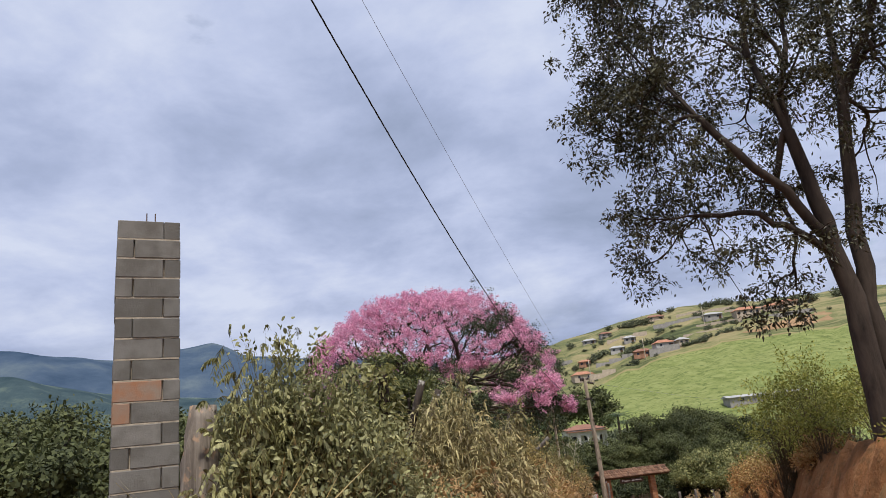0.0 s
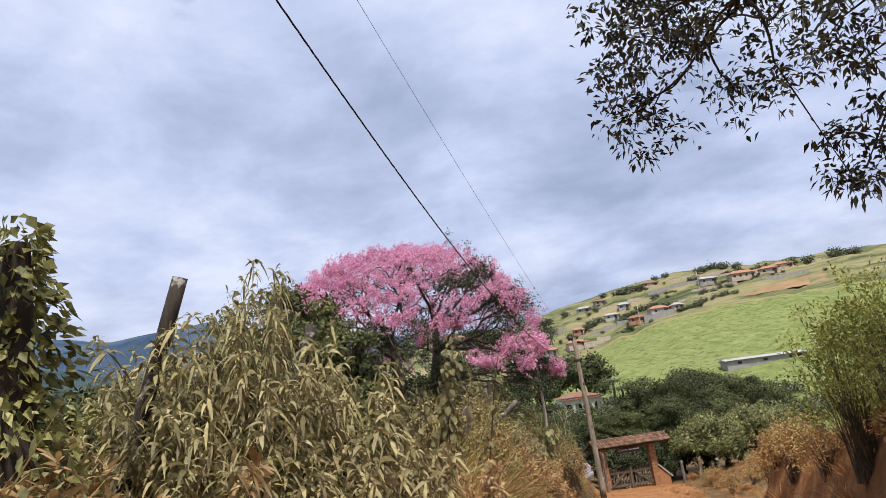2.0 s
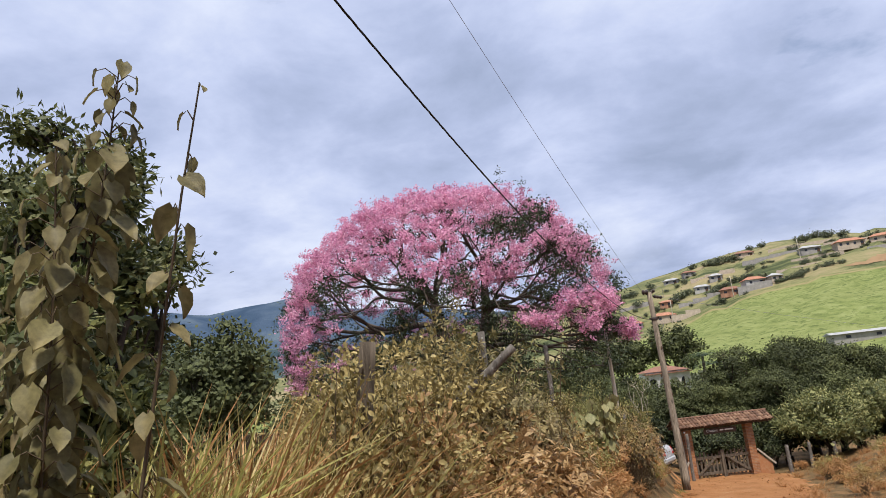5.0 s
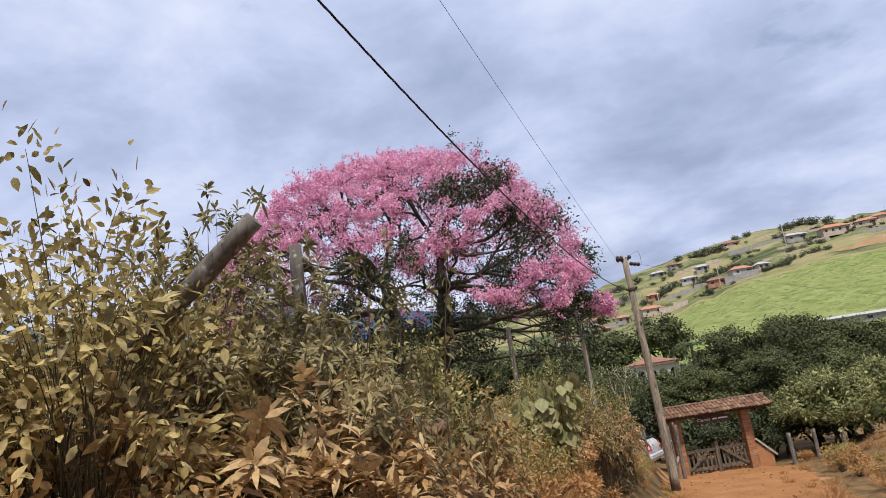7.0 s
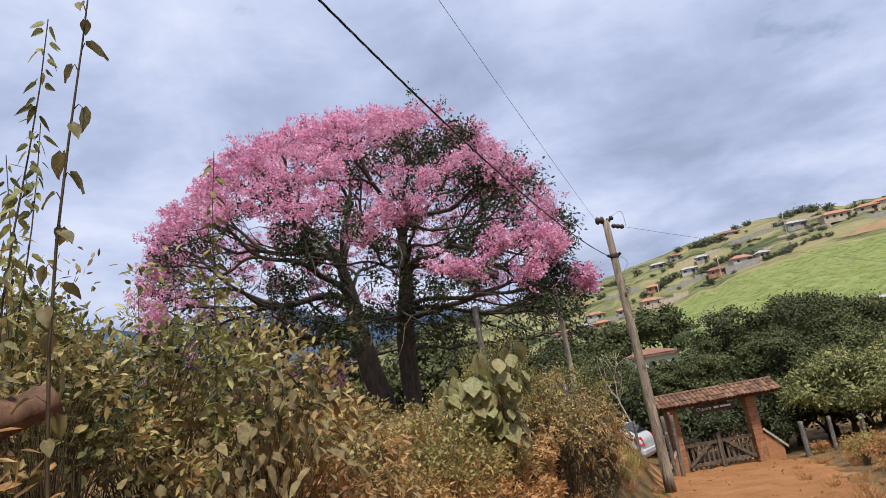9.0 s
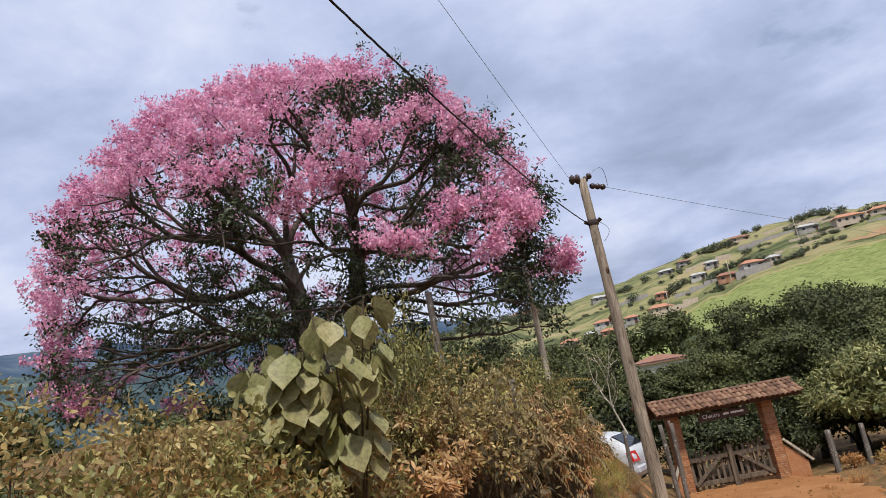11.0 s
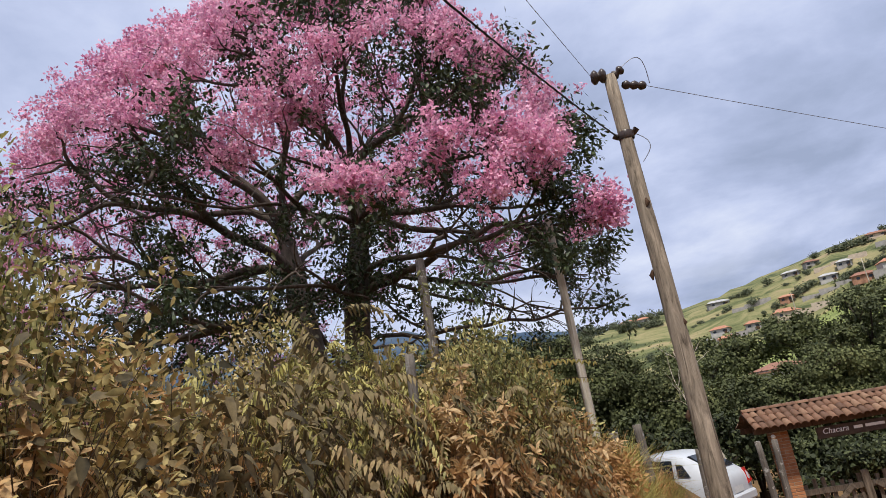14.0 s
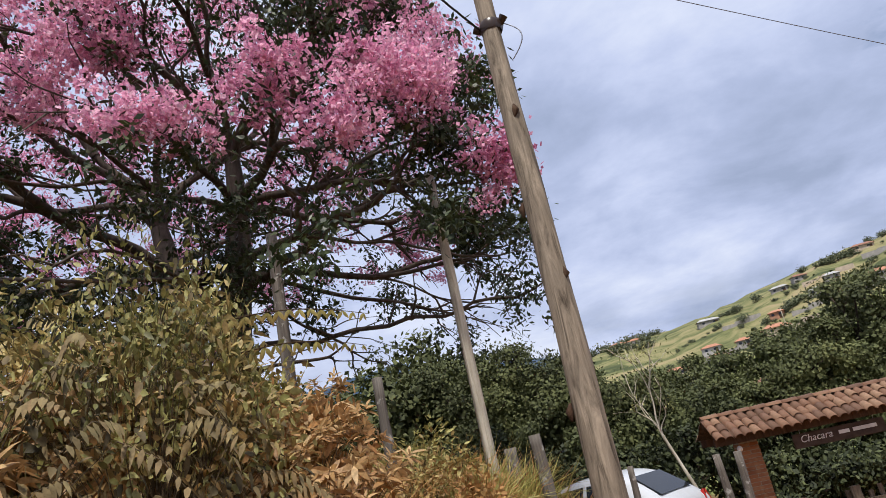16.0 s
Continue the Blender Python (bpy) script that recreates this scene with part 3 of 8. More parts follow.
# end of terrain
az = np.radians(np.concatenate([np.arange(-60, 60, 1.0), np.arange(60, 300, 4.0)]))
rr = np.concatenate([np.linspace(0.02, 60, 120), np.geomspace(61, 4500, 90)])
ga, gr = np.meshgrid(az, rr, indexing="ij")
gx, gy = gr * np.sin(ga), 15 + gr * np.cos(ga)
gzz = ground_z(gx, gy)
rng = np.random.default_rng(4)
gzz += np.where(gr < 60, 0.035, np.minimum(gr * 0.0016, 1.0)) * rng.normal(size=gzz.shape) * (np.abs(gx - road_x(gy)) > 2.2)
gzz -= 0.18 * smooth_step((2.1 - np.abs(gx - road_x(gy))) / 0.6) * (gy < 50) * (gy > -13)
gv = np.stack([gx, gy, gzz], -1).reshape(-1, 3)
na, nr = ga.shape
ii, jj = np.meshgrid(np.arange(na), np.arange(nr - 1), indexing="ij")
i2 = (ii + 1) % na
gf = np.stack([ii * nr + jj, ii * nr + jj + 1, i2 * nr + jj + 1, i2 * nr + jj], -1).reshape(-1, 4)
me = quick_mesh("ground", gv, gf, smooth=True)
tagged(part("ground", me, M_GROUND), "rolling ground of pasture, litter and earth", "ground", kind="structure")

# the dirt lane, with ragged edges
ys = np.arange(-14, 52, 0.35)
us = np.linspace(-1, 1, 15)
ry, ru = np.meshgrid(ys, us, indexing="ij")
half = 2.0 + 0.18 * np.sin(ry * 1.3) + 0.12 * np.sin(ry * 3.1 + 1) + np.interp(ry, (34, 40, 44, 47), (0, 0.3, 0.2, -1.2)) + 0.25 * np.sin(ry * 5.7 + 2)
rx = road_x(ry) + ru * half
rz = ground_z(rx, ry) + 0.03 - 0.05 * np.abs(ru) ** 6 - 0.05 * np.exp(-((np.abs(ru) - 0.42) / 0.14) ** 2) + 0.012 * rng.normal(size=ru.shape) + 0.03 * np.sin(rx * 4 + ry * 1.7) * np.sin(ry * 2.3)
n1, n2 = rx.shape
ii, jj = np.meshgrid(np.arange(n1 - 1), np.arange(n2 - 1), indexing="ij")
rf = np.stack([ii * n2 + jj, ii * n2 + jj + 1, (ii + 1) * n2 + jj + 1, (ii + 1) * n2 + jj], -1).reshape(-1, 4)
tagged(part("road", quick_mesh("road", np.stack([rx, ry, rz], -1).reshape(-1, 3), rf, True), M_ROAD), "rutted lane of red-orange earth", "road", kind="structure")


def ridge_sheet(name, material, label, r0, depth, lows, az0, az1, heights, seed, amp):
    """A far range of hills, from its foot over the crest and down behind."""
    rng = np.random.default_rng(seed)
    a = np.linspace(az0, az1, 220)
    crest = np.interp(a, *heights)
    for s in range(5):
        crest = crest + amp * 0.55**s * np.sin(a * 0.16 * 1.9**s + rng.uniform(0, 6.3))
    u = np.concatenate([np.linspace(0, 1, 36), np.linspace(1.05, 1.6, 6)])
    A, U = np.meshgrid(np.radians(a), u, indexing="ij")
    R = r0 + depth * U
    lump = 1 + (0.035 * np.sin(np.degrees(A) * 0.5 + 5 * U) + 0.018 * np.sin(np.degrees(A) * 1.3 + 9 * U + 1)) * np.clip((0.98 - U) * 4, 0, 1)
    top = (r0 + depth) * np.tan(np.radians(crest))[:, None]
    Z = lows + (top - lows) * np.where(U <= 1, np.sin(np.clip(U, 0, 1) * np.pi / 2) ** 1.2 * lump, 1 - (U - 1) * 1.2)
    v = np.stack([R * np.sin(A), 10 + R * np.cos(A), Z], -1).reshape(-1, 3)
    n1, n2 = A.shape
    ii, jj = np.meshgrid(np.arange(n1 - 1), np.arange(n2 - 1), indexing="ij")
    f = np.stack([ii * n2 + jj, ii * n2 + jj + 1, (ii + 1) * n2 + jj + 1, (ii + 1) * n2 + jj], -1).reshape(-1, 4)
    return tagged(part(name, quick_mesh(name, v, f, True), material), label, "mountain", kind="structure")


ridge_sheet("backdrop", M_MOUNTAIN, "forested mountain range in the distance, blue haze put into its colour", 1500, 900, -60, -75, 10, ((-75, -46, -41, -37, -33, -30, -27, -21, -15, -8, 0, 10), (9.4, 9.0, 8.5, 8.2, 8.7, 8.9, 8.0, 7.4, 6.6, 6, 5, 3.5)), 3, 0.05)
ridge_sheet("backdrop", M_SLOPE, "nearer green slopes below the mountains, tinted blue for haze", 700, 500, -60, -80, -16, ((-80, -50, -44, -38, -34, -28, -16), (7.5, 7.4, 7.0, 5.8, 5.2, 4.8, 4.2)), 8, 0.12)


# ---- trees ----
def split_points(pts, k, rng):
    c = pts[rng.choice(len(pts), k, replace=False)]
    for _ in range(8):
        own = np.argmin(((pts[:, None] - c[None]) ** 2).sum(-1), 1)
        c = np.stack([pts[own == i].mean(0) if (own == i).any() else c[i] for i in range(k)])
    return own


def limbs(start, aim, tips, r0, rng, total, out, depth=0, lift=0.25, reach=0.5, wander=0.07, first=5):
    """Branches from start to all the tips, forking on the way."""
    n = len(tips)
    rad = max(r0 * (n / total) ** 0.5, 0.012)
    if n <= 2 or depth >= 6:
        for t in tips:
            m = 0.5 * (start + t) + rng.normal(0, 0.06, 3) * np.linalg.norm(t - start) + np.array((0, 0, lift * 0.15))
            out.append((np.stack([start, m, t]), np.array((rad * 0.8, rad * 0.5, 0.006))))
        return
    k = min(n, first if depth == 0 else rng.integers(2, 4))
    own = split_points(tips, k, rng)
    for i in range(k):
        sub = tips[own == i]
        if not len(sub):
            continue
        ctr = sub.mean(0)
        L = np.linalg.norm(ctr - start)
        end = start + (ctr - start) * (reach + rng.uniform(-0.1, 0.1)) + rng.normal(0, wander, 3) * L
        q1 = start + aim * L * 0.16 + (end - start) * 0.25 + np.array((0, 0, lift * 0.25 * L * reach * 0.3))
        q2 = start + (end - start) * 0.65 + rng.normal(0, wander * 0.6, 3) * L
        rs = max(r0 * (len(sub) / total) ** 0.5, 0.012)
        re = rs * 0.8
        s0 = min(rad, rs * 1.3)
        u = np.linspace(0, 1, 7)[:, None]
        curve = (1 - u) ** 3 * start + 3 * u * (1 - u) ** 2 * q1 + 3 * u**2 * (1 - u) * q2 + u**3 * end
        out.append((curve, np.interp(np.linspace(0, 1, 7), (0, 0.3, 1), (s0, rs, re))))
        limbs(end, unit(end - q2), sub, r0, rng, total, out, depth + 1, lift, reach, wander, first)


def wood_mesh(name, paths):
    chunks = [tube_arrays(p, r, 9 if r[0] > 0.1 else 6 if r[0] > 0.04 else 4 if r[0] > 0.013 else 3) for p, r in paths]
    return quick_mesh(name, *join_arrays(chunks), smooth=True)


def tuft(tips, per, spread, rng, length, width, outward, up=0.3, flat=1.0, kind="flake", droop=0.15, face=0.0, bearing=None):
    """Leaves scattered in clumps round the tips."""
    p = np.repeat(tips, per, 0)
    o = rng.normal(size=p.shape) * np.array((1, 1, flat)) * np.repeat(rng.uniform(0.6, 1.3, len(tips)), per)[:, None] * spread
    d = unit(o) * outward + rng.normal(size=p.shape) * 0.6 + np.array((0, 0, up))
    n = rng.normal(size=p.shape) * (0.7 - 0.25 * face) + np.array((0, 0, 0.9 - 0.5 * face)) + unit(o) * face
    if bearing is not None:
        n = n * 0.6 + np.repeat(bearing, per, 0)
    L = length * rng.uniform(0.6, 1.3, len(p))
    W = width * rng.uniform(0.7, 1.25, len(p))
    return flake_arrays(p + o, d, n, L, W) if kind == "flake" else leaf_arrays(p + o, d, n, L, W, 0.15, droop)


def even_directions(n, low):
    """Directions spread evenly over the sphere above a height."""
    i = np.arange(n) + 0.5
    z = 1 - (1 - low) * i / n
    a = i * 2.399963
    r = np.sqrt(np.maximum(0, 1 - z * z))
    return np.stack([np.cos(a) * r, np.sin(a) * r, z], 1)


def pink_tree():
    """The great flowering tree on the bank."""
    rng = np.random.default_rng(11)
    bx, by = -8.4, 42.1
    bz = gz(bx, by)
    here = np.array((bx, by, bz))
    tree = empty("flowering_tree", pose(bx, by, bz), "large spreading tree covered in pink blossom above the hedge", "tree")
    ctr = np.array((-8.9, 41.2, 3.4)) - here
    # billows of the crown, each in blossom, in dark leaf or bare
    billow = unit(even_directions(330, -0.42) + rng.normal(0, 0.04, (330, 3)))
    state = []
    for x, y, z in billow:
        q = rng.random()
        if z > 0.40:
            dark = 0.36 if x > 0.36 and y < 0.30 and z < 0.82 else 0.0
            front = y < -0.30 and z < 0.50 and -0.40 < x < 0.55
            state.append(1 if q < dark else 2 if front and q > 0.62 else 0)
        elif z > 0.12:
            if x < -0.45:
                state.append(0 if q < 0.80 else 1)
            elif x > 0.30:
                state.append(0 if q < 0.20 else 1 if q < 0.52 else 2)
            elif y < 0:
                state.append(0 if q < 0.10 else 1 if q < 0.30 else 2)
            else:
                state.append(0 if q < 0.38 else 1 if q < 0.52 else 2)
        elif x < -0.45:
            state.append(0 if q < 0.46 else 1 if q < 0.84 else 2)
        elif x > 0.5 and z > -0.22:
            state.append(0 if q < 0.06 else 1 if q < 0.28 else 2)
        else:
            state.append(1 if q < 0.12 else 0 if q < 0.17 and x < -0.2 else 2)
    state = np.array(state)
    dirs = unit(even_directions(1500, -0.40) + rng.normal(0, 0.022, (1500, 3)))
    gap = np.linalg.norm(dirs[:, None] - billow[None], axis=-1)
    near, gap = gap.argmin(1), gap.min(1)
    swell = 0.91 + 0.095 * np.sqrt(np.clip(1 - (gap / 0.125) ** 2, 0, 1))
    rad = np.stack([np.where(dirs[:, 0] < 0, 8.0, 7.9), np.where(dirs[:, 1] < 0, 6.0, 6.6), np.where(dirs[:, 2] > 0, 7.2, 6.0)], 1)
    boxy = 1 + 0.07 * np.clip(-dirs[:, 0], 0, 1) * np.clip(dirs[:, 2] * 2, 0, 1)
    skin = ctr + dirs * rad * (swell * boxy * rng.uniform(0.955, 1.02, len(dirs)))[:, None]
    kind = state[near]
    keep = rng.random(len(dirs)) < np.where(gap < 0.092, 0.95, 0.46) * np.where(kind == 1, 0.8, 1.0) * np.where(dirs[:, 2] < 0.3, 0.75, 1.0)
    pink, leafy = skin[(kind == 0) & keep], skin[(kind == 1) & keep]
    # dark leaves inside and under the blossom, doubling as shade between its clumps
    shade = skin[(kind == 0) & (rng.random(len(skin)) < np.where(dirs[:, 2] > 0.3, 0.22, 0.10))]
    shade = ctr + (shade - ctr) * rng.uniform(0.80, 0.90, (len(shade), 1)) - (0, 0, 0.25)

    def cluster(x, y, z, size, n):
        return np.array((x, y, z)) - here + np.clip(rng.normal(0, 1, (n, 3)), -1.6, 1.6) * np.array((1, 1, 0.8)) * size

    balls = [cluster(*c) for c in ((-2.75, 37.7, 4.0, 0.27, 7), (-4.1, 36.7, 3.5, 0.24, 4), (-3.6, 36.9, 3.4, 0.24, 4), (-1.25, 39.5, 4.0, 0.28, 8), (-1.8, 39.0, 4.3, 0.28, 8), (-0.85, 40.4, 2.95, 0.22, 7), (-5.6, 36.9, 5.7, 0.34, 9), (-2.2, 38.3, 3.1, 0.20, 5), (-5.7, 47.0, 4.4, 0.5, 12), (-6.9, 37.2, 5.3, 0.3, 6), (-4.3, 46.0, 4.4, 0.4, 6))]
    masses = [cluster(*c) for c in ((-8.7, 36.9, 5.5, 0.45, 10), (-2.7, 43.0, 3.1, 0.40, 11), (-2.5, 40.2, 6.6, 0.50, 11), (-2.3, 43.9, 3.3, 0.40, 9), (-8.0, 41.0, 3.3, 0.55, 9), (-9.9, 40.6, 2.9, 0.60, 13), (-6.2, 40.0, 4.0, 0.45, 8), (-11.2, 39.6, 3.4, 0.6, 10), (-9.0, 38.6, 3.3, 0.6, 9), (-13.0, 39.8, 3.3, 0.7, 12), (-6.9, 38.8, 4.6, 0.5, 7), (-7.3, 40.2, 2.4, 0.5, 5), (-1.75, 40.0, 3.4, 0.36, 9), (-3.7, 40.3, 7.4, 0.55, 8), (-6.4, 46.0, 3.2, 0.5, 6), (-3.2, 39.2, 4.9, 0.5, 10))]
    # dark leaf masses low inside the crown
    masses += [cluster(rng.uniform(-14.6, -4.4), rng.uniform(37.6, 42.5), rng.uniform(2.6, 5.3), rng.uniform(0.4, 0.65), 9) for _ in range(4)]
    pink = np.concatenate([pink] + balls)
    leafy = np.concatenate([leafy] + masses)
    tips = np.concatenate([pink[::2], leafy[::2], skin[kind == 2][::3]])
    paths = []
    own = (tips[:, 0] - ctr[0]) * 0.9 + rng.normal(0, 1.0, len(tips)) > 0.6
    climb = (tips[:, 2] - ctr[2]) + 0.15 * np.linalg.norm(tips[:, :2] - ctr[:2], axis=1) + rng.normal(0, 0.6, len(tips))
    for base, sel, lean, r0 in ((np.array((0.38, -0.1, 0.0)), own, np.array((0.11, -0.02, 1.0)), 0.33), (np.array((-0.45, 0.20, 0.0)), ~own, np.array((-0.17, -0.02, 1.0)), 0.40)):
        cuts = np.quantile(climb[sel], (0.30, 0.66))
        heights = (3.3 - bz, 4.6 - bz, 6.0 - bz) if lean[0] > 0 else (2.9 - bz, 4.0 - bz, 5.4 - bz)
        u = np.linspace(-0.4, heights[2], 17)[:, None]
        stem = base + lean * u * (1, 1, 0) + np.array((0, 0, 1)) * u + np.stack([0.06 * np.sin(u[:, 0] * 1.3), 0.05 * np.cos(u[:, 0] * 1.1), 0 * u[:, 0]], 1)
        thick = np.interp(u[:, 0], (-0.4, 0.8, heights[0], heights[1], heights[2]), (r0 * 1.4, r0 * 1.06, r0 * 0.97, r0 * 0.72, r0 * 0.5))
        paths.append((stem, thick))
        for k, h in enumerate(heights):
            mine = sel & (np.digitize(climb, cuts) == k)
            at = np.array([np.interp(h - 0.05, u[:, 0], stem[:, c]) for c in range(3)])
            limbs(at, np.array((0, 0, 0.5 + 0.3 * k)), tips[mine], r0 * (0.48, 0.62, 0.6)[k], rng, int(mine.sum()), paths, lift=0.35, reach=0.45, wander=0.03, first=(5, 5, 6)[k])
    # long low boughs, one of them bare
    for pts, r0 in ((((0.75, -0.1, 2.9 - bz), (2.6, -0.8, 3.1 - bz), (4.6, -1.2, 3.3 - bz), (6.6, -1.6, 3.1 - bz)), 0.13), (((0.7, 0.1, 1.9 - bz), (2.6, 0.5, 1.75 - bz), (4.8, 0.9, 1.6 - bz), (6.2, 1.0, 1.5 - bz)), 0.06), (((-0.8, 0.1, 2.6 - bz), (-2.8, -1.2, 3.0 - bz), (-5.0, -2.2, 3.5 - bz), (-7.0, -2.6, 4.2 - bz)), 0.13)):
        pts = np.array(pts)
        u = np.linspace(0, 3, 13)
        c = np.stack([np.interp(u, range(4), pts[:, i]) for i in range(3)], 1) + rng.normal(0, 0.05, (13, 3))
        paths.append((c, np.linspace(r0, 0.025, 13)))
        for k in range(4, 13):
            e = c[k] + rng.normal(0, 1, 3) * (0.6, 0.6, 0.35) + (0, 0, 0.25)
            paths.append((np.stack([c[k], 0.5 * (c[k] + e) + rng.normal(0, 0.08, 3), e]), np.array((0.03, 0.02, 0.007))))
    part("trunk", wood_mesh("trunk", paths), M_BARK, tree, "dark grey trunk and limbs")
    sprays = (pink[:, None] + rng.normal(0, 0.20, (len(pink), 8, 3)) * (1, 1, 0.75)).reshape(-1, 3)
    v, f = tuft(sprays, 30, 0.078, rng, 0.088, 0.074, 0.6, 0.15, 0.8, face=1.0)
    part("blossom", quick_mesh("blossom", v, f), M_PETAL, tree, "dense clusters of pink blossom", kind="stuff")
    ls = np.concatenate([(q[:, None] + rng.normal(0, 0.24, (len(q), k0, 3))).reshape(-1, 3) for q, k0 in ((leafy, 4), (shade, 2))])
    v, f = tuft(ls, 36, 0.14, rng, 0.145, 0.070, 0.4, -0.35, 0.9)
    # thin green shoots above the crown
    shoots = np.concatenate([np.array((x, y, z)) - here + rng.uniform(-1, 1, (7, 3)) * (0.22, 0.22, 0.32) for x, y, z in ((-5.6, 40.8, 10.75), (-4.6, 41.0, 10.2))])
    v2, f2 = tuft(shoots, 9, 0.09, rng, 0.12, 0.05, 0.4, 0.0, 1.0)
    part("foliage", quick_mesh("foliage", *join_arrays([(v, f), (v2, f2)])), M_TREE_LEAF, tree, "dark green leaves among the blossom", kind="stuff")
    return tree


def overhanging_tree():
    """The dark tree on the right-hand bank whose boughs hang over the lane."""
    rng = np.random.default_rng(5)
    bx, by = 4.02, 10.5
    bz = gz(bx, by)
    here = np.array((bx, by, bz))
    tree = empty("overhanging_tree", pose(bx, by, bz), "dark-leaved tree leaning over the lane from the bank", "tree")
    tips = []
    # the crown over the lane, its underside in hanging bunches
    while len(tips) < 335:
        x, y = rng.uniform(0.6, 6.2), float(np.clip(rng.normal(10.6, 0.65), 9.2, 11.7))
        low = float(np.interp(x, (0.4, 0.75, 1.05, 1.5, 1.8, 2.35, 2.7, 3.2, 4.0, 5.5), (4.6, 4.2, 3.65, 3.95, 3.6, 3.7, 3.0, 2.95, 3.4, 3.9))) + 0.28 * (y - 11)
        z = low + 0.12 + 5.9 * rng.random()
        if z - low < 0.75 and (rng.random() < 0.35 or math.sin(x * 9.5) + math.sin(x * 5.1 + 2) < 0.2):
            continue
        if x > 2.4 and z < 6.6 and rng.random() < 0.62:
            continue
        if x < 0.75 + 0.25 * math.sin(z * 2.7) and rng.random() < 0.6:
            continue
        if rng.random() < 0.45 * (math.sin(x * 2.9) + math.sin(z * 2.6 + 1) + math.sin(y * 2.0) > 0.4):
            continue
        tips.append(np.array((x, y, z)))
    # the lowest sprays, over the edge of the lane
    for hx, hy, hz in ((2.75, 11.0, 3.2), (3.2, 11.0, 3.05), (3.4, 11.1, 3.35), (1.1, 11.2, 3.8)):
        tips += [np.array((hx, hy, hz)) + rng.normal(0, 0.13, 3) for _ in range(2)]
    tips = np.array(tips) - here

    def along(pts, n=9):
        pts = np.array(pts) - here
        u = np.linspace(0, len(pts) - 1, n)
        return np.stack([np.interp(u, range(len(pts)), pts[:, i]) for i in range(3)], 1)

    paths = []
    left = along(((3.92, 10.5, bz - 0.4), (3.95, 10.5, bz + 0.9), (3.95, 10.45, 2.9), (3.85, 10.45, 3.85), (3.75, 10.4, 4.7), (3.62, 10.3, 5.6)), 13)
    right = along(((4.22, 10.6, bz - 0.4), (4.24, 10.6, bz + 0.9), (4.18, 10.6, 2.8), (4.30, 10.6, 4.1), (4.42, 10.55, 5.1), (4.55, 10.5, 6.0)), 13)
    bough = along(((3.85, 10.45, 3.85), (3.35, 10.2, 4.6), (2.88, 9.95, 5.05), (2.3, 9.9, 5.9)))
    low = along(((3.88, 10.45, 3.60), (3.35, 10.35, 4.08), (2.85, 10.25, 4.42), (2.2, 10.5, 4.55)))
    for c, r0, r1 in ((left, 0.185, 0.085), (right, 0.17, 0.08), (bough, 0.085, 0.055), (low, 0.065, 0.035)):
        c[1:-1] += rng.normal(0, 0.018, c[1:-1].shape)
        paths.append((c, np.linspace(r0, r1, len(c))))
    w = tips + here
    group = np.where((w[:, 0] < 2.9) & (w[:, 2] < 4.9), 3, np.where(w[:, 0] < 2.6, 2, np.where(w[:, 0] < 4.3, 0, 1)))
    for k, (c, r0) in enumerate(((left, 0.11), (right, 0.10), (bough, 0.055), (low, 0.036))):
        sub = tips[group == k]
        limbs(c[-1], unit(c[-1] - c[-2]), sub, r0, rng, len(sub), paths, lift=0.15, reach=0.5, wander=0.05, first=4)
    part("trunk", wood_mesh("trunk", paths), M_BARK_DARK, tree, "dark forked trunk with crooked boughs")
    sp = (tips[:, None] + rng.normal(0, 0.16, (len(tips), 5, 3))).reshape(-1, 3)
    v, f = tuft(sp, 34, 0.070, rng, 0.084, 0.040, 0.7, -0.15, 1.0, kind="leaf", droop=0.2)
    part("foliage", quick_mesh("foliage", v, f), M_OVER_LEAF, tree, "hanging clusters of dark brownish-green leaves", kind="stuff")
    return tree


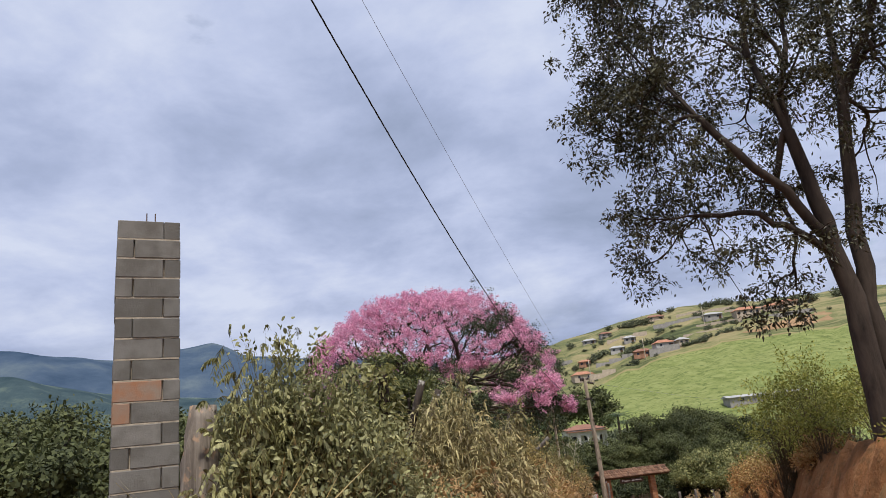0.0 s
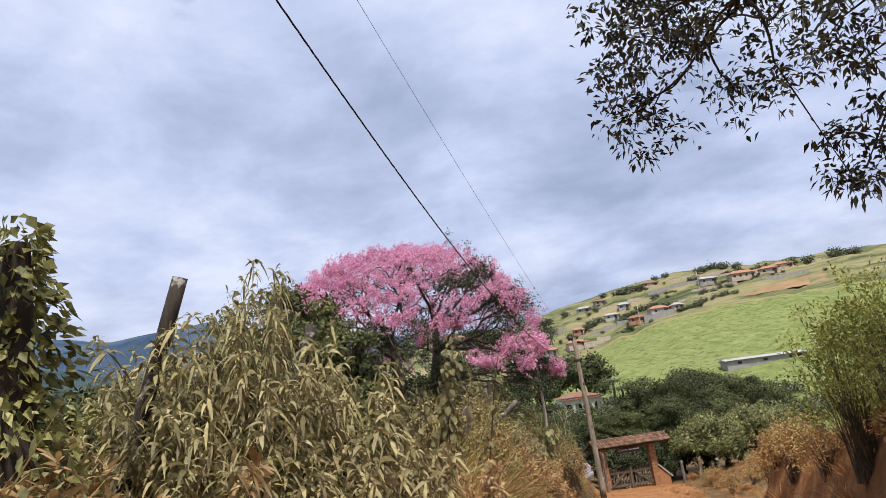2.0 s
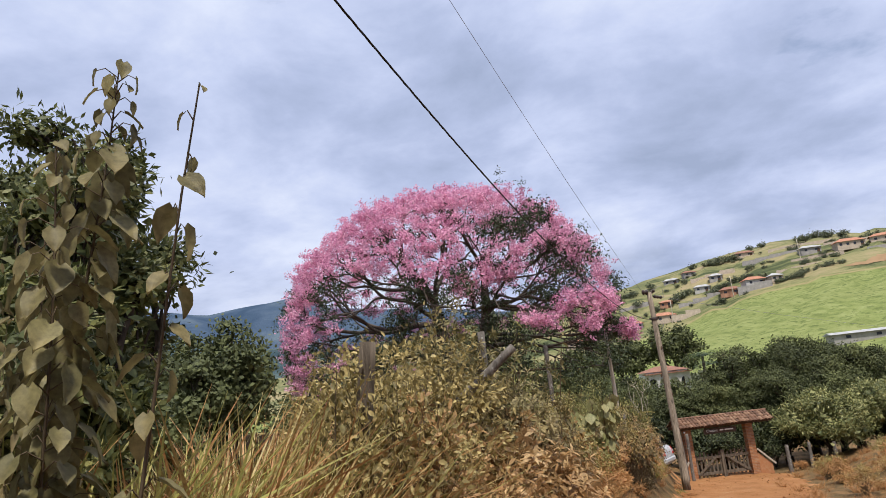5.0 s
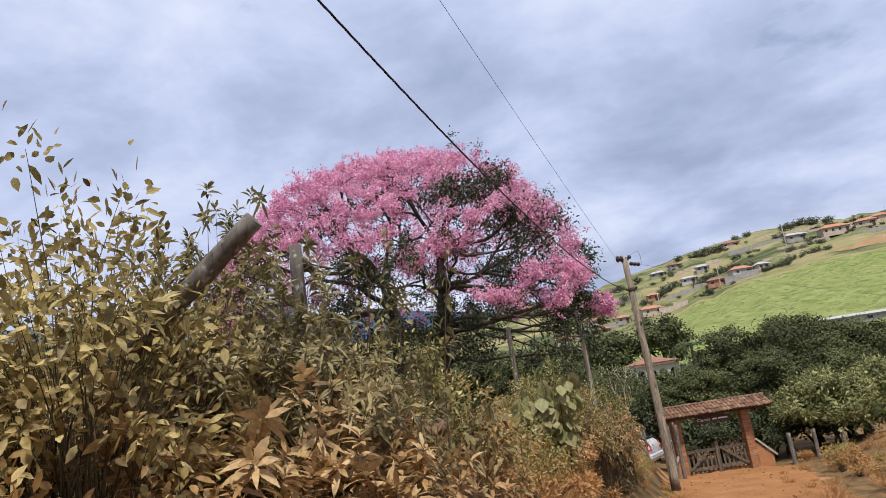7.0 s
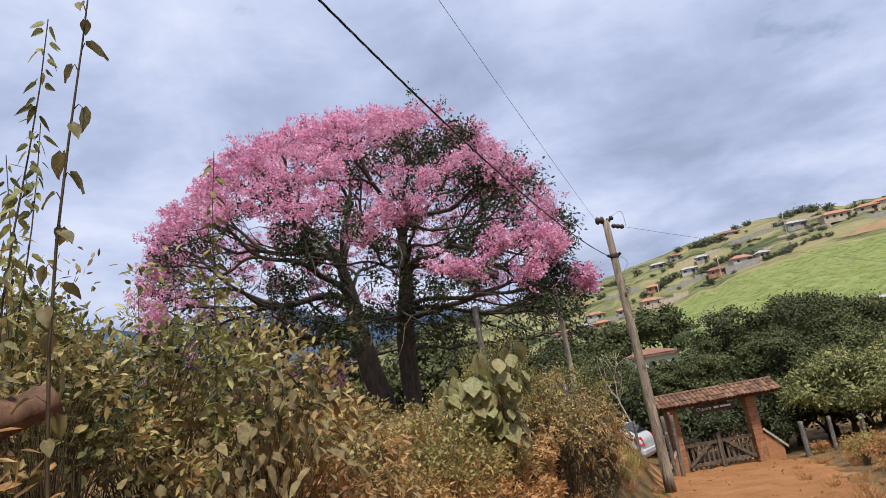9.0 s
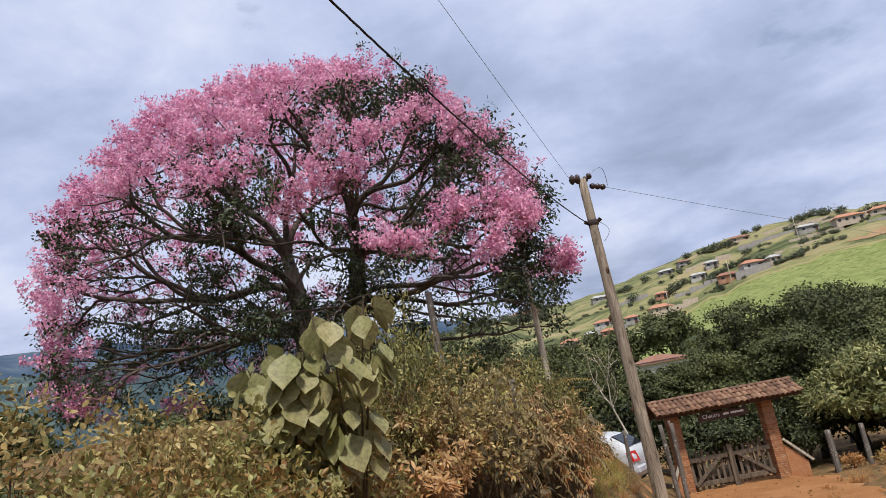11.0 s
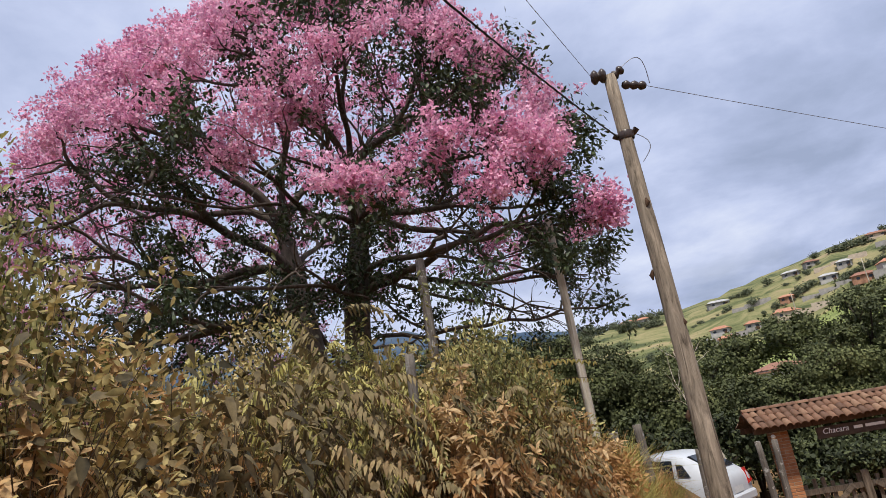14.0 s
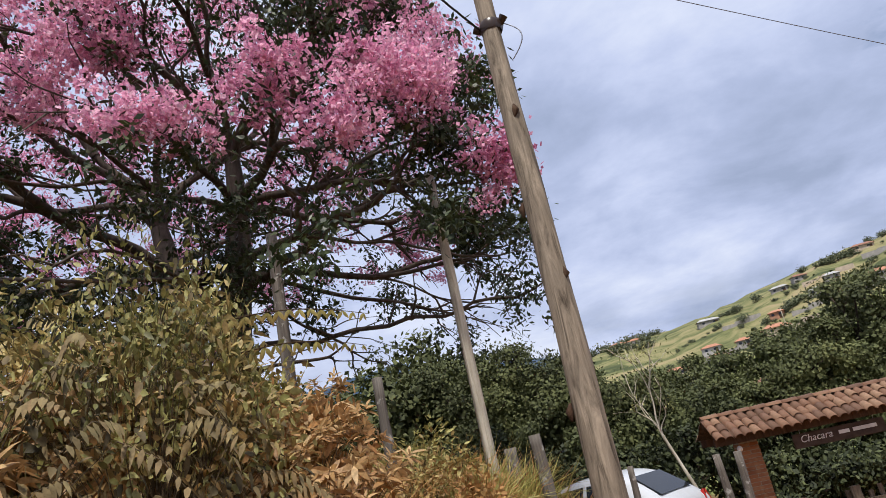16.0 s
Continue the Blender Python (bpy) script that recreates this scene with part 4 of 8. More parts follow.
def round_tree(name, x, y, height, radius, material, label, group, seed, leaves=16000, leaf=0.22, trunk_h=0.35, narrow=0.75, base=None, wood=M_BARK_DARK, count=120, spread=0.115):
    """A broad-crowned tree or large bush: trunk, limbs and clumped leaves."""
    rng = np.random.default_rng(seed)
    bz = gz(x, y) if base is None else base
    tree = empty(name, pose(x, y, bz), label, "tree", group)
    ch = height * (1 - trunk_h)
    # rounded billows over the crown, each set with clumps on its outer side
    each = 10
    ways = unit(even_directions(max(7, count // each), -0.5) + rng.normal(0, 0.13, (max(7, count // each), 3)))
    tips, bear = [], []
    for v in ways:
        c = v * (radius * 0.70, radius * 0.70, ch * 0.36) * rng.uniform(0.82, 1.14)
        size = radius * rng.uniform(0.24, 0.40)
        for _ in range(each):
            w = unit(rng.normal(size=3) + v * 0.7 + (0, 0, 0.5))
            tips.append(c + w * (size, size, size * 0.72) + (0, 0, height * trunk_h + ch * 0.5))
            bear.append(w)
    tips, bear, count = np.array(tips), np.array(bear), len(tips)
    tips[:, 2] = np.clip(tips[:, 2], height * 0.06, height * 1.03)
    fork = np.array((0, 0, height * trunk_h * 0.7))
    paths = [(np.stack([(0, 0, -0.3), fork * 0.5 + (0.05, 0, 0), fork]).astype(float), np.array((0.05, 0.04, 0.036)) * height)]
    limbs(fork, np.array((0, 0, 1.0)), tips, height * 0.032, rng, count, paths, lift=0.3)
    part("trunk", wood_mesh("trunk", [(p[::2], r[::2]) for p, r in paths]), wood, tree)
    v, f = tuft(tips, leaves // count, radius * spread, rng, leaf, leaf * narrow, 0.5, 0.05, 0.75, face=1.5, bearing=bear)
    inner = (tips - (0, 0, height * 0.5)) * rng.uniform(0.45, 0.8, (count, 1)) + (0, 0, height * 0.5)
    v2, f2 = tuft(inner, 20, radius * 0.16, rng, leaf * 1.45, leaf * 0.9, 0.5, 0.0, 0.8, face=1.2)
    part("crown", quick_mesh("crown", *join_arrays([(v, f), (v2, f2)])), material, tree, kind="stuff")
    return tree


# ---- shrubs ----
def place_thing(src, m):
    """The thing itself the first time, a copy of it after that."""
    if "placed" not in src:
        src["placed"] = 1
        src.matrix_basis = m
        return src
    s = src.scale
    return copy_thing(src, m @ Matrix.Diagonal((1 / s[0], 1 / s[1], 1 / s[2], 1)))


SHRUBS = {}
SIZES = (0.6, 1.1, 1.7, 2.4)
KINDS = {
    "olive": (M_OLIVE, 0.070, 0.034, "olive_shrub", "dusty olive-green shrub with small leaves beside the lane"),
    "green": (M_GREEN, 0.073, 0.036, "green_shrub", "bushy green roadside shrub"),
    "fresh": (M_FRESH, 0.074, 0.037, "green_shrub", "bushy grey-green roadside shrub"),
    "dry": (M_DRY, 0.089, 0.041, "dried_shrub", "dried brown shrub coated in road dust"),
    "broad": (M_BROAD, 0.098, 0.058, "broadleaf_shrub", "shrub with broad drooping heart-shaped leaves"),
    "bramble": (M_BRAMBLE, 0.085, 0.046, "broadleaf_shrub", "dark brown-leaved shrub beside the lane"),
    "ochre": (M_OCHRE, 0.130, 0.038, "ochre_shrub", "shrub with whorls of large ochre dust-covered leaves"),
    "rosette": (M_ROSETTE, 0.115, 0.028, "whorled_shrub", "tall olive shrub with leaves in whorls at the twig ends"),
    "willow": (M_WILLOW, 0.140, 0.029, "narrowleaf_shrub", "arching shrub with long narrow hanging leaves"),
    "pinnate": (M_BROAD, 0.072, 0.025, "compound_leaf_shrub", "shrub with long drooping compound leaves"),
    "frond": (M_FROND, 0.085, 0.030, "fronded_shrub", "shrub with long drooping yellow-green compound leaves"),
    "feather": (M_FEATHER, 0.072, 0.032, "feathery_shrub", "tall olive shrub with feathery compound leaves beside the column"),
    "dark": (M_DARKBUSH, 0.060, 0.032, "dense_bush", "dense dark green bush"),
    "yellow": (M_YELLOW, 0.068, 0.034, "yellow_sapling", "bright yellow-green sapling on the bank"),
}


def shrub_variant(style, size, seed):
    """A shrub of one of the sizes, to be copied: stems that fork towards clumps of leaves."""
    key = (style, size, seed)
    if key in SHRUBS:
        return SHRUBS[key]
    rng = np.random.default_rng(100 + seed * 7 + len(style) + int(size * 10) * 31)
    mat, L, W, name, label = KINDS[style]
    ob = empty(name, pose(0, 0, 0), label, "bush" if style == "dark" else "shrub", "roadside shrubs")
    whorl, big, hanging = style in ("ochre", "rosette"), style in ("broad", "bramble"), style == "willow"
    n = int(14 + 30 * size**1.25)
    if whorl:
        n = int(n * 0.85)
    elif big:
        n = int(n * 0.7)
    elif hanging:
        n = int(n * 0.75)
    elif style in ("pinnate", "feather", "frond"):
        n = int(n * (0.9 if style == "feather" else 0.6))
    rad = 0.46 * size**0.8
    # clumps fill a lumpy dome, most of them near its skin
    v = unit(rng.normal(size=(n, 3)) * (1, 1, 0.9))
    v[:, 2] = np.where(v[:, 2] < -0.35, -v[:, 2], v[:, 2])
    a = np.arctan2(v[:, 1], v[:, 0])
    lump = 1 + 0.20 * np.sin(3 * a + seed * 2) * (1 - np.abs(v[:, 2])) + 0.14 * np.sin(5 * a + 4 * v[:, 2] + seed)
    s = np.where(rng.random(n) < 0.75, rng.uniform(0.75, 1.0, n), rng.uniform(0.3, 0.75, n)) * lump
    ends = np.stack([v[:, 0] * rad * s, v[:, 1] * rad * s, size * (0.50 + 0.40 * v[:, 2] * s)], 1)
    lead = rng.choice(n, max(2, n // 9), replace=False)
    ends[lead] = ends[lead] * (0.7, 0.7, 1) + np.stack([0 * lead, 0 * lead, (size - ends[lead, 2]) * rng.uniform(0.3, 1.0, len(lead))], 1)
    out = unit(ends - (0, 0, size * 0.35))
    root = unit(rng.normal(size=(n, 3))) * (0.10 * size, 0.10 * size, 0)
    if hanging:
        ends = ends + out * (0.10, 0.10, 0)
    paths = []
    for k0 in range(n):
        u = np.linspace(0, 1, 4)[:, None]
        c = root[k0] * (1 - u) + ends[k0] * u
        c[1:3, :2] *= 0.72
        c[1:3, 2] += 0.06 * size
        paths.append((c, np.array((0.006 + 0.003 * size, 0.005, 0.0035, 0.0015))))
    if whorl:
        per = 12
        base = np.repeat(np.concatenate([ends, ends - out * 0.10 + rng.normal(0, 0.06, (n, 3))]), per, 0)
        ax = np.repeat(unit(np.concatenate([out, out]) + rng.normal(0, 0.35, (2 * n, 3)) + (0, 0, 0.25)), per, 0)
        e1 = unit(np.cross(ax, np.repeat(rng.normal(size=(2 * n, 3)), per, 0)))
        e2 = np.cross(ax, e1)
        g = np.tile(np.arange(per), 2 * n)
        ang = g * 2.4
        D = np.cos(ang)[:, None] * e1 + np.sin(ang)[:, None] * e2 + ax * np.linspace(-0.1, 0.9, per)[g][:, None] + rng.normal(0, 0.12, (len(g), 3))
        P = base - ax * (0.05 * (1 - g / per))[:, None]
        nrm = ax + rng.normal(0, 0.25, P.shape)
        v, f = strap_arrays(P, D, nrm, L * rng.uniform(0.6, 1.25, len(P)), W * rng.uniform(0.75, 1.25, len(P)), 0.25)
    elif hanging:
        # long leaves that hang in bunches from the twig ends
        per = 9
        base = np.concatenate([ends * q + rng.normal(0, 0.025, (n, 3)) for q in ((1, 1, 1), (0.95, 0.95, 0.95), (0.88, 0.88, 0.89), (0.80, 0.80, 0.82), (0.74, 0.74, 0.72))])
        out, n = np.concatenate([out] * 5), 5 * n
        ang = np.tile(np.arange(per) * 2.4, n) + np.repeat(rng.uniform(0, 6.3, n), per)
        low = np.tile(np.linspace(0.75, -0.55, per), n)
        P = np.repeat(base, per, 0) + rng.normal(0, 0.012, (n * per, 3))
        D = np.stack([np.cos(ang) * 0.75, np.sin(ang) * 0.75, low], 1) + np.repeat(out, per, 0) * (0.35, 0.35, 0.1) + rng.normal(0, 0.15, P.shape)
        v, f = strap_arrays(P, D, np.stack([np.cos(ang), np.sin(ang), 0 * ang + 0.9], 1) + rng.normal(0, 0.3, P.shape), L * rng.uniform(0.6, 1.3, len(P)), W * rng.uniform(0.75, 1.25, len(P)), 0.5)
    elif style in ("pinnate", "feather", "frond"):
        per = 16 if style == "feather" else 20
        g = np.tile(np.arange(per), n)
        w = (g // 2 + 1) / (per / 2)
        side = unit(np.cross(out, (0, 0, 1.0)) + rng.normal(0, 0.2, out.shape))
        reach = {"pinnate": 0.34, "feather": 0.20, "frond": 0.40}[style]
        hor = unit(out * (1, 1, 0.25) + rng.normal(0, 0.4, out.shape))
        R, S = np.repeat(hor, per, 0), np.repeat(side, per, 0) * np.where(g % 2, 1, -1)[:, None]
        P = np.repeat(ends, per, 0) + R * (reach * w)[:, None] - np.array((0, 0, 0.65 * reach)) * (w**2)[:, None]
        D = S * 0.8 + R * 0.35 + rng.normal(0, 0.12, P.shape) + (0, 0, -0.65)
        paths += [(np.stack([ends[q], ends[q] + hor[q] * 0.5 * reach - (0, 0, 0.16 * reach), ends[q] + hor[q] * reach - (0, 0, 0.65 * reach)]), np.array((0.003, 0.002, 0.001))) for q in range(n)]
        v, f = strap_arrays(P, D, R * 0.3 + (0, 0, 0.6) + S * 0.4, L * rng.uniform(0.8, 1.15, len(P)) * (1.15 - 0.4 * w), W * rng.uniform(0.8, 1.2, len(P)), 0.3)
    else:
        per = 8 if big else 26
        o = rng.normal(size=(n * per, 3)) * (0.066 if not big else 0.10) * np.repeat(rng.uniform(0.7, 1.4, n), per)[:, None]
        P = np.repeat(ends, per, 0) + o
        D = unit(o) * 0.6 + np.repeat(out, per, 0) * 0.5 + rng.normal(0, 0.5, P.shape) + (0, 0, -0.9 if big else 0.0)
        nrm = np.repeat(out, per, 0) * 0.7 + unit(o) * 0.5 + rng.normal(0, 0.5, P.shape) + (0, 0, 0.3)
        ls, ws = L * rng.uniform(0.6, 1.3, len(P)), W * rng.uniform(0.75, 1.25, len(P))
        v, f = fine_leaf_arrays(P, D, nrm, ls, ws, 0.12, 0.2, 0.06) if big else oval_arrays(P, D, nrm, ls, ws, 0.12, 0.15)
    part("branchwork", wood_mesh("branchwork", paths), M_TWIG, ob, kind="stuff")
    part("foliage", quick_mesh("foliage", v, f), mat, ob, kind="stuff")
    SHRUBS[key] = ob
    return ob


def shrub(style, x, y, top, wide=1.0, seed=0, sink=0.05, turn=None):
    """A shrub that stands on the ground at (x, y) and reaches up to the height top."""
    z = gz(x, y) - sink
    h = max(0.3, top - z)
    size = min(SIZES, key=lambda c: abs(math.log(c / h)))
    src = shrub_variant(style, size, seed % 3)
    rnd = random.Random(int(x * 977 + y * 131 + seed))
    a = rnd.uniform(0, 360) if turn is None else turn
    s = h / size
    m = pose(x, y, z, rnd.uniform(-4, 4), rnd.uniform(-4, 4), a) @ Matrix.Diagonal((s**0.5 * wide, s**0.5 * wide, s, 1))
    return place_thing(src, m)


GRASS = {}


def grass_clump(style, x, y, height, wide=1.0, seed=0):
    key = (style, seed % 3)
    if key not in GRASS:
        rng = np.random.default_rng(300 + seed % 3 + len(style))
        n = 115
        a, r = rng.uniform(0, 6.283, n), np.abs(rng.normal(0, 0.16, n))
        p = np.stack([np.cos(a) * r, np.sin(a) * r, np.zeros(n)], 1)
        d = np.stack([np.cos(a) * 0.35, np.sin(a) * 0.35, np.ones(n)], 1) + rng.normal(0, 0.22, (n, 3)) * (1, 1, 0.2)
        v, f = blade_arrays(p, d, rng.uniform(0.55, 1.15, n), rng.uniform(0.008, 0.018, n), rng.uniform(0.1, 0.9, n), rng)
        ob = empty("grass_clump", pose(0, 0, 0), {"grass": "clump of tall dry straw-coloured grass", "dusty": "clump of grass reddened by road dust", "weed": "clump of fresh yellow-green grass and weeds"}[style], "grass", "roadside grass")
        part("tuft", quick_mesh("tuft", v, f), {"grass": M_GRASS, "dusty": M_DUSTGRASS, "weed": M_WEED}[style], ob, kind="stuff")
        GRASS[key] = ob
    rng = random.Random(int(x * 577 + y * 313 + seed))
    m = pose(x, y, gz(x, y) - 0.03, 0, 0, rng.uniform(0, 360)) @ Matrix.Diagonal((height * wide, height * wide, height, 1))
    return place_thing(GRASS[key], m)


def grass_patch(spots):
    """Grass that nobody could count, one sheet of blades for each kind."""
    rng = np.random.default_rng(19)
    for style, label, mat in (("grass", "tufts of dry straw-coloured grass", M_GRASS), ("dusty", "tufts of grass reddened by road dust", M_DUSTGRASS), ("weed", "tufts of fresh yellow-green grass and weeds", M_WEED)):
        chunks = []
        for kind, x, y, height, wide in spots:
            if kind != style:
                continue
            n = 100
            a, r = rng.uniform(0, 6.283, n), np.abs(rng.normal(0, 0.16, n)) * height * wide
            px, py = x + np.cos(a) * r, y + np.sin(a) * r
            p = np.stack([px, py, ground_z(px, py) - 0.02], 1)
            d = np.stack([np.cos(a) * 0.35, np.sin(a) * 0.35, np.ones(n)], 1) + rng.normal(0, 0.22, (n, 3)) * (1, 1, 0.2)
            chunks.append(blade_arrays(p, d, rng.uniform(0.55, 1.15, n) * height, rng.uniform(0.008, 0.018, n) * height * wide, rng.uniform(0.1, 0.9, n), rng))
        if chunks:
            tagged(part("grass", quick_mesh("grass", *join_arrays(chunks)), mat), label, "grass", kind="stuff")


def hedge_top(y):
    """How high the growth on the left bank stands along the lane."""
    return float(np.interp(y, (-4, 5.2, 6.0, 6.8, 8, 10, 11.5, 13.0, 13.4, 14.2, 16.0, 16.8, 17.9, 18.4, 18.8, 19.3, 19.7, 20.2, 20.6, 21.1, 21.9, 22.8, 23.3, 23.8, 24.4, 25.2, 26.7, 28.9, 29.3, 29.8, 30.1, 30.4, 30.8, 31.9, 32.1, 32.4, 34.1, 34.9, 35.2, 35.5, 35.9, 37, 38, 39.3, 41, 44), (0.6, 0.9, 1.40, 1.45, 1.5, 1.35, 1.4, 1.6, 0.75, 0.95, 1.14, 1.36, 1.6, 1.25, 1.15, 1.55, 1.6, 1.1, 0.65, 0.8, 1.2, 1.15, 0.8, 0.40, 0.20, 0.05, 0.0, 0.25, 0.30, 0.40, 0.30, 0.10, 0.0, 0.05, 0.4, 0.12, 0.12, 0.35, 0.3, -0.2, -0.6, -0.6, -0.65, -1.0, -1.2, -1.5)))


def hedge_front(y):
    """Where the face of the hedge stands, beside the lane."""
    return float(np.interp(y, (2, 7, 8.5, 13, 16, 18, 20, 23, 27, 29, 32, 36, 42), (-1.5, -1.45, -1.2, -1.2, -1.5, -1.15, -1.05, -1.15, -1.05, -0.95, -0.75, -0.55, -0.4)))


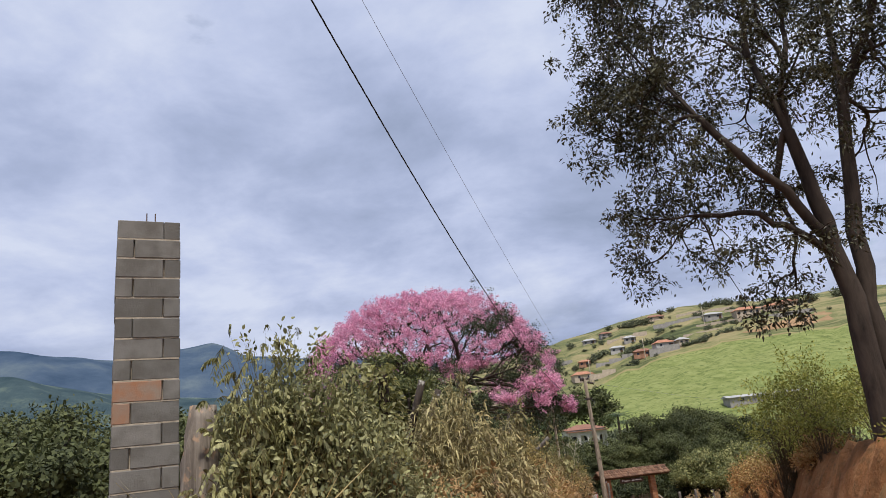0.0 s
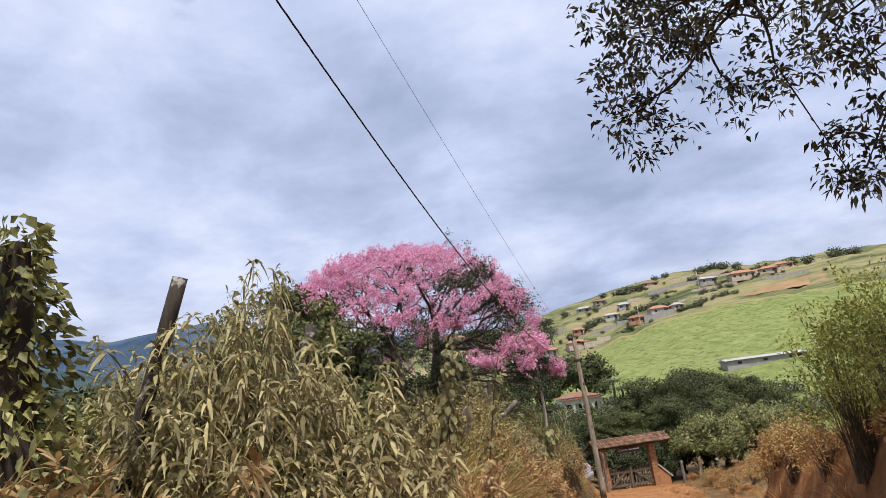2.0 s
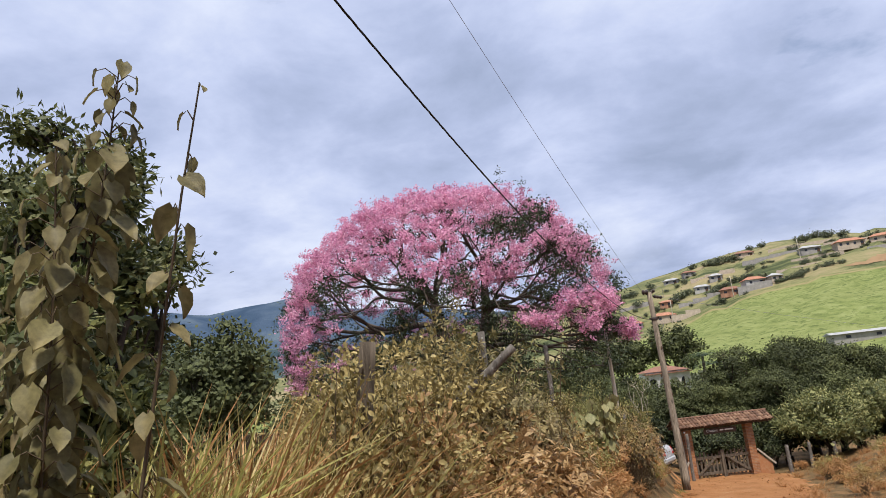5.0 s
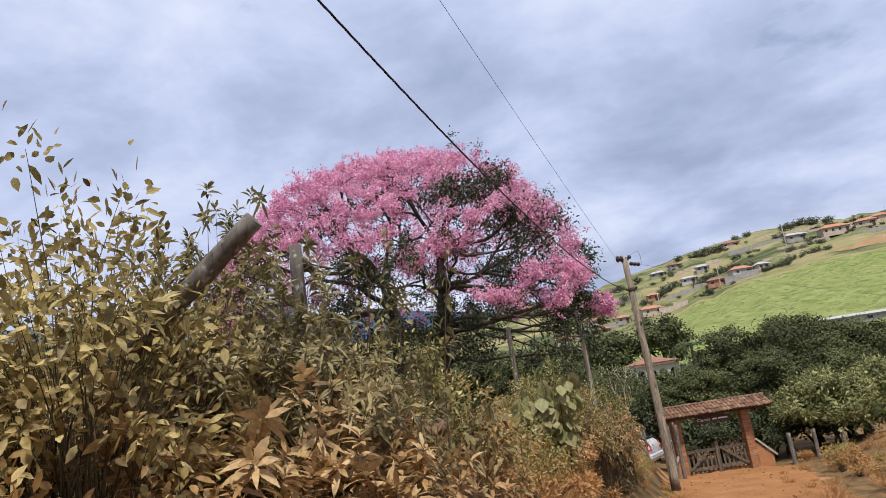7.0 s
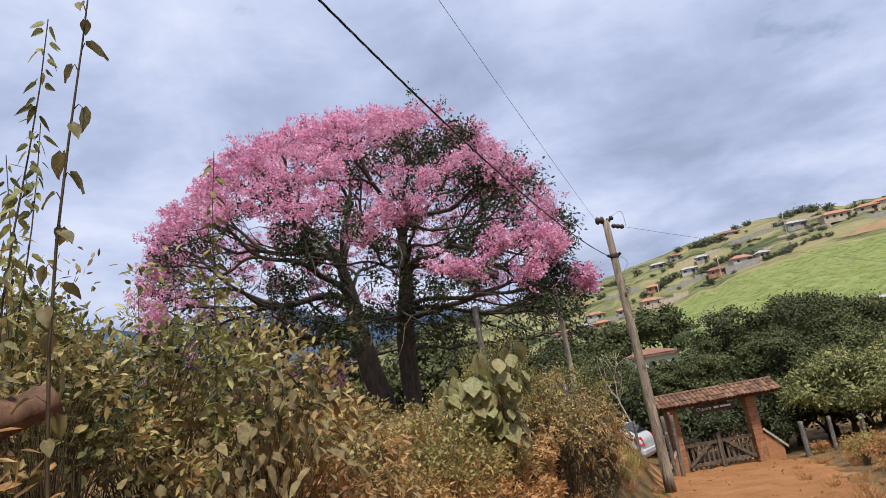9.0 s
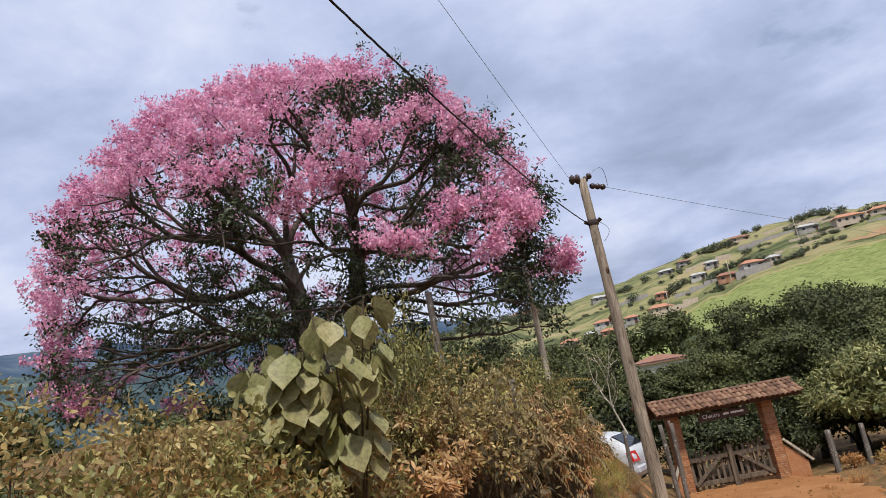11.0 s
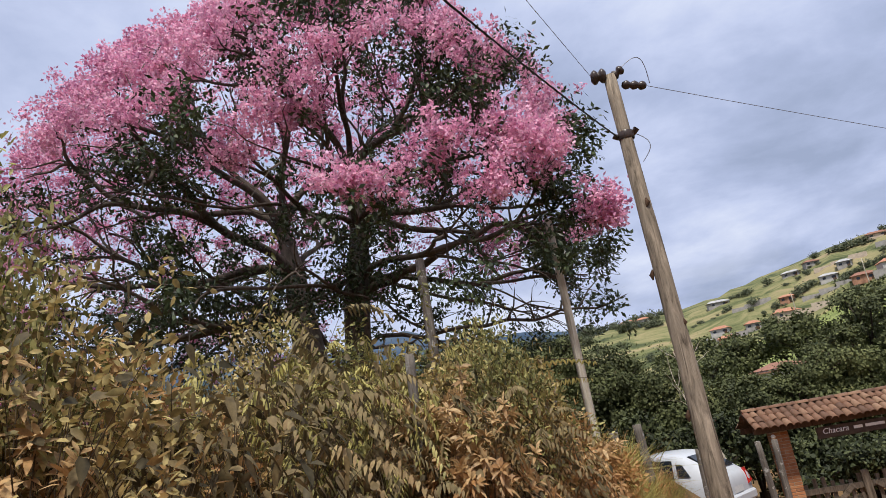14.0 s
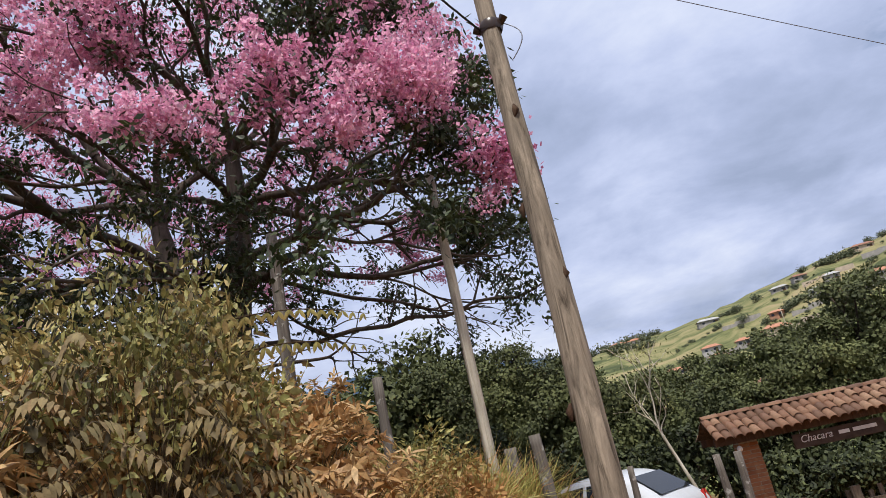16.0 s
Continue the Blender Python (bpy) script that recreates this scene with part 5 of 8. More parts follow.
def plant_hedge():
    rnd = random.Random(21)

    def style_at(y, row):
        """row 0 is the face, 1 the crest, 2 behind"""
        if row == 2:
            pick = ("green", "olive", "dark")
        elif y < 5.6:
            pick = ("fresh", "fresh", "olive")
        elif y < 8.0:
            pick = ("fresh", "olive", "broad") if row else ("ochre", "fresh", "broad")
        elif y < 11.0:
            pick = ("broad", "olive", "green") if row else ("willow", "olive", "broad")
        elif y < 13.4:
            pick = ("green", "olive", "green") if row else ("broad", "dry", "olive")
        elif y < 17.0:
            pick = ("olive", "green", "dry") if row else ("dry", "ochre", "olive")
        elif y < 20.6:
            pick = ("rosette", "rosette", "olive") if row else ("ochre", "ochre", "dry")
        elif y < 24.6:
            pick = ("olive", "green", "olive") if row else ("broad", "dry", "broad")
        elif y < 28.2:
            pick = ("green", "olive") if row else ("dry", "olive", "green")
        elif y < 31.5:
            pick = ("olive", "dry", "green", "bramble") if row else ("ochre", "ochre", "dry", "bramble")
        elif y < 35.3:
            pick = ("frond", "bramble", "bramble") if row else ("ochre", "bramble", "bramble")
        else:
            pick = ("green", "olive") if row else ("dry", "olive")
        return rnd.choice(pick)

    count = 0
    y = 2.6
    while y < 37.4:
        top, xf = hedge_top(y), hedge_front(y)
        if 12.75 < y < 15.8:
            y += 0.6
            continue
        # crest
        shrub(style_at(y, 1), xf - 0.95 + rnd.uniform(-0.25, 0.2), y, top + (rnd.uniform(-0.22, 0.2) if y < 28 else rnd.uniform(-0.35, 0.02)), rnd.uniform(0.85, 1.1), count)
        # face, lower
        ym = y + rnd.uniform(-0.3, 0.3)
        xm = xf - 0.42 + rnd.uniform(-0.12, 0.10)
        zm = gz(xm, ym)
        if y < 28 or rnd.random() < 0.68:
            shrub(style_at(y, 0), xm, ym, zm + (top - zm) * rnd.uniform(0.48, 0.74), rnd.uniform(0.8, 1.0), count + 1)
        count += 1
        y += rnd.uniform(0.68, 0.9)
    # behind the crest
    y = 3.0
    while y < 38:
        if not 13.2 < y < 17.0 and not 20.2 < y < 21.4 and not 23.2 < y < 29.0:
            if hedge_front(y) - 2.3 < -0.36 * y - 0.2:
                y += 1.2
                continue
            shrub(style_at(y, 2), hedge_front(y) - 2.1 + rnd.uniform(-0.4, 0.3), y, hedge_top(y) + rnd.uniform(-0.45, 0.1), 1.15, count)
        count += 1
        y += rnd.uniform(1.1, 1.5)
    # a lower fringe along the edge of the lane
    y = 3.0
    while y < 38.5:
        x = hedge_front(y) + rnd.uniform(-0.15, 0.18)
        low = 1 if y < 33 else 0.8
        if y > 34.6:
            grass_clump(rnd.choice(("weed", "weed", "dusty")), x, y, rnd.uniform(0.25, 0.45), 1.2, count)
        elif rnd.random() < 0.5 or 12.9 < y < 15.9:
            grass_clump("dusty", x, y, rnd.uniform(0.3, 0.6) * low, 1.2, count)
        else:
            shrub("dry" if y < 31.5 else "bramble", x - 0.1, y, gz(x, y) + rnd.uniform(0.35, 0.7) * low, 0.9, count)
        count += 1
        y += rnd.uniform(0.42, 0.6)
    # single plants that stand out of the row
    for style, x, y, t, w in (
        ("willow", -1.58, 8.75, 2.5, 0.62), ("willow", -1.35, 9.2, 2.0, 0.8), ("willow", -1.15, 8.5, 1.45, 0.8), ("willow", -1.2, 9.35, 1.9, 0.7), ("willow", -1.1, 9.0, 1.45, 0.8), ("willow", -1.85, 9.5, 2.1, 0.8), ("willow", -1.9, 8.5, 2.25, 0.8), ("willow", -1.5, 8.1, 1.7, 0.8), ("willow", -2.3, 9.0, 2.3, 0.8), ("willow", -1.75, 8.65, 2.45, 0.6), ("willow", -1.95, 8.9, 2.5, 0.55), ("ochre", -1.15, 9.9, 1.2, 0.8), ("ochre", -1.1, 10.5, 1.05, 0.8), ("dry", -1.05, 11.2, 0.9, 0.8), ("ochre", -1.1, 11.8, 1.0, 0.8), ("willow", -2.6, 9.6, 2.2, 0.9), ("willow", -1.35, 8.0, 1.2, 0.9),
        ("green", -2.9, 9.2, 1.85, 1.0), ("olive", -2.5, 9.9, 1.9, 1.0), ("green", -3.3, 10.0, 1.9, 1.0), ("broad", -2.1, 10.1, 1.75, 0.9), ("olive", -3.0, 8.6, 1.5, 1.0), ("green", -2.2, 10.6, 1.8, 0.9),
        ("olive", -1.6, 16.2, 1.25, 0.9), ("olive", -1.36, 15.35, 1.34, 0.8), ("olive", -1.6, 15.25, 1.2, 0.7), ("dry", -1.2, 15.75, 0.95, 0.8), ("feather", -2.52, 5.2, 2.72, 0.40), ("feather", -2.08, 5.35, 2.56, 0.42), ("feather", -1.98, 5.65, 2.42, 0.42), ("feather", -2.6, 5.45, 2.6, 0.6), ("feather", -2.35, 5.75, 2.5, 0.7), ("feather", -2.55, 5.3, 2.65, 0.7), ("fresh", -2.3, 5.4, 2.58, 0.8), ("fresh", -2.0, 5.5, 2.4, 0.8), ("fresh", -2.5, 5.35, 2.62, 0.7), ("fresh", -1.78, 5.55, 1.9, 0.8), ("fresh", -2.45, 5.1, 1.9, 0.8), ("fresh", -2.1, 5.1, 1.6, 0.8), ("fresh", -2.5, 5.8, 2.0, 0.8), ("ochre", -1.6, 7.2, 1.45, 0.8), ("ochre", -1.45, 7.6, 1.40, 0.8), ("ochre", -1.35, 7.0, 1.0, 0.9), ("ochre", -1.8, 7.0, 1.5, 0.8), ("fresh", -2.2, 7.1, 1.55, 0.8), ("fresh", -2.6, 6.4, 1.6, 0.8), ("fresh", -2.2, 6.3, 1.6, 0.8), ("fresh", -1.9, 6.6, 1.45, 0.9), ("fresh", -1.5, 6.9, 1.3, 0.9), ("ochre", -1.9, 5.6, 1.55, 0.8),
        ("olive", -1.8, 17.7, 1.75, 0.9), ("rosette", -1.85, 19.55, 2.05, 0.7), ("rosette", -2.4, 19.6, 2.35, 0.7), ("rosette", -1.45, 19.3, 1.6, 0.8), ("rosette", -1.25, 19.5, 1.1, 0.8),
        ("rosette", -2.0, 18.9, 1.75, 0.9), ("ochre", -0.95, 18.8, 0.40, 0.9), ("ochre", -1.1, 19.3, 0.55, 0.9), ("ochre", -1.0, 18.3, 0.45, 0.9), ("ochre", -0.9, 19.8, 0.15, 0.9), ("ochre", -1.4, 17.9, 0.8, 1.0), ("ochre", -1.0, 20.2, 0.0, 0.9),
        ("frond", -1.45, 32.7, 0.2, 0.6), ("frond", -1.2, 32.55, -0.05, 0.6), ("frond", -1.7, 32.4, 0.1, 0.6), ("ochre", -0.72, 32.75, -0.42, 0.7), ("green", -0.8, 33.95, 0.12, 0.6), ("bramble", -0.65, 33.8, -0.25, 0.7), ("frond", -1.5, 31.2, -0.05, 0.7), ("frond", -1.7, 30.2, 0.05, 0.7), ("bramble", -0.9, 30.2, -0.2, 0.9), ("frond", -2.0, 34.6, 0.3, 0.7), ("green", -1.62, 29.75, 0.86, 0.55), ("green", -1.85, 29.95, 0.82, 0.55), ("olive", -1.1, 29.7, 0.2, 0.9), ("olive", -2.2, 29.3, 0.4, 0.8),
        ("green", -1.25, 34.5, 0.22, 0.75), ("olive", -1.7, 34.9, 0.25, 0.8), ("olive", -1.9, 34.0, 0.2, 1.0), ("green", -3.0, 34.2, 0.75, 1.0), ("olive", -0.85, 34.0, -0.15, 0.7), ("olive", -2.9, 33.3, 0.6, 1.0),
        ("pinnate", -1.0, 33.1, -0.15, 0.9), ("bramble", -1.5, 32.6, 0.15, 0.9), ("ochre", -1.05, 32.9, -0.25, 0.8), ("ochre", -1.3, 33.9, -0.2, 0.8), ("pinnate", -0.85, 33.8, -0.3, 0.9), ("pinnate", -1.3, 31.4, 0.2, 0.9), ("bramble", -0.95, 34.3, -0.35, 0.8), ("bramble", -1.1, 30.8, -0.2, 0.8), ("pinnate", -0.8, 31.7, -0.65, 0.8), ("ochre", -0.75, 35.0, -0.7, 0.9), ("ochre", -1.2, 35.6, -0.3, 0.8),
    ):
        shrub(style, x, y, t, w, count)
        count += 1
    # low dark growth on the slope behind the opening
    for i in range(16):
        x, y = rnd.uniform(-6.5, -2.9), rnd.uniform(24.8, 35)
        shrub(rnd.choice(("dark", "green", "dark")), x, y, gz(x, y) + rnd.uniform(0.6, 1.1), 1.3, count + i)
    # tall grass where the hedge opens
    for i in range(85):
        y = rnd.uniform(13.1, 16.0)
        x = rnd.uniform(-2.6, hedge_front(y) + 0.1)
        grass_clump(rnd.choice(("grass", "weed", "dusty")), x, y, rnd.uniform(0.55, 1.1) + 0.65 * (x < -1.4), 1.1, i)
    for i in range(40):
        y = rnd.uniform(13.3, 16.8)
        grass_clump(rnd.choice(("grass", "grass", "dusty")), rnd.uniform(-3.4, hedge_front(y) - 0.2), y, rnd.uniform(0.8, 1.35), 1.0, i)
    for i in range(16):
        y = rnd.uniform(10.1, 10.9)
        grass_clump("grass", rnd.uniform(-2.3, -1.15), y, rnd.uniform(1.1, 1.6), 1.1, i)
    for i in range(10):
        y = rnd.uniform(4.2, 7.5)
        grass_clump("grass", rnd.uniform(-2.6, -1.6), y, rnd.uniform(0.9, 1.5), 1.0, i)
    for i in range(26):
        y = rnd.uniform(24.4, 28.6)
        grass_clump(rnd.choice(("grass", "dusty")), rnd.uniform(-2.8, hedge_front(y) - 0.1), y, rnd.uniform(0.6, 1.0), 1.0, i)
    spots = []
    for i in range(130):
        y = rnd.uniform(35.1, 40.0)
        x = rnd.uniform(-2.4, hedge_front(y) + 0.1)
        spots.append((rnd.choice(("weed", "weed", "weed", "grass")), x, y, rnd.uniform(0.5, 0.95) if x < -1.1 else rnd.uniform(0.3, 0.55), 1.0))
    return spots


def earth_bank():
    """The cut earth face along the right-hand side of the lane."""
    rng = np.random.default_rng(15)
    ys, es = np.arange(7.5, 25, 0.16), np.linspace(-0.1, 3.2, 22)
    Y, E = np.meshgrid(ys, es, indexing="ij")
    E2 = E + 0.10 * np.sin(Y * 2.1) + 0.06 * np.sin(Y * 5.3 + 1)
    X = road_x(Y) + 1.9 + E2
    lump = 0.5 * np.sin(X * 3.7 + Y * 2.9) * np.sin(Y * 3.3 - X) + 0.3 * np.sin(Y * 9 + X * 7) + 0.35 * rng.normal(size=Y.shape)
    Z = ground_z(X, Y) + 0.05 + 0.12 * lump * np.clip(E / 0.4, 0, 1) + 0.10 * np.exp(-((E - 1.0) / 0.4) ** 2) - 0.16 * np.clip((E - 2.6) / 0.6, 0, 1) - 0.1 * (E < 0.05)
    n1, n2 = Y.shape
    ii, jj = np.meshgrid(np.arange(n1 - 1), np.arange(n2 - 1), indexing="ij")
    f = np.stack([ii * n2 + jj, ii * n2 + jj + 1, (ii + 1) * n2 + jj + 1, (ii + 1) * n2 + jj], -1).reshape(-1, 4)
    tagged(part("earth_bank", quick_mesh("earth_bank", np.stack([X, Y, Z], -1).reshape(-1, 3), f), M_BANK), "crumbling bank of orange-brown earth beside the lane", "bank", kind="structure")


def loose_stones():
    """Gravel and clods strewn over the end of the lane."""
    rng = np.random.default_rng(44)
    n = 700
    y = rng.uniform(30, 46, n)
    x = road_x(y) + np.where(rng.random(n) < 0.6, rng.uniform(1.0, 6.0, n), rng.uniform(-1.8, 2.0, n))
    r = 0.008 + 0.035 * rng.random(n) ** 3
    base = np.array([(1, 0, 0), (0, 1, 0), (-1, 0, 0), (0, -1, 0), (0, 0, 0.8), (0, 0, -0.8)], float)
    v = np.stack([x, y, ground_z(x, y) + 0.028], 1)[:, None] + base[None] * r[:, None, None] * rng.uniform(0.6, 1.3, (n, 6, 1))
    t = np.array([(0, 1, 4), (1, 2, 4), (2, 3, 4), (3, 0, 4), (1, 0, 5), (2, 1, 5), (3, 2, 5), (0, 3, 5)])
    f = (np.arange(n)[:, None, None] * 6 + t).reshape(-1, 3)
    tagged(part("gravel", quick_mesh("gravel", v.reshape(-1, 3), f), M_BANK), "loose gravel and clods of earth on the lane", "gravel", kind="stuff")


def plant_right_bank():
    earth_bank()
    loose_stones()
    rnd = random.Random(5)
    for x, y, top, w in ((4.1, 14.6, 2.5, 1.0), (4.8, 16.2, 2.8, 1.1), (3.7, 15.0, 2.2, 0.8), (3.9, 13.2, 1.7, 0.9), (5.6, 15.0, 2.6, 1.2), (5.9, 18.2, 2.3, 1.2), (4.7, 18.6, 1.3, 0.9)):
        shrub("yellow", x, y, top, w, int(x * 10))
    for i in range(34):
        y = rnd.uniform(15, 25)
        x = float(road_x(y)) + rnd.uniform(1.95, 3.4)
        grass_clump(rnd.choice(("dusty", "dusty", "grass")), x, y, rnd.uniform(0.3, 0.7), 1.3, i)
    for i in range(18):
        y = rnd.uniform(10, 24)
        shrub(rnd.choice(("dry", "olive", "yellow")), float(road_x(y)) + rnd.uniform(2.4, 3.4), y, gz(float(road_x(y)) + 2.8, y) + rnd.uniform(0.4, 0.9), 1.0, i)
    # weeds and grass over the verge and the slope beside the gate
    spots = []
    for i in range(120):
        y = rnd.uniform(28, 46.5)
        x = float(road_x(y)) + (rnd.uniform(1.2, 6.5) if y < 43 else rnd.uniform(3.0, 7.5))
        spots.append((rnd.choice(("grass", "dusty", "dusty")), x, y, rnd.uniform(0.15, 0.5), 1.6))
    for i in range(9):
        grass_clump(rnd.choice(("dusty", "weed")), 0.25 + rnd.uniform(-0.7, 0.5), 36.6 + rnd.uniform(-0.5, 0.8), rnd.uniform(0.2, 0.4), 1.1, i)
    for i in range(34):
        y = rnd.uniform(33, 47)
        x = float(road_x(y)) + rnd.uniform(2.6, 8.0)
        shrub(rnd.choice(("green", "olive", "dry")), x, y, gz(x, y) + rnd.uniform(0.3, 0.9), 1.0, i)
    return spots


# ---- masonry, gate, poles, fence ----
def brick_mesh(name, x, y, z, bevel, material):
    bm = box_bm(-x / 2, -y / 2, -z / 2, x / 2, y / 2, z / 2, bevel)
    me = bpy.data.meshes.new(name)
    bmesh.ops.recalc_face_normals(bm, faces=bm.faces)
    bm.to_mesh(me)
    bm.free()
    me.materials.append(material)
    return me


def block_column():
    """The unfinished column of hollow blocks, with two bars standing out of its top."""
    x, y, turn = -3.82, 5.52, 38.0
    z0, top = gz(x, y) - 0.15, 3.90
    col = empty("block_column", pose(x, y, z0, 0, 0, turn), "unfinished column of grey concrete blocks with two rust-coloured bars", "column")
    w, dep = 0.54, 0.30
    h = top - z0
    part("core", box_bm(-w / 2 + 0.03, -dep / 2 + 0.035, 0, w / 2 - 0.03, dep / 2 - 0.035, h - 0.01), M_PALEMORTAR, col, "mortar core")
    for i in range(1, int(h / 0.186) + 1):
        part("mortar_bed", box_bm(-w / 2 + 0.004, -dep / 2 + 0.004, h - 0.186 * i - 0.001, w / 2 - 0.004, dep / 2 - 0.004, h - 0.186 * i + 0.013), M_PALEMORTAR, col)
    long_m = [brick_mesh("block", 0.392, dep, 0.175, 0.006, mt) for mt in (M_BLOCK, M_CLAYBLOCK)]
    short_m = [brick_mesh("block", 0.138, dep, 0.175, 0.006, mt) for mt in (M_BLOCK, M_CLAYBLOCK)]
    rnd = random.Random(2)
    n = int(h / 0.186)
    for i in range(n):
        z = h - 0.0875 - i * 0.186
        flip = 1 if i % 2 == 0 else -1
        for me, xx, clay in ((long_m, -flip * 0.074, i == 8), (short_m, flip * 0.201, i == 9)):
            ob = new("block", me[1 if clay else 0])
            ob.parent = col
            ob.matrix_basis = pose(xx + rnd.uniform(-0.004, 0.004), rnd.uniform(-0.006, 0.006), z, 0, 0, rnd.uniform(-0.6, 0.6))
    for xx in (-0.02, 0.055):
        part("reinforcing_bar", quick_mesh("bar", *tube_arrays([(xx, 0, h - 0.3), (xx + 0.004, 0.01, h + 0.13)], (0.006, 0.006), 6)), M_RUST, col, "rusty steel bar")


def split_stake():
    """Weathered split log beside the column."""
    x, y = -3.17, 5.3
    z = gz(x, y)
    stake = rough_tube("split_log_post", [(0, 0, -0.2), (0.01, 0, 0.5), (0.03, 0, 1.0), (0.045, 0.01, 2.13 - z)], (0.15, 0.145, 0.14, 0.10), M_STUMP, sides=18, wobble=0.09, seed=6, m=pose(x, y, z, 0, 0, 20))
    tagged(stake, "thick weathered split log standing beside the column", "post")


def leaning_post(x, y, ztop, lean_x, lean_y, length, r, label, seed, material=M_POST):
    base = (x - lean_x, y - lean_y, ztop - length)
    p = [(-0.0, 0, 0), (lean_x * 0.5 + 0.01, lean_y * 0.5, length * 0.5), (lean_x, lean_y, length)]
    ob = rough_tube("wooden_post", p, (r * 1.05, r, r * 0.95), material, sides=8, wobble=0.08, seed=seed, m=pose(*base))
    return tagged(ob, label, "post", "fence posts")


def utility_pole():
    bx, by, bz = 0.33, 36.95, -3.1
    pole = empty("utility_pole", pose(bx, by, bz), "weathered wooden utility pole with insulators at its head", "utility pole")
    top = np.array((-0.11, 0.70, 3.98 - bz))
    p = [tuple(top * u + np.array((0.015 * math.sin(5 * u), 0, 0))) for u in (0, 0.2, 0.4, 0.6, 0.8, 1.0)]
    rough_tube("shaft", p, (0.140, 0.130, 0.120, 0.110, 0.100, 0.092), M_POLE, pole, "cracked grey-brown shaft", sides=14, wobble=0.035, seed=3)
    for u, a in ((0.30, 2.6), (0.46, 0.4), (0.56, 3.0), (0.70, 1.0)):
        c = top * u
        r = 0.150 - 0.052 * u
        part("knot", quick_mesh("knot", *tube_arrays([(c[0] - 0.02 + math.cos(a) * r * 0.9, c[1] - abs(math.sin(a)) * r * 0.9, c[2] - 0.07), (c[0] + math.cos(a) * (r + 0.012), c[1] - abs(math.sin(a)) * (r + 0.01), c[2]), (c[0] + math.cos(a) * r * 0.9, c[1] - abs(math.sin(a)) * r * 0.9, c[2] + 0.07)], (0.01, 0.035, 0.01), 7)), M_BEAM, pole, "dark knot")
    h = top

    def insulator(name, a, b, rings, r):
        chunks = []
        a, b = np.array(a, float), np.array(b, float)
        u = np.linspace(0, 1, rings * 4 + 1)
        rr = r * (0.55 + 0.45 * np.abs(np.sin(u * np.pi * rings)))
        chunks.append(tube_arrays(a + (b - a) * u[:, None], rr, 10))
        return part(name, quick_mesh(name, *join_arrays(chunks), smooth=True), M_CERAMIC, pole, "dark ceramic insulator")

    insulator("insulator", h + (-0.05, -0.05, 0.02), h + (-0.27, -0.10, 0.03), 2, 0.115)
    insulator("insulator", h + (0.02, 0.02, -0.02), h + (0.19, 0.02, 0.07), 2, 0.075)
    insulator("insulator", h + (0.12, 0.08, -0.16), h + (0.42, 0.26, -0.22), 3, 0.07)
    knot1 = top * 0.855
    part("collar", quick_mesh("collar", *tube_arrays([knot1 + (0, 0, -0.06), knot1, knot1 + (0, 0, 0.06)], (0.110, 0.132, 0.110), 10)), M_CERAMIC, pole, "dark fixing collar")
    for sx in (-0.17, 0.17):
        part("bracket", quick_mesh("bracket", *tube_arrays([knot1 + (sx * 0.6, 0, 0.0), knot1 + (sx, -0.03, 0.05)], (0.035, 0.045), 8)), M_CERAMIC, pole)
    # short jumper wires at the head
    u = np.linspace(0, 1, 12)[:, None]
    arc = (h + (0.15, 0, 0.06)) * (1 - u) + (h + (0.48, 0.28, -0.20)) * u + np.array((0.12, 0, 0.26)) * np.sin(u * np.pi)
    part("jumper_wire", quick_mesh("jumper", *tube_arrays(arc, np.full(12, 0.006), 5)), M_WIRE, pole)
    arc = (knot1 + (0.12, 0, 0.0)) * (1 - u) + (knot1 + (0.14, 0, -0.45)) * u + np.array((0.16, 0, 0.0)) * np.sin(u * np.pi)
    part("jumper_wire", quick_mesh("jumper", *tube_arrays(arc, np.full(12, 0.006), 5)), M_WIRE, pole)
    return np.array((bx, by, bz)) + top, np.array((bx, by, bz)) + knot1


def overhead_wire(name, start, dx, a, b, reach, r, material, label, twist=0):
    """A hanging cable from the pole back over the lane."""
    s = np.linspace(0, reach, 90)
    p = np.stack([start[0] - dx * s, start[1] - s, start[2] + a * s + b * s * s], 1)
    if twist:
        chunks = []
        for ph in (0, 2.094, 4.189):
            ss = np.linspace(0, reach, 700)
            q = np.stack([start[0] - dx * ss, start[1] - ss, start[2] + a * ss + b * ss * ss], 1)
            q += r * 0.9 * np.stack([np.cos(ss * twist + ph), 0 * ss, np.sin(ss * twist + ph)], 1)
            chunks.append(tube_arrays(q, np.full(700, r), 5))
        v, f = join_arrays(chunks)
    else:
        v, f = tube_arrays(p, np.full(90, r), 6)
    return tagged(part(name, quick_mesh(name, v, f, True), material), label, "cable")


def plain_pole(x, y, ztop, zbase, r, lean, label, material, flat=False):
    pole = empty("pole", pose(x, y, zbase), label, "pole")
    h = ztop - zbase
    rough_tube("shaft", [(0, 0, 0), (lean * 0.5, 0, h * 0.5), (lean, 0, h)], (r * 1.2, r * 1.1, r), material, pole, sides=4 if flat else 10, wobble=0.03, seed=int(abs(x) * 10))
    return pole


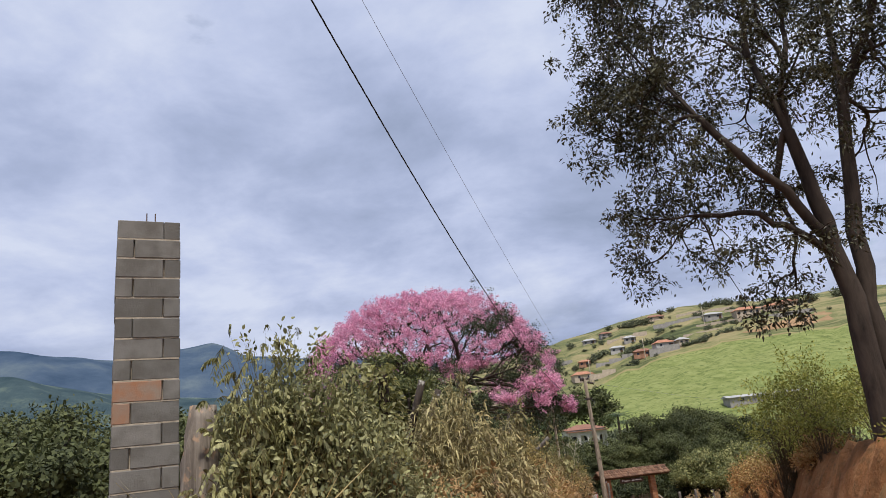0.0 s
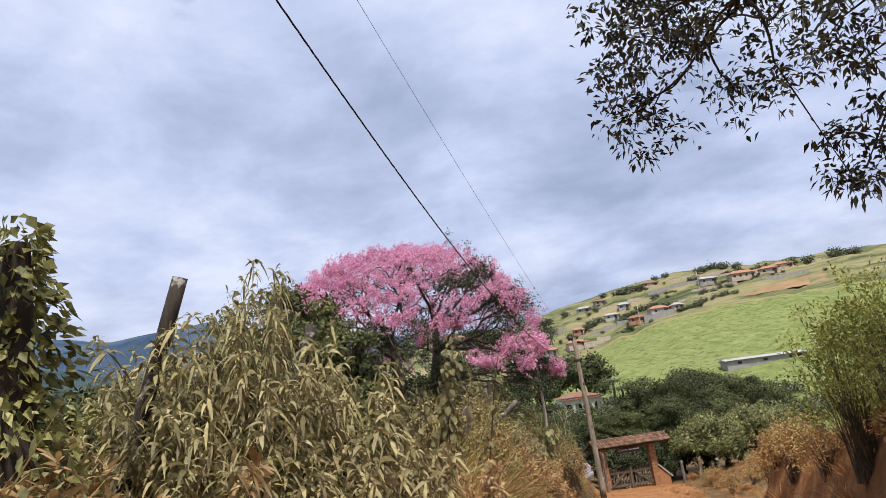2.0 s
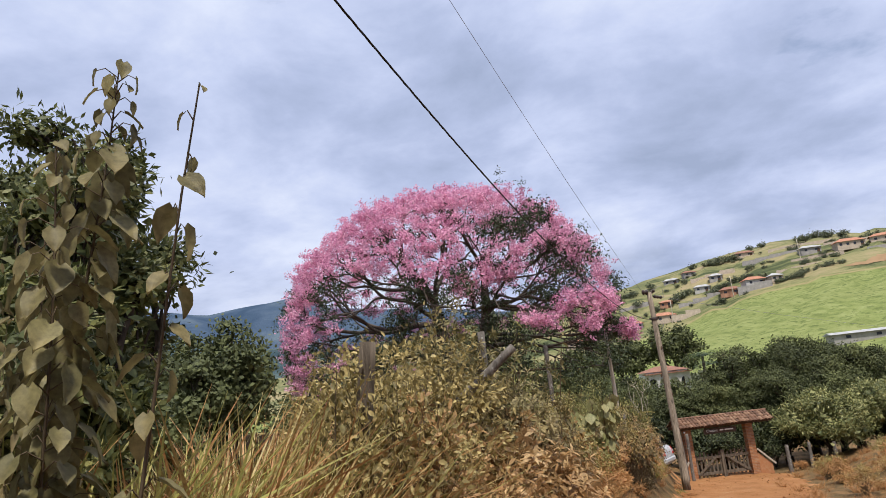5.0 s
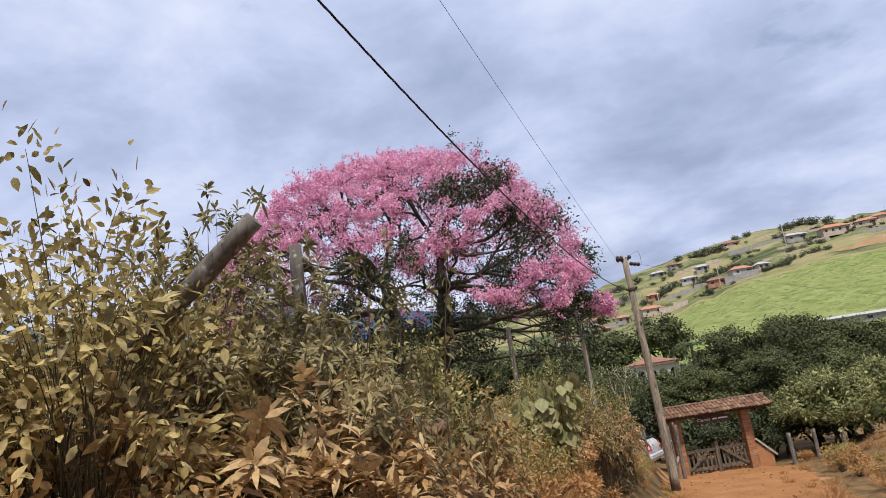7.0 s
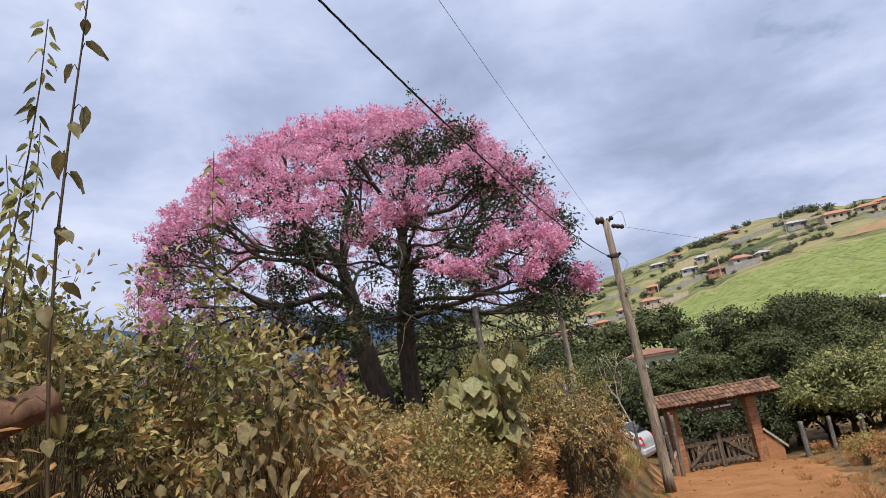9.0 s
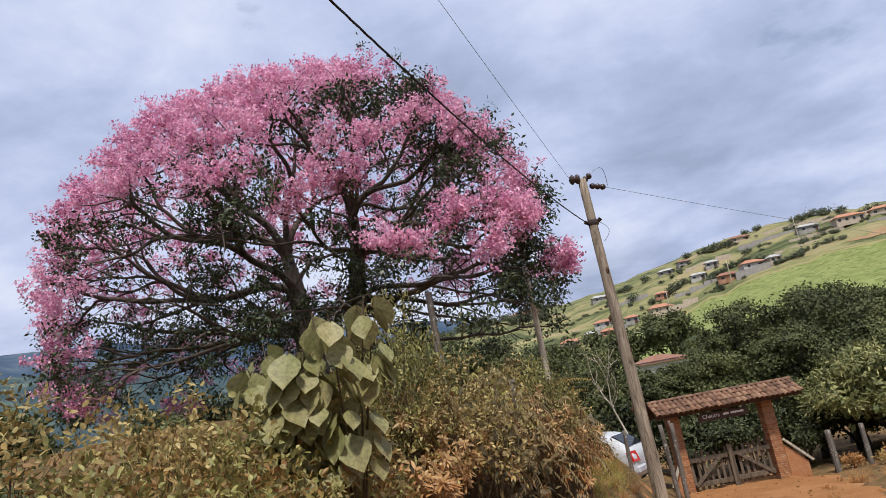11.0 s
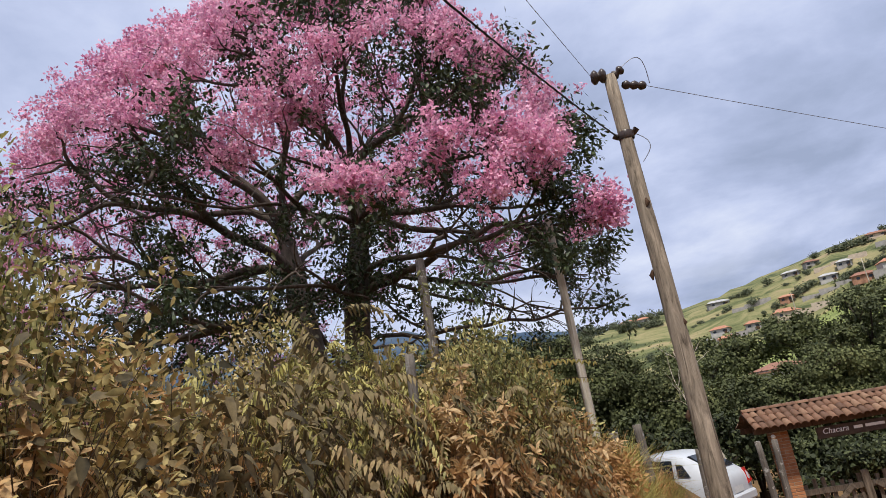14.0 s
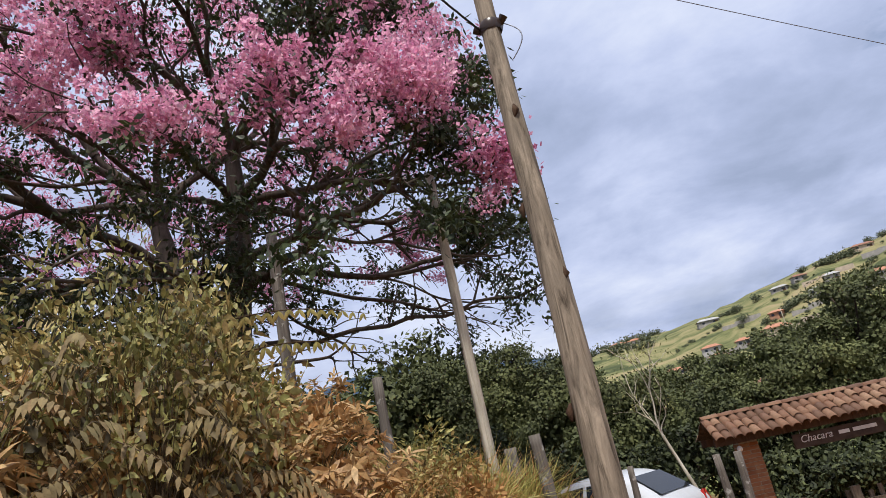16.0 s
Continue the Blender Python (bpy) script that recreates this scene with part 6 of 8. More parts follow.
def gateway():
    """The tiled gateway: two brick pillars, a small roof, a plank gate and a name board."""
    ox, oy, turn = 0.03, 45.0, 21.0
    z0 = gz(1.5, 45.5) - 0.03
    gate = empty("gateway", pose(ox, oy, z0, 0, 0, turn), "rustic gateway with brick pillars, tiled roof and closed plank gate", "gate")
    H = 2.28
    full = brick_mesh("brick", 0.166, 0.34, 0.056, 0.004, M_BRICK)
    rnd = random.Random(9)
    for px in (0.66, 3.60):
        pil = part("pillar", box_bm(-0.164, -0.164, -0.3, 0.164, 0.164, H), M_MORTAR, gate, "pillar of small orange bricks", pose(px, 0, 0))
        for i in range(int(H / 0.066)):
            for s in (-1, 1):
                ob = new("brick", full)
                ob.parent = pil
                j = rnd.uniform(-0.004, 0.004)
                ob.matrix_basis = pose(s * 0.087 + j, j, 0.035 + i * 0.066) if i % 2 else pose(j, s * 0.087 + j, 0.035 + i * 0.066, 0, 0, 90)
    # low buttress walls with sloping boards
    for px, sgn in ((3.60, 1), (0.66, -1)):
        L, hh = (0.62, 0.95) if sgn > 0 else (0.22, 0.75)
        bm = bmesh.new()
        pts = [(0.175, 0.0), (0.175 + L, 0.0), (0.175 + L, 0.35), (0.175, hh)]
        a = [bm.verts.new((sgn * q[0], -0.17, q[1] - (0.2 if q[1] == 0 else 0))) for q in pts]
        b = [bm.verts.new((sgn * q[0], 0.13, q[1] - (0.2 if q[1] == 0 else 0))) for q in pts]
        bm.faces.new(a), bm.faces.new(b)
        for i in range(4):
            bm.faces.new((a[i], a[(i + 1) % 4], b[(i + 1) % 4], b[i]))
        part("buttress", bm, M_BRICK, gate, "sloping brick buttress", pose(px, 0, 0))
        ang = math.atan2(hh - 0.35, L)
        ln = math.hypot(L, hh - 0.35) + 0.18
        part("board", box_bm(0, -0.2, 0, ln, -0.13, 0.075, 0.006), M_POLE2, gate, "pale sloping board", pose(px + sgn * 0.15, -0.04, hh + 0.10, 0, 0, 0) @ Matrix.Diagonal((sgn, 1, 1, 1)) @ pose(0, 0, 0, 0, math.degrees(ang), 0))
    # roof timbers
    for yy, zz in ((-0.46, H + 0.02), (0.46, H + 0.02), (0.0, H + 0.33)):
        part("beam", box_bm(0.03, yy - 0.035, zz - 0.02, 4.6, yy + 0.035, zz + 0.11, 0.006), M_BEAM, gate, "dark roof beam")
    for xx in (0.66, 3.60):
        part("cross_beam", box_bm(xx - 0.06, -0.5, H, xx + 0.06, 0.5, H + 0.10, 0.006), M_BEAM, gate)
    bm = bmesh.new()
    for s in (-1, 1):
        q = [(0.02, 0, H + 0.46), (4.62, 0, H + 0.46), (4.62, s * 0.64, H + 0.125), (0.02, s * 0.64, H + 0.125)]
        lo = [bm.verts.new(p) for p in q]
        up = [bm.verts.new((p[0], p[1], p[2] + 0.015)) for p in q]
        bm.faces.new(lo), bm.faces.new(up)
        for i in range(4):
            bm.faces.new((lo[i], lo[(i + 1) % 4], up[(i + 1) % 4], up[i]))
    roof = part("roof", bm, M_BEAM, gate, "tiled gable roof")
    # curved clay tiles in three courses
    ang = np.linspace(-1, 1, 7) * math.radians(86)
    rows = []
    for u, rad in ((0.0, 0.066), (0.29, 0.080)):
        for th in (0.0, 0.013):
            rows.append(np.stack([np.sin(ang) * (rad - th), np.full(7, u), 0.8 * np.cos(ang) * (rad - th) - 0.028], 1))
    v = np.concatenate([rows[0], rows[2], rows[1], rows[3]])
    f = [(i, i + 1, 8 + i, 7 + i) for i in range(6)] + [(14 + i, 21 + i, 22 + i, 15 + i) for i in range(6)] + [(i, 14 + i, 15 + i, i + 1) for i in range(6)] + [(7 + i, 8 + i, 22 + i, 21 + i) for i in range(6)]
    tile = quick_mesh("tile", v, f)
    tile.materials.append(M_TILE)
    slope = math.degrees(math.atan2(0.335, 0.64))
    for s in (-1, 1):
        for c in range(29):
            for r in range(3):
                x = 0.09 + c * 0.158
                ob = new("tile", tile)
                ob.parent = roof
                yy = 0.02 + r * 0.225
                ob.matrix_basis = pose(x + rnd.uniform(-0.01, 0.01), s * yy, H + 0.505 - yy * 0.523 - r * 0.003 + rnd.uniform(-0.006, 0.006), 0, 0, 0 if s > 0 else 180) @ pose(0, 0, 0, -slope + rnd.uniform(-3, 3), 0, rnd.uniform(-4, 4))
    for c in range(16):
        ob = new("ridge_tile", tile)
        ob.parent = roof
        ob.matrix_basis = pose(0.03 + c * 0.286, 0, H + 0.515, 0, rnd.uniform(-2, 2), -90 + rnd.uniform(-2, 2)) @ Matrix.Diagonal((1.25, 1.03, 1.1, 1))
    # plank gate, two leaves
    for k0, (xa, xb) in enumerate(((0.87, 2.12), (2.18, 3.40))):
        leaf = part("gate_leaf", box_bm(xa, -0.045, 0.86, xb, 0.0, 0.98, 0.004), M_GATE, gate, "weathered plank gate leaf")
        part("rail", box_bm(xa, -0.045, 0.16, xb, 0.0, 0.29, 0.004), M_GATE, leaf)
        n = 7
        for i in range(n):
            xx = xa + 0.03 + (xb - xa - 0.14) * i / (n - 1)
            hh = 1.12 + rnd.uniform(-0.07, 0.1)
            part("plank", box_bm(xx, 0.003, 0.07, xx + 0.085, 0.028, hh, 0.004), M_GATE, leaf, "", pose(0, 0, 0, 0, rnd.uniform(-0.6, 0.6), 0))
        d0, d1 = ((xa + 0.05, 0.2), (xb - 0.25, 0.95)) if k0 == 0 else ((xb - 0.1, 0.22), (xa + 0.15, 0.95))
        ln = math.hypot(d1[0] - d0[0], d1[1] - d0[1])
        part("brace", box_bm(0, -0.075, -0.05, ln, -0.049, 0.05, 0.004), M_GATE, leaf, "", pose(d0[0], 0, d0[1], 0, -math.degrees(math.atan2(d1[1] - d0[1], d1[0] - d0[0])), 0))
    part("gate_post", box_bm(2.08, -0.10, -0.2, 2.24, -0.05, 1.22, 0.008), M_GATE, gate)
    # name board: the first word can be read, the name is left as strokes
    board = part("sign", box_bm(1.35, -0.35, H - 0.30, 2.90, -0.315, H - 0.06, 0.006), M_SIGN, gate, "dark hanging name board with white lettering")
    txt = bpy.data.curves.new("lettering", "FONT")
    txt.body, txt.size, txt.extrude, txt.shear = "Chacara", 0.165, 0.003, 0.25
    tob = new("lettering", txt)
    deps = bpy.context.evaluated_depsgraph_get()
    tme = bpy.data.meshes.new_from_object(tob.evaluated_get(deps))
    bpy.data.objects.remove(tob)
    part("lettering", tme, M_LETTER, board, "white painted word", pose(1.46, -0.358, H - 0.21, 90, 0, 0))
    for x0, x1 in ((2.12, 2.30), (2.36, 2.76)):
        part("stroke", box_bm(x0, -0.359, H - 0.195, x1, -0.353, H - 0.135), M_LETTER, board)
    for x in (1.5, 2.75):
        part("hanger", quick_mesh("hanger", *tube_arrays([(x, -0.33, H - 0.06), (x, -0.36, H + 0.20)], (0.006, 0.006), 5)), M_METAL, gate)
    bm = bmesh.new()
    bmesh.ops.create_uvsphere(bm, u_segments=12, v_segments=8, radius=0.05)
    part("lamp", bm, M_LAMP, gate, "small white lamp under the roof", pose(0.45, -0.34, H - 0.10))


def fence_post(x, y, ztop, r, lean, seed):
    z = gz(x, y)
    ob = rough_tube("fence_post", [(0, 0, -0.2), (lean * 0.5, 0.01, (ztop - z) * 0.5), (lean, 0, ztop - z)], (r * 1.05, r, r * 0.9), M_POST, sides=8, wobble=0.09, seed=seed, m=pose(x, y, z))
    return tagged(ob, "rough grey wooden fence post by the gateway", "post", "fence posts")


# ---- the parked car ----
def hatchback():
    stations = ((0.00, 0.36, 0.74, 0.78, 0.70, 0.64), (0.05, 0.26, 0.88, 0.92, 0.79, 0.70), (0.16, 0.22, 0.95, 1.02, 0.815, 0.70), (0.46, 0.20, 0.96, 1.25, 0.83, 0.61), (0.78, 0.20, 0.96, 1.43, 0.835, 0.60), (1.05, 0.20, 0.96, 1.48, 0.835, 0.61), (1.45, 0.19, 0.95, 1.50, 0.84, 0.62), (2.05, 0.19, 0.94, 1.45, 0.84, 0.60), (2.72, 0.20, 0.93, 1.02, 0.83, 0.72), (3.30, 0.20, 0.87, 0.92, 0.82, 0.70), (3.62, 0.25, 0.72, 0.78, 0.77, 0.62), (3.74, 0.36, 0.56, 0.60, 0.66, 0.50))
    turn = 163.0
    x, y = -0.22, 43.5
    car = empty("parked_car", pose(x, y, gz(-1.6, 43.9) + 0.01, 0, 0, turn), "white compact hatchback parked behind the fence", "car")

    def ring(s):
        xx, zl, zb, zr, wl, wr = s
        half = [(0.0, zl), (wl * 0.88, zl), (wl * 0.985, zl + 0.14), (wl, 0.5 * (zl + zb)), (wl * 0.975, zb), (wr, zr - 0.05), (wr * 0.86, zr), (0.0, zr + 0.015)]
        return [(xx, yy, zz) for yy, zz in half] + [(xx, -yy, zz) for yy, zz in half[-2:0:-1]]

    bm = bmesh.new()
    rings = [[bm.verts.new(p) for p in ring(s)] for s in stations]
    n = len(rings[0])
    for a, b in zip(rings, rings[1:]):
        for i in range(n):
            bm.faces.new((a[i], a[(i + 1) % n], b[(i + 1) % n], b[i]))
    bm.faces.new(rings[0]), bm.faces.new(rings[-1])
    for f in bm.faces:
        f.smooth = True
    body = part("body", bm, M_CAR, car, "white bodywork")
    mod = body.modifiers.new("rounding", "SUBSURF")
    mod.levels = mod.render_levels = 2

    def at(xx):
        cols = list(zip(*stations))
        return [float(np.interp(xx, cols[0], c)) for c in cols[1:]]

    def side_pane(name, xa, xb, va, vb, s, slant0=0.0, slant1=0.0):
        pts = []
        for xx, v in ((xa, va), (xb, va), (xb + slant1, vb), (xa + slant0, vb)):
            zl, zb, zr, wl, wr = at(xx)
            pts.append((xx, s * ((wl * 0.975) * (1 - v) + wr * v + 0.006), zb * (1 - v) + (zr - 0.05) * v))
        b2 = bmesh.new()
        o = [b2.verts.new(p) for p in pts]
        i2 = [b2.verts.new((p[0], p[1] - s * 0.02, p[2])) for p in pts]
        b2.faces.new(o), b2.faces.new(i2)
        for i in range(4):
            b2.faces.new((o[i], o[(i + 1) % 4], i2[(i + 1) % 4], i2[i]))
        part(name, b2, M_GLASSDARK, car, "dark tinted side window")

    for s in (-1, 1):
        side_pane("side_window", 1.52, 2.35, 0.1, 0.86, s, 0.0, -0.28)
        side_pane("side_window", 0.92, 1.44, 0.1, 0.86, s, 0.06, 0.0)
        side_pane("quarter_window", 0.58, 0.84, 0.18, 0.72, s, 0.18, 0.05)

    def slab(name, pts, thick, material, label):
        b2 = bmesh.new()
        o = [b2.verts.new(p) for p in pts]
        i2 = [b2.verts.new((p[0] + thick, p[1], p[2] - thick * 0.3)) for p in pts]
        b2.faces.new(o), b2.faces.new(i2)
        for i in range(len(pts)):
            j = (i + 1) % len(pts)
            b2.faces.new((o[i], o[j], i2[j], i2[i]))
        return part(name, b2, material, car, label)

    slab("rear_window", [(0.20, -0.52, 1.085), (0.20, 0.52, 1.085), (0.66, 0.46, 1.395), (0.66, -0.46, 1.395)], 0.05, M_GLASSDARK, "dark rear window")
    for s in (-1, 1):
        slab("tail_light", [(-0.03, s * 0.50, 0.68), (0.03, s * 0.815, 0.70), (0.14, s * 0.82, 0.97), (0.04, s * 0.56, 0.97)], 0.09, M_REDLIGHT, "red tail light")
    slab("number_plate", [(-0.012, -0.20, 0.58), (-0.012, 0.20, 0.58), (0.0, 0.20, 0.70), (0.0, -0.20, 0.70)], 0.03, M_PLATE, "grey blank plate")
    part("bumper", box_bm(-0.05, -0.72, 0.36, 0.12, 0.72, 0.56, 0.04), M_CAR, car, "white rear bumper")
    for xx in (0.62, 3.05):
        for s in (-1, 1):
            w = part("wheel", quick_mesh("wheel", *tube_arrays([(xx, s * 0.62, 0.29), (xx, s * 0.64, 0.29), (xx, s * 0.80, 0.29), (xx, s * 0.83, 0.29)], (0.24, 0.29, 0.29, 0.25), 20)), M_RUBBER, car, "black tyre")
            part("rim", quick_mesh("rim", *tube_arrays([(xx, s * 0.78, 0.29), (xx, s * 0.825, 0.29), (xx, s * 0.83, 0.29)], (0.20, 0.18, 0.01), 16)), M_METAL, w, "grey wheel rim")
    for s in (-1, 1):
        part("mirror", box_bm(2.30, s * 0.86 - 0.08, 0.98, 2.42, s * 0.86 + 0.08, 1.12, 0.03), M_CAR, car)


# ---- houses ----
def house(x, y, w, d, h, turn, wall, roofmat, label, windows=2, base=None, hip=True, rise=0.28, group="houses on the hill", arches=0):
    z = (gz(x, y) - 0.45 if base is None else base) - 0.6
    hs = empty("house", pose(x, y, z, 0, 0, turn), label, "house", group)
    H = h + 0.6
    part("wall", box_bm(-w / 2, -d / 2, 0, w / 2, d / 2, H), wall, hs)
    bm = bmesh.new()
    o, rz = 0.45, rise * d
    e = [bm.verts.new(p) for p in ((-w / 2 - o, -d / 2 - o, H), (w / 2 + o, -d / 2 - o, H), (w / 2 + o, d / 2 + o, H), (-w / 2 - o, d / 2 + o, H))]
    inset = d / 2 if hip else 0
    t = [bm.verts.new(p) for p in ((-w / 2 - o + inset, 0, H + rz), (w / 2 + o - inset, 0, H + rz))]
    bm.faces.new((e[0], e[1], t[1], t[0])), bm.faces.new((e[2], e[3], t[0], t[1]))
    bm.faces.new((e[1], e[2], t[1])), bm.faces.new((e[3], e[0], t[0]))
    bm.faces.new(e[::-1])
    part("roof", bm, roofmat, hs)
    for i in range(windows):
        xx = -w / 2 + w * (i + 0.5) / windows
        win = part("window", box_bm(xx - 0.40, -d / 2 - 0.05, 0.6 + h * 0.40, xx + 0.40, -d / 2 + 0.06, 0.6 + h * 0.78), M_WINDOW, hs)
        part("frame", box_bm(xx - 0.46, -d / 2 - 0.03, 0.6 + h * 0.35, xx + 0.46, -d / 2 + 0.05, 0.6 + h * 0.395), wall, win)
    part("door", box_bm(w / 2 - 1.4, -d / 2 - 0.04, 0.3, w / 2 - 0.5, -d / 2 + 0.06, 0.6 + min(2.1, h * 0.8)), M_BEAM, hs)
    for i in range(arches):
        # arcade along the front
        xx = -w / 2 + w * (i + 0.5) / arches
        part("arch", arch_bm(w / arches, 2.6, 0.3), M_WHITEWALL, hs, "white arch", pose(xx, -d / 2 - 1.6, 0.55))
    if arches:
        part("porch_roof", box_bm(-w / 2 - 0.3, -d / 2 - 2.0, 3.14, w / 2 + 0.3, -d / 2 + 0.1, 3.3), roofmat, hs)
        part("balustrade", box_bm(-w / 2, -d / 2 - 1.9, 0.3, w / 2, -d / 2 - 1.76, 1.15), M_WHITEWALL, hs)
    return hs


def arch_bm(w, h, thick):
    bm = bmesh.new()
    n = 10
    inner = [(-w * 0.38, 0)] + [(-w * 0.38 * math.cos(math.pi * i / n), h * 0.55 + w * 0.38 * math.sin(math.pi * i / n)) for i in range(n + 1)] + [(w * 0.38, 0)]
    outer = [(-w / 2, 0)] + [(-w / 2 + w * i / n, h) for i in range(n + 1)] + [(w / 2, 0)]
    lay = []
    for yy in (0, thick):
        lay.append(([bm.verts.new((a, yy, b)) for a, b in inner], [bm.verts.new((a, yy, b)) for a, b in outer]))
    (i0, o0), (i1, o1) = lay
    for i in range(len(inner) - 1):
        bm.faces.new((i0[i], i0[i + 1], o0[i + 1], o0[i]))
        bm.faces.new((i1[i], o1[i], o1[i + 1], i1[i + 1]))
        bm.faces.new((i0[i], i1[i], i1[i + 1], i0[i + 1]))
        bm.faces.new((o0[i], o0[i + 1], o1[i + 1], o1[i]))
    return bm


def palm(x, y, height, base, seed):
    rng = np.random.default_rng(seed)
    tree = empty("palm_tree", pose(x, y, base), "dark green palm beside the white house", "tree")
    part("trunk", quick_mesh("trunk", *tube_arrays([(0, 0, -0.5), (0.1, 0, height * 0.5), (0.15, 0, height * 0.8)], (0.25, 0.2, 0.17), 9)), M_BARK, tree)
    P, D, N, L = [], [], [], []
    for i in range(22):
        a, up = rng.uniform(0, 6.283), rng.uniform(0.1, 1.1)
        out = np.array((math.cos(a), math.sin(a), 0))
        u = np.linspace(0.05, 1, 26)[:, None]
        rib = np.array((0.15, 0, height * 0.8)) + out * 2.6 * u + np.array((0, 0, 1)) * (up * 2.0 * u - (1.3 + up) * u**2)
        side = np.cross(out, (0, 0, 1.0))
        for s in (-1, 1):
            P.append(rib), D.append(np.repeat([side * s + out * 0.8 + (0, 0, -0.4)], 26, 0)), N.append(np.repeat([(0, 0, 1.0)], 26, 0))
            L.append(0.75 * (1.1 - u[:, 0] * 0.6))
    v, f = flake_arrays(np.concatenate(P), np.concatenate(D), np.concatenate(N), np.concatenate(L), np.full(22 * 52, 0.07))
    part("crown", quick_mesh("crown", v, f), M_PALM, tree)


def big_leaf_plant(x, y, top, seed, n=40, size=0.20, material=None, name="large_leaved_plant", label="tall plant with large drooping pale green leaves", girth=0.22):
    """A tall soft plant with large rounded drooping leaves, each one to be told apart."""
    rng = np.random.default_rng(seed)
    z0 = gz(x, y)
    plant = empty(name, pose(x, y, z0), label, "plant")
    h = top - z0
    paths = []
    # one leaf: rounded, veined by folds, pointed at its tip
    rows, k = 7, 5
    u = np.linspace(0, 1, rows)
    prof = np.array((0.10, 0.62, 0.95, 1.0, 0.80, 0.45, 0.03)) * 0.44
    vs = []
    for i in range(rows):
        for j in range(k):
            s = (j - 2) / 2
            vs.append((prof[i] * s, u[i] - 0.05 * abs(s) * (i == 0), 0.05 * abs(s) ** 1.5 - 0.22 * u[i] ** 2 + 0.012 * ((i % 2) * 2 - 1) * (abs(s) > 0.3)))
    fs = [(i * k + j, i * k + j + 1, (i + 1) * k + j + 1, (i + 1) * k + j) for i in range(rows - 1) for j in range(k - 1)]
    leaf = quick_mesh("leaf", vs, fs, True)
    leaf.materials.append(material or M_BIG)
    stems = [(rng.uniform(0, 6.283), rng.uniform(0.72, 1.0)) for _ in range(7)]
    for si, (a, hh) in enumerate(stems):
        out = np.array((math.cos(a), math.sin(a), 0)) * girth
        uu = np.linspace(0, 1, 6)[:, None]
        curve = out * uu**1.5 + np.array((0, 0, h * hh - 0.03)) * uu
        paths.append((curve, np.linspace(0.05, 0.022, 6) * min(size, 0.2) * 1.3))
        for _ in range(n // 7):
            t = rng.uniform(0.3, 1.0) ** 0.55
            p = np.array([np.interp(t, np.linspace(0, 1, 6), curve[:, c]) for c in range(3)])
            b = rng.uniform(0, 6.283)
            d = np.array((math.cos(b), math.sin(b), 0)) * rng.uniform(0.04, 0.12)
            paths.append((np.stack([p, p + d * 0.6 + (0, 0, 0.03), p + d]), np.array((0.004, 0.003, 0.003))))
            sc = size * rng.uniform(0.65, 1.15)
            ob = new("leaf", leaf)
            ob.parent = plant
            q = p + d
            ob.matrix_basis = pose(q[0], q[1], q[2], rng.uniform(-75, -35), rng.uniform(-15, 15), math.degrees(b) - 90) @ Matrix.Diagonal((sc, sc, sc, 1))
    part("stalk", wood_mesh("stalk", paths), M_TWIG, plant)


def heart_stem(foot, head, n, size, spread, low, seed):
    """An upright stem hung with heart-shaped leaves, each one to be told apart."""
    rng = np.random.default_rng(seed)
    z0 = gz(*foot)
    plant = empty("heart_leaved_plant", pose(foot[0], foot[1], z0), "upright plant with dusty heart-shaped drooping leaves", "plant", "heart-leaved plants")
    top = np.array(head) - (foot[0], foot[1], z0)
    rows, k = 6, 5
    u = np.linspace(0, 1, rows)
    prof = np.array((0.34, 0.95, 1.0, 0.80, 0.45, 0.02)) * 0.36
    vs = []
    for i in range(rows):
        for j in range(k):
            w = (j - 2) / 2
            vs.append((prof[i] * w, u[i] - 0.10 * abs(w) * (i == 0), 0.10 * abs(w) ** 1.4 - 0.30 * u[i] ** 2 + 0.015 * ((i % 2) * 2 - 1) * (abs(w) > 0.3)))
    fs = [(i * k + j, i * k + j + 1, (i + 1) * k + j + 1, (i + 1) * k + j) for i in range(rows - 1) for j in range(k - 1)]
    leaf = quick_mesh("leaf", vs, fs, True)
    leaf.materials.append(M_HEART)
    t = np.linspace(0, 1, 10)[:, None]
    curve = top * np.concatenate([t**1.4, t**1.4, t], 1) + np.stack([0.02 * np.sin(t[:, 0] * 8 + seed), 0.02 * np.cos(t[:, 0] * 6), 0 * t[:, 0]], 1)
    paths = [(curve, np.linspace(0.013, 0.003, 10))]
    for i in range(n):
        q = low + (1 - low) * (i + rng.random()) / n
        p = np.array([np.interp(q, t[:, 0], curve[:, c]) for c in range(3)])
        b = i * 2.4 + rng.normal(0, 0.3)
        r = (0.03 + spread * rng.random()) * (1.15 - 0.75 * q)
        d = np.array((math.cos(b) * r, math.sin(b) * r, 0.02))
        paths.append((np.stack([p, p + d * 0.6 + (0, 0, 0.02), p + d]), np.array((0.003, 0.002, 0.002))))
        sc = size * rng.uniform(0.7, 1.15) * (1.0 if q < 0.9 else 0.6)
        ob = new("leaf", leaf)
        ob.parent = plant
        ob.matrix_basis = pose(*(p + d), rng.uniform(-80, -25), rng.uniform(-25, 25), math.degrees(b) - 90) @ Matrix.Diagonal((sc, sc, sc, 1))
    part("stalk", wood_mesh("stalk", paths), M_TWIG, plant)


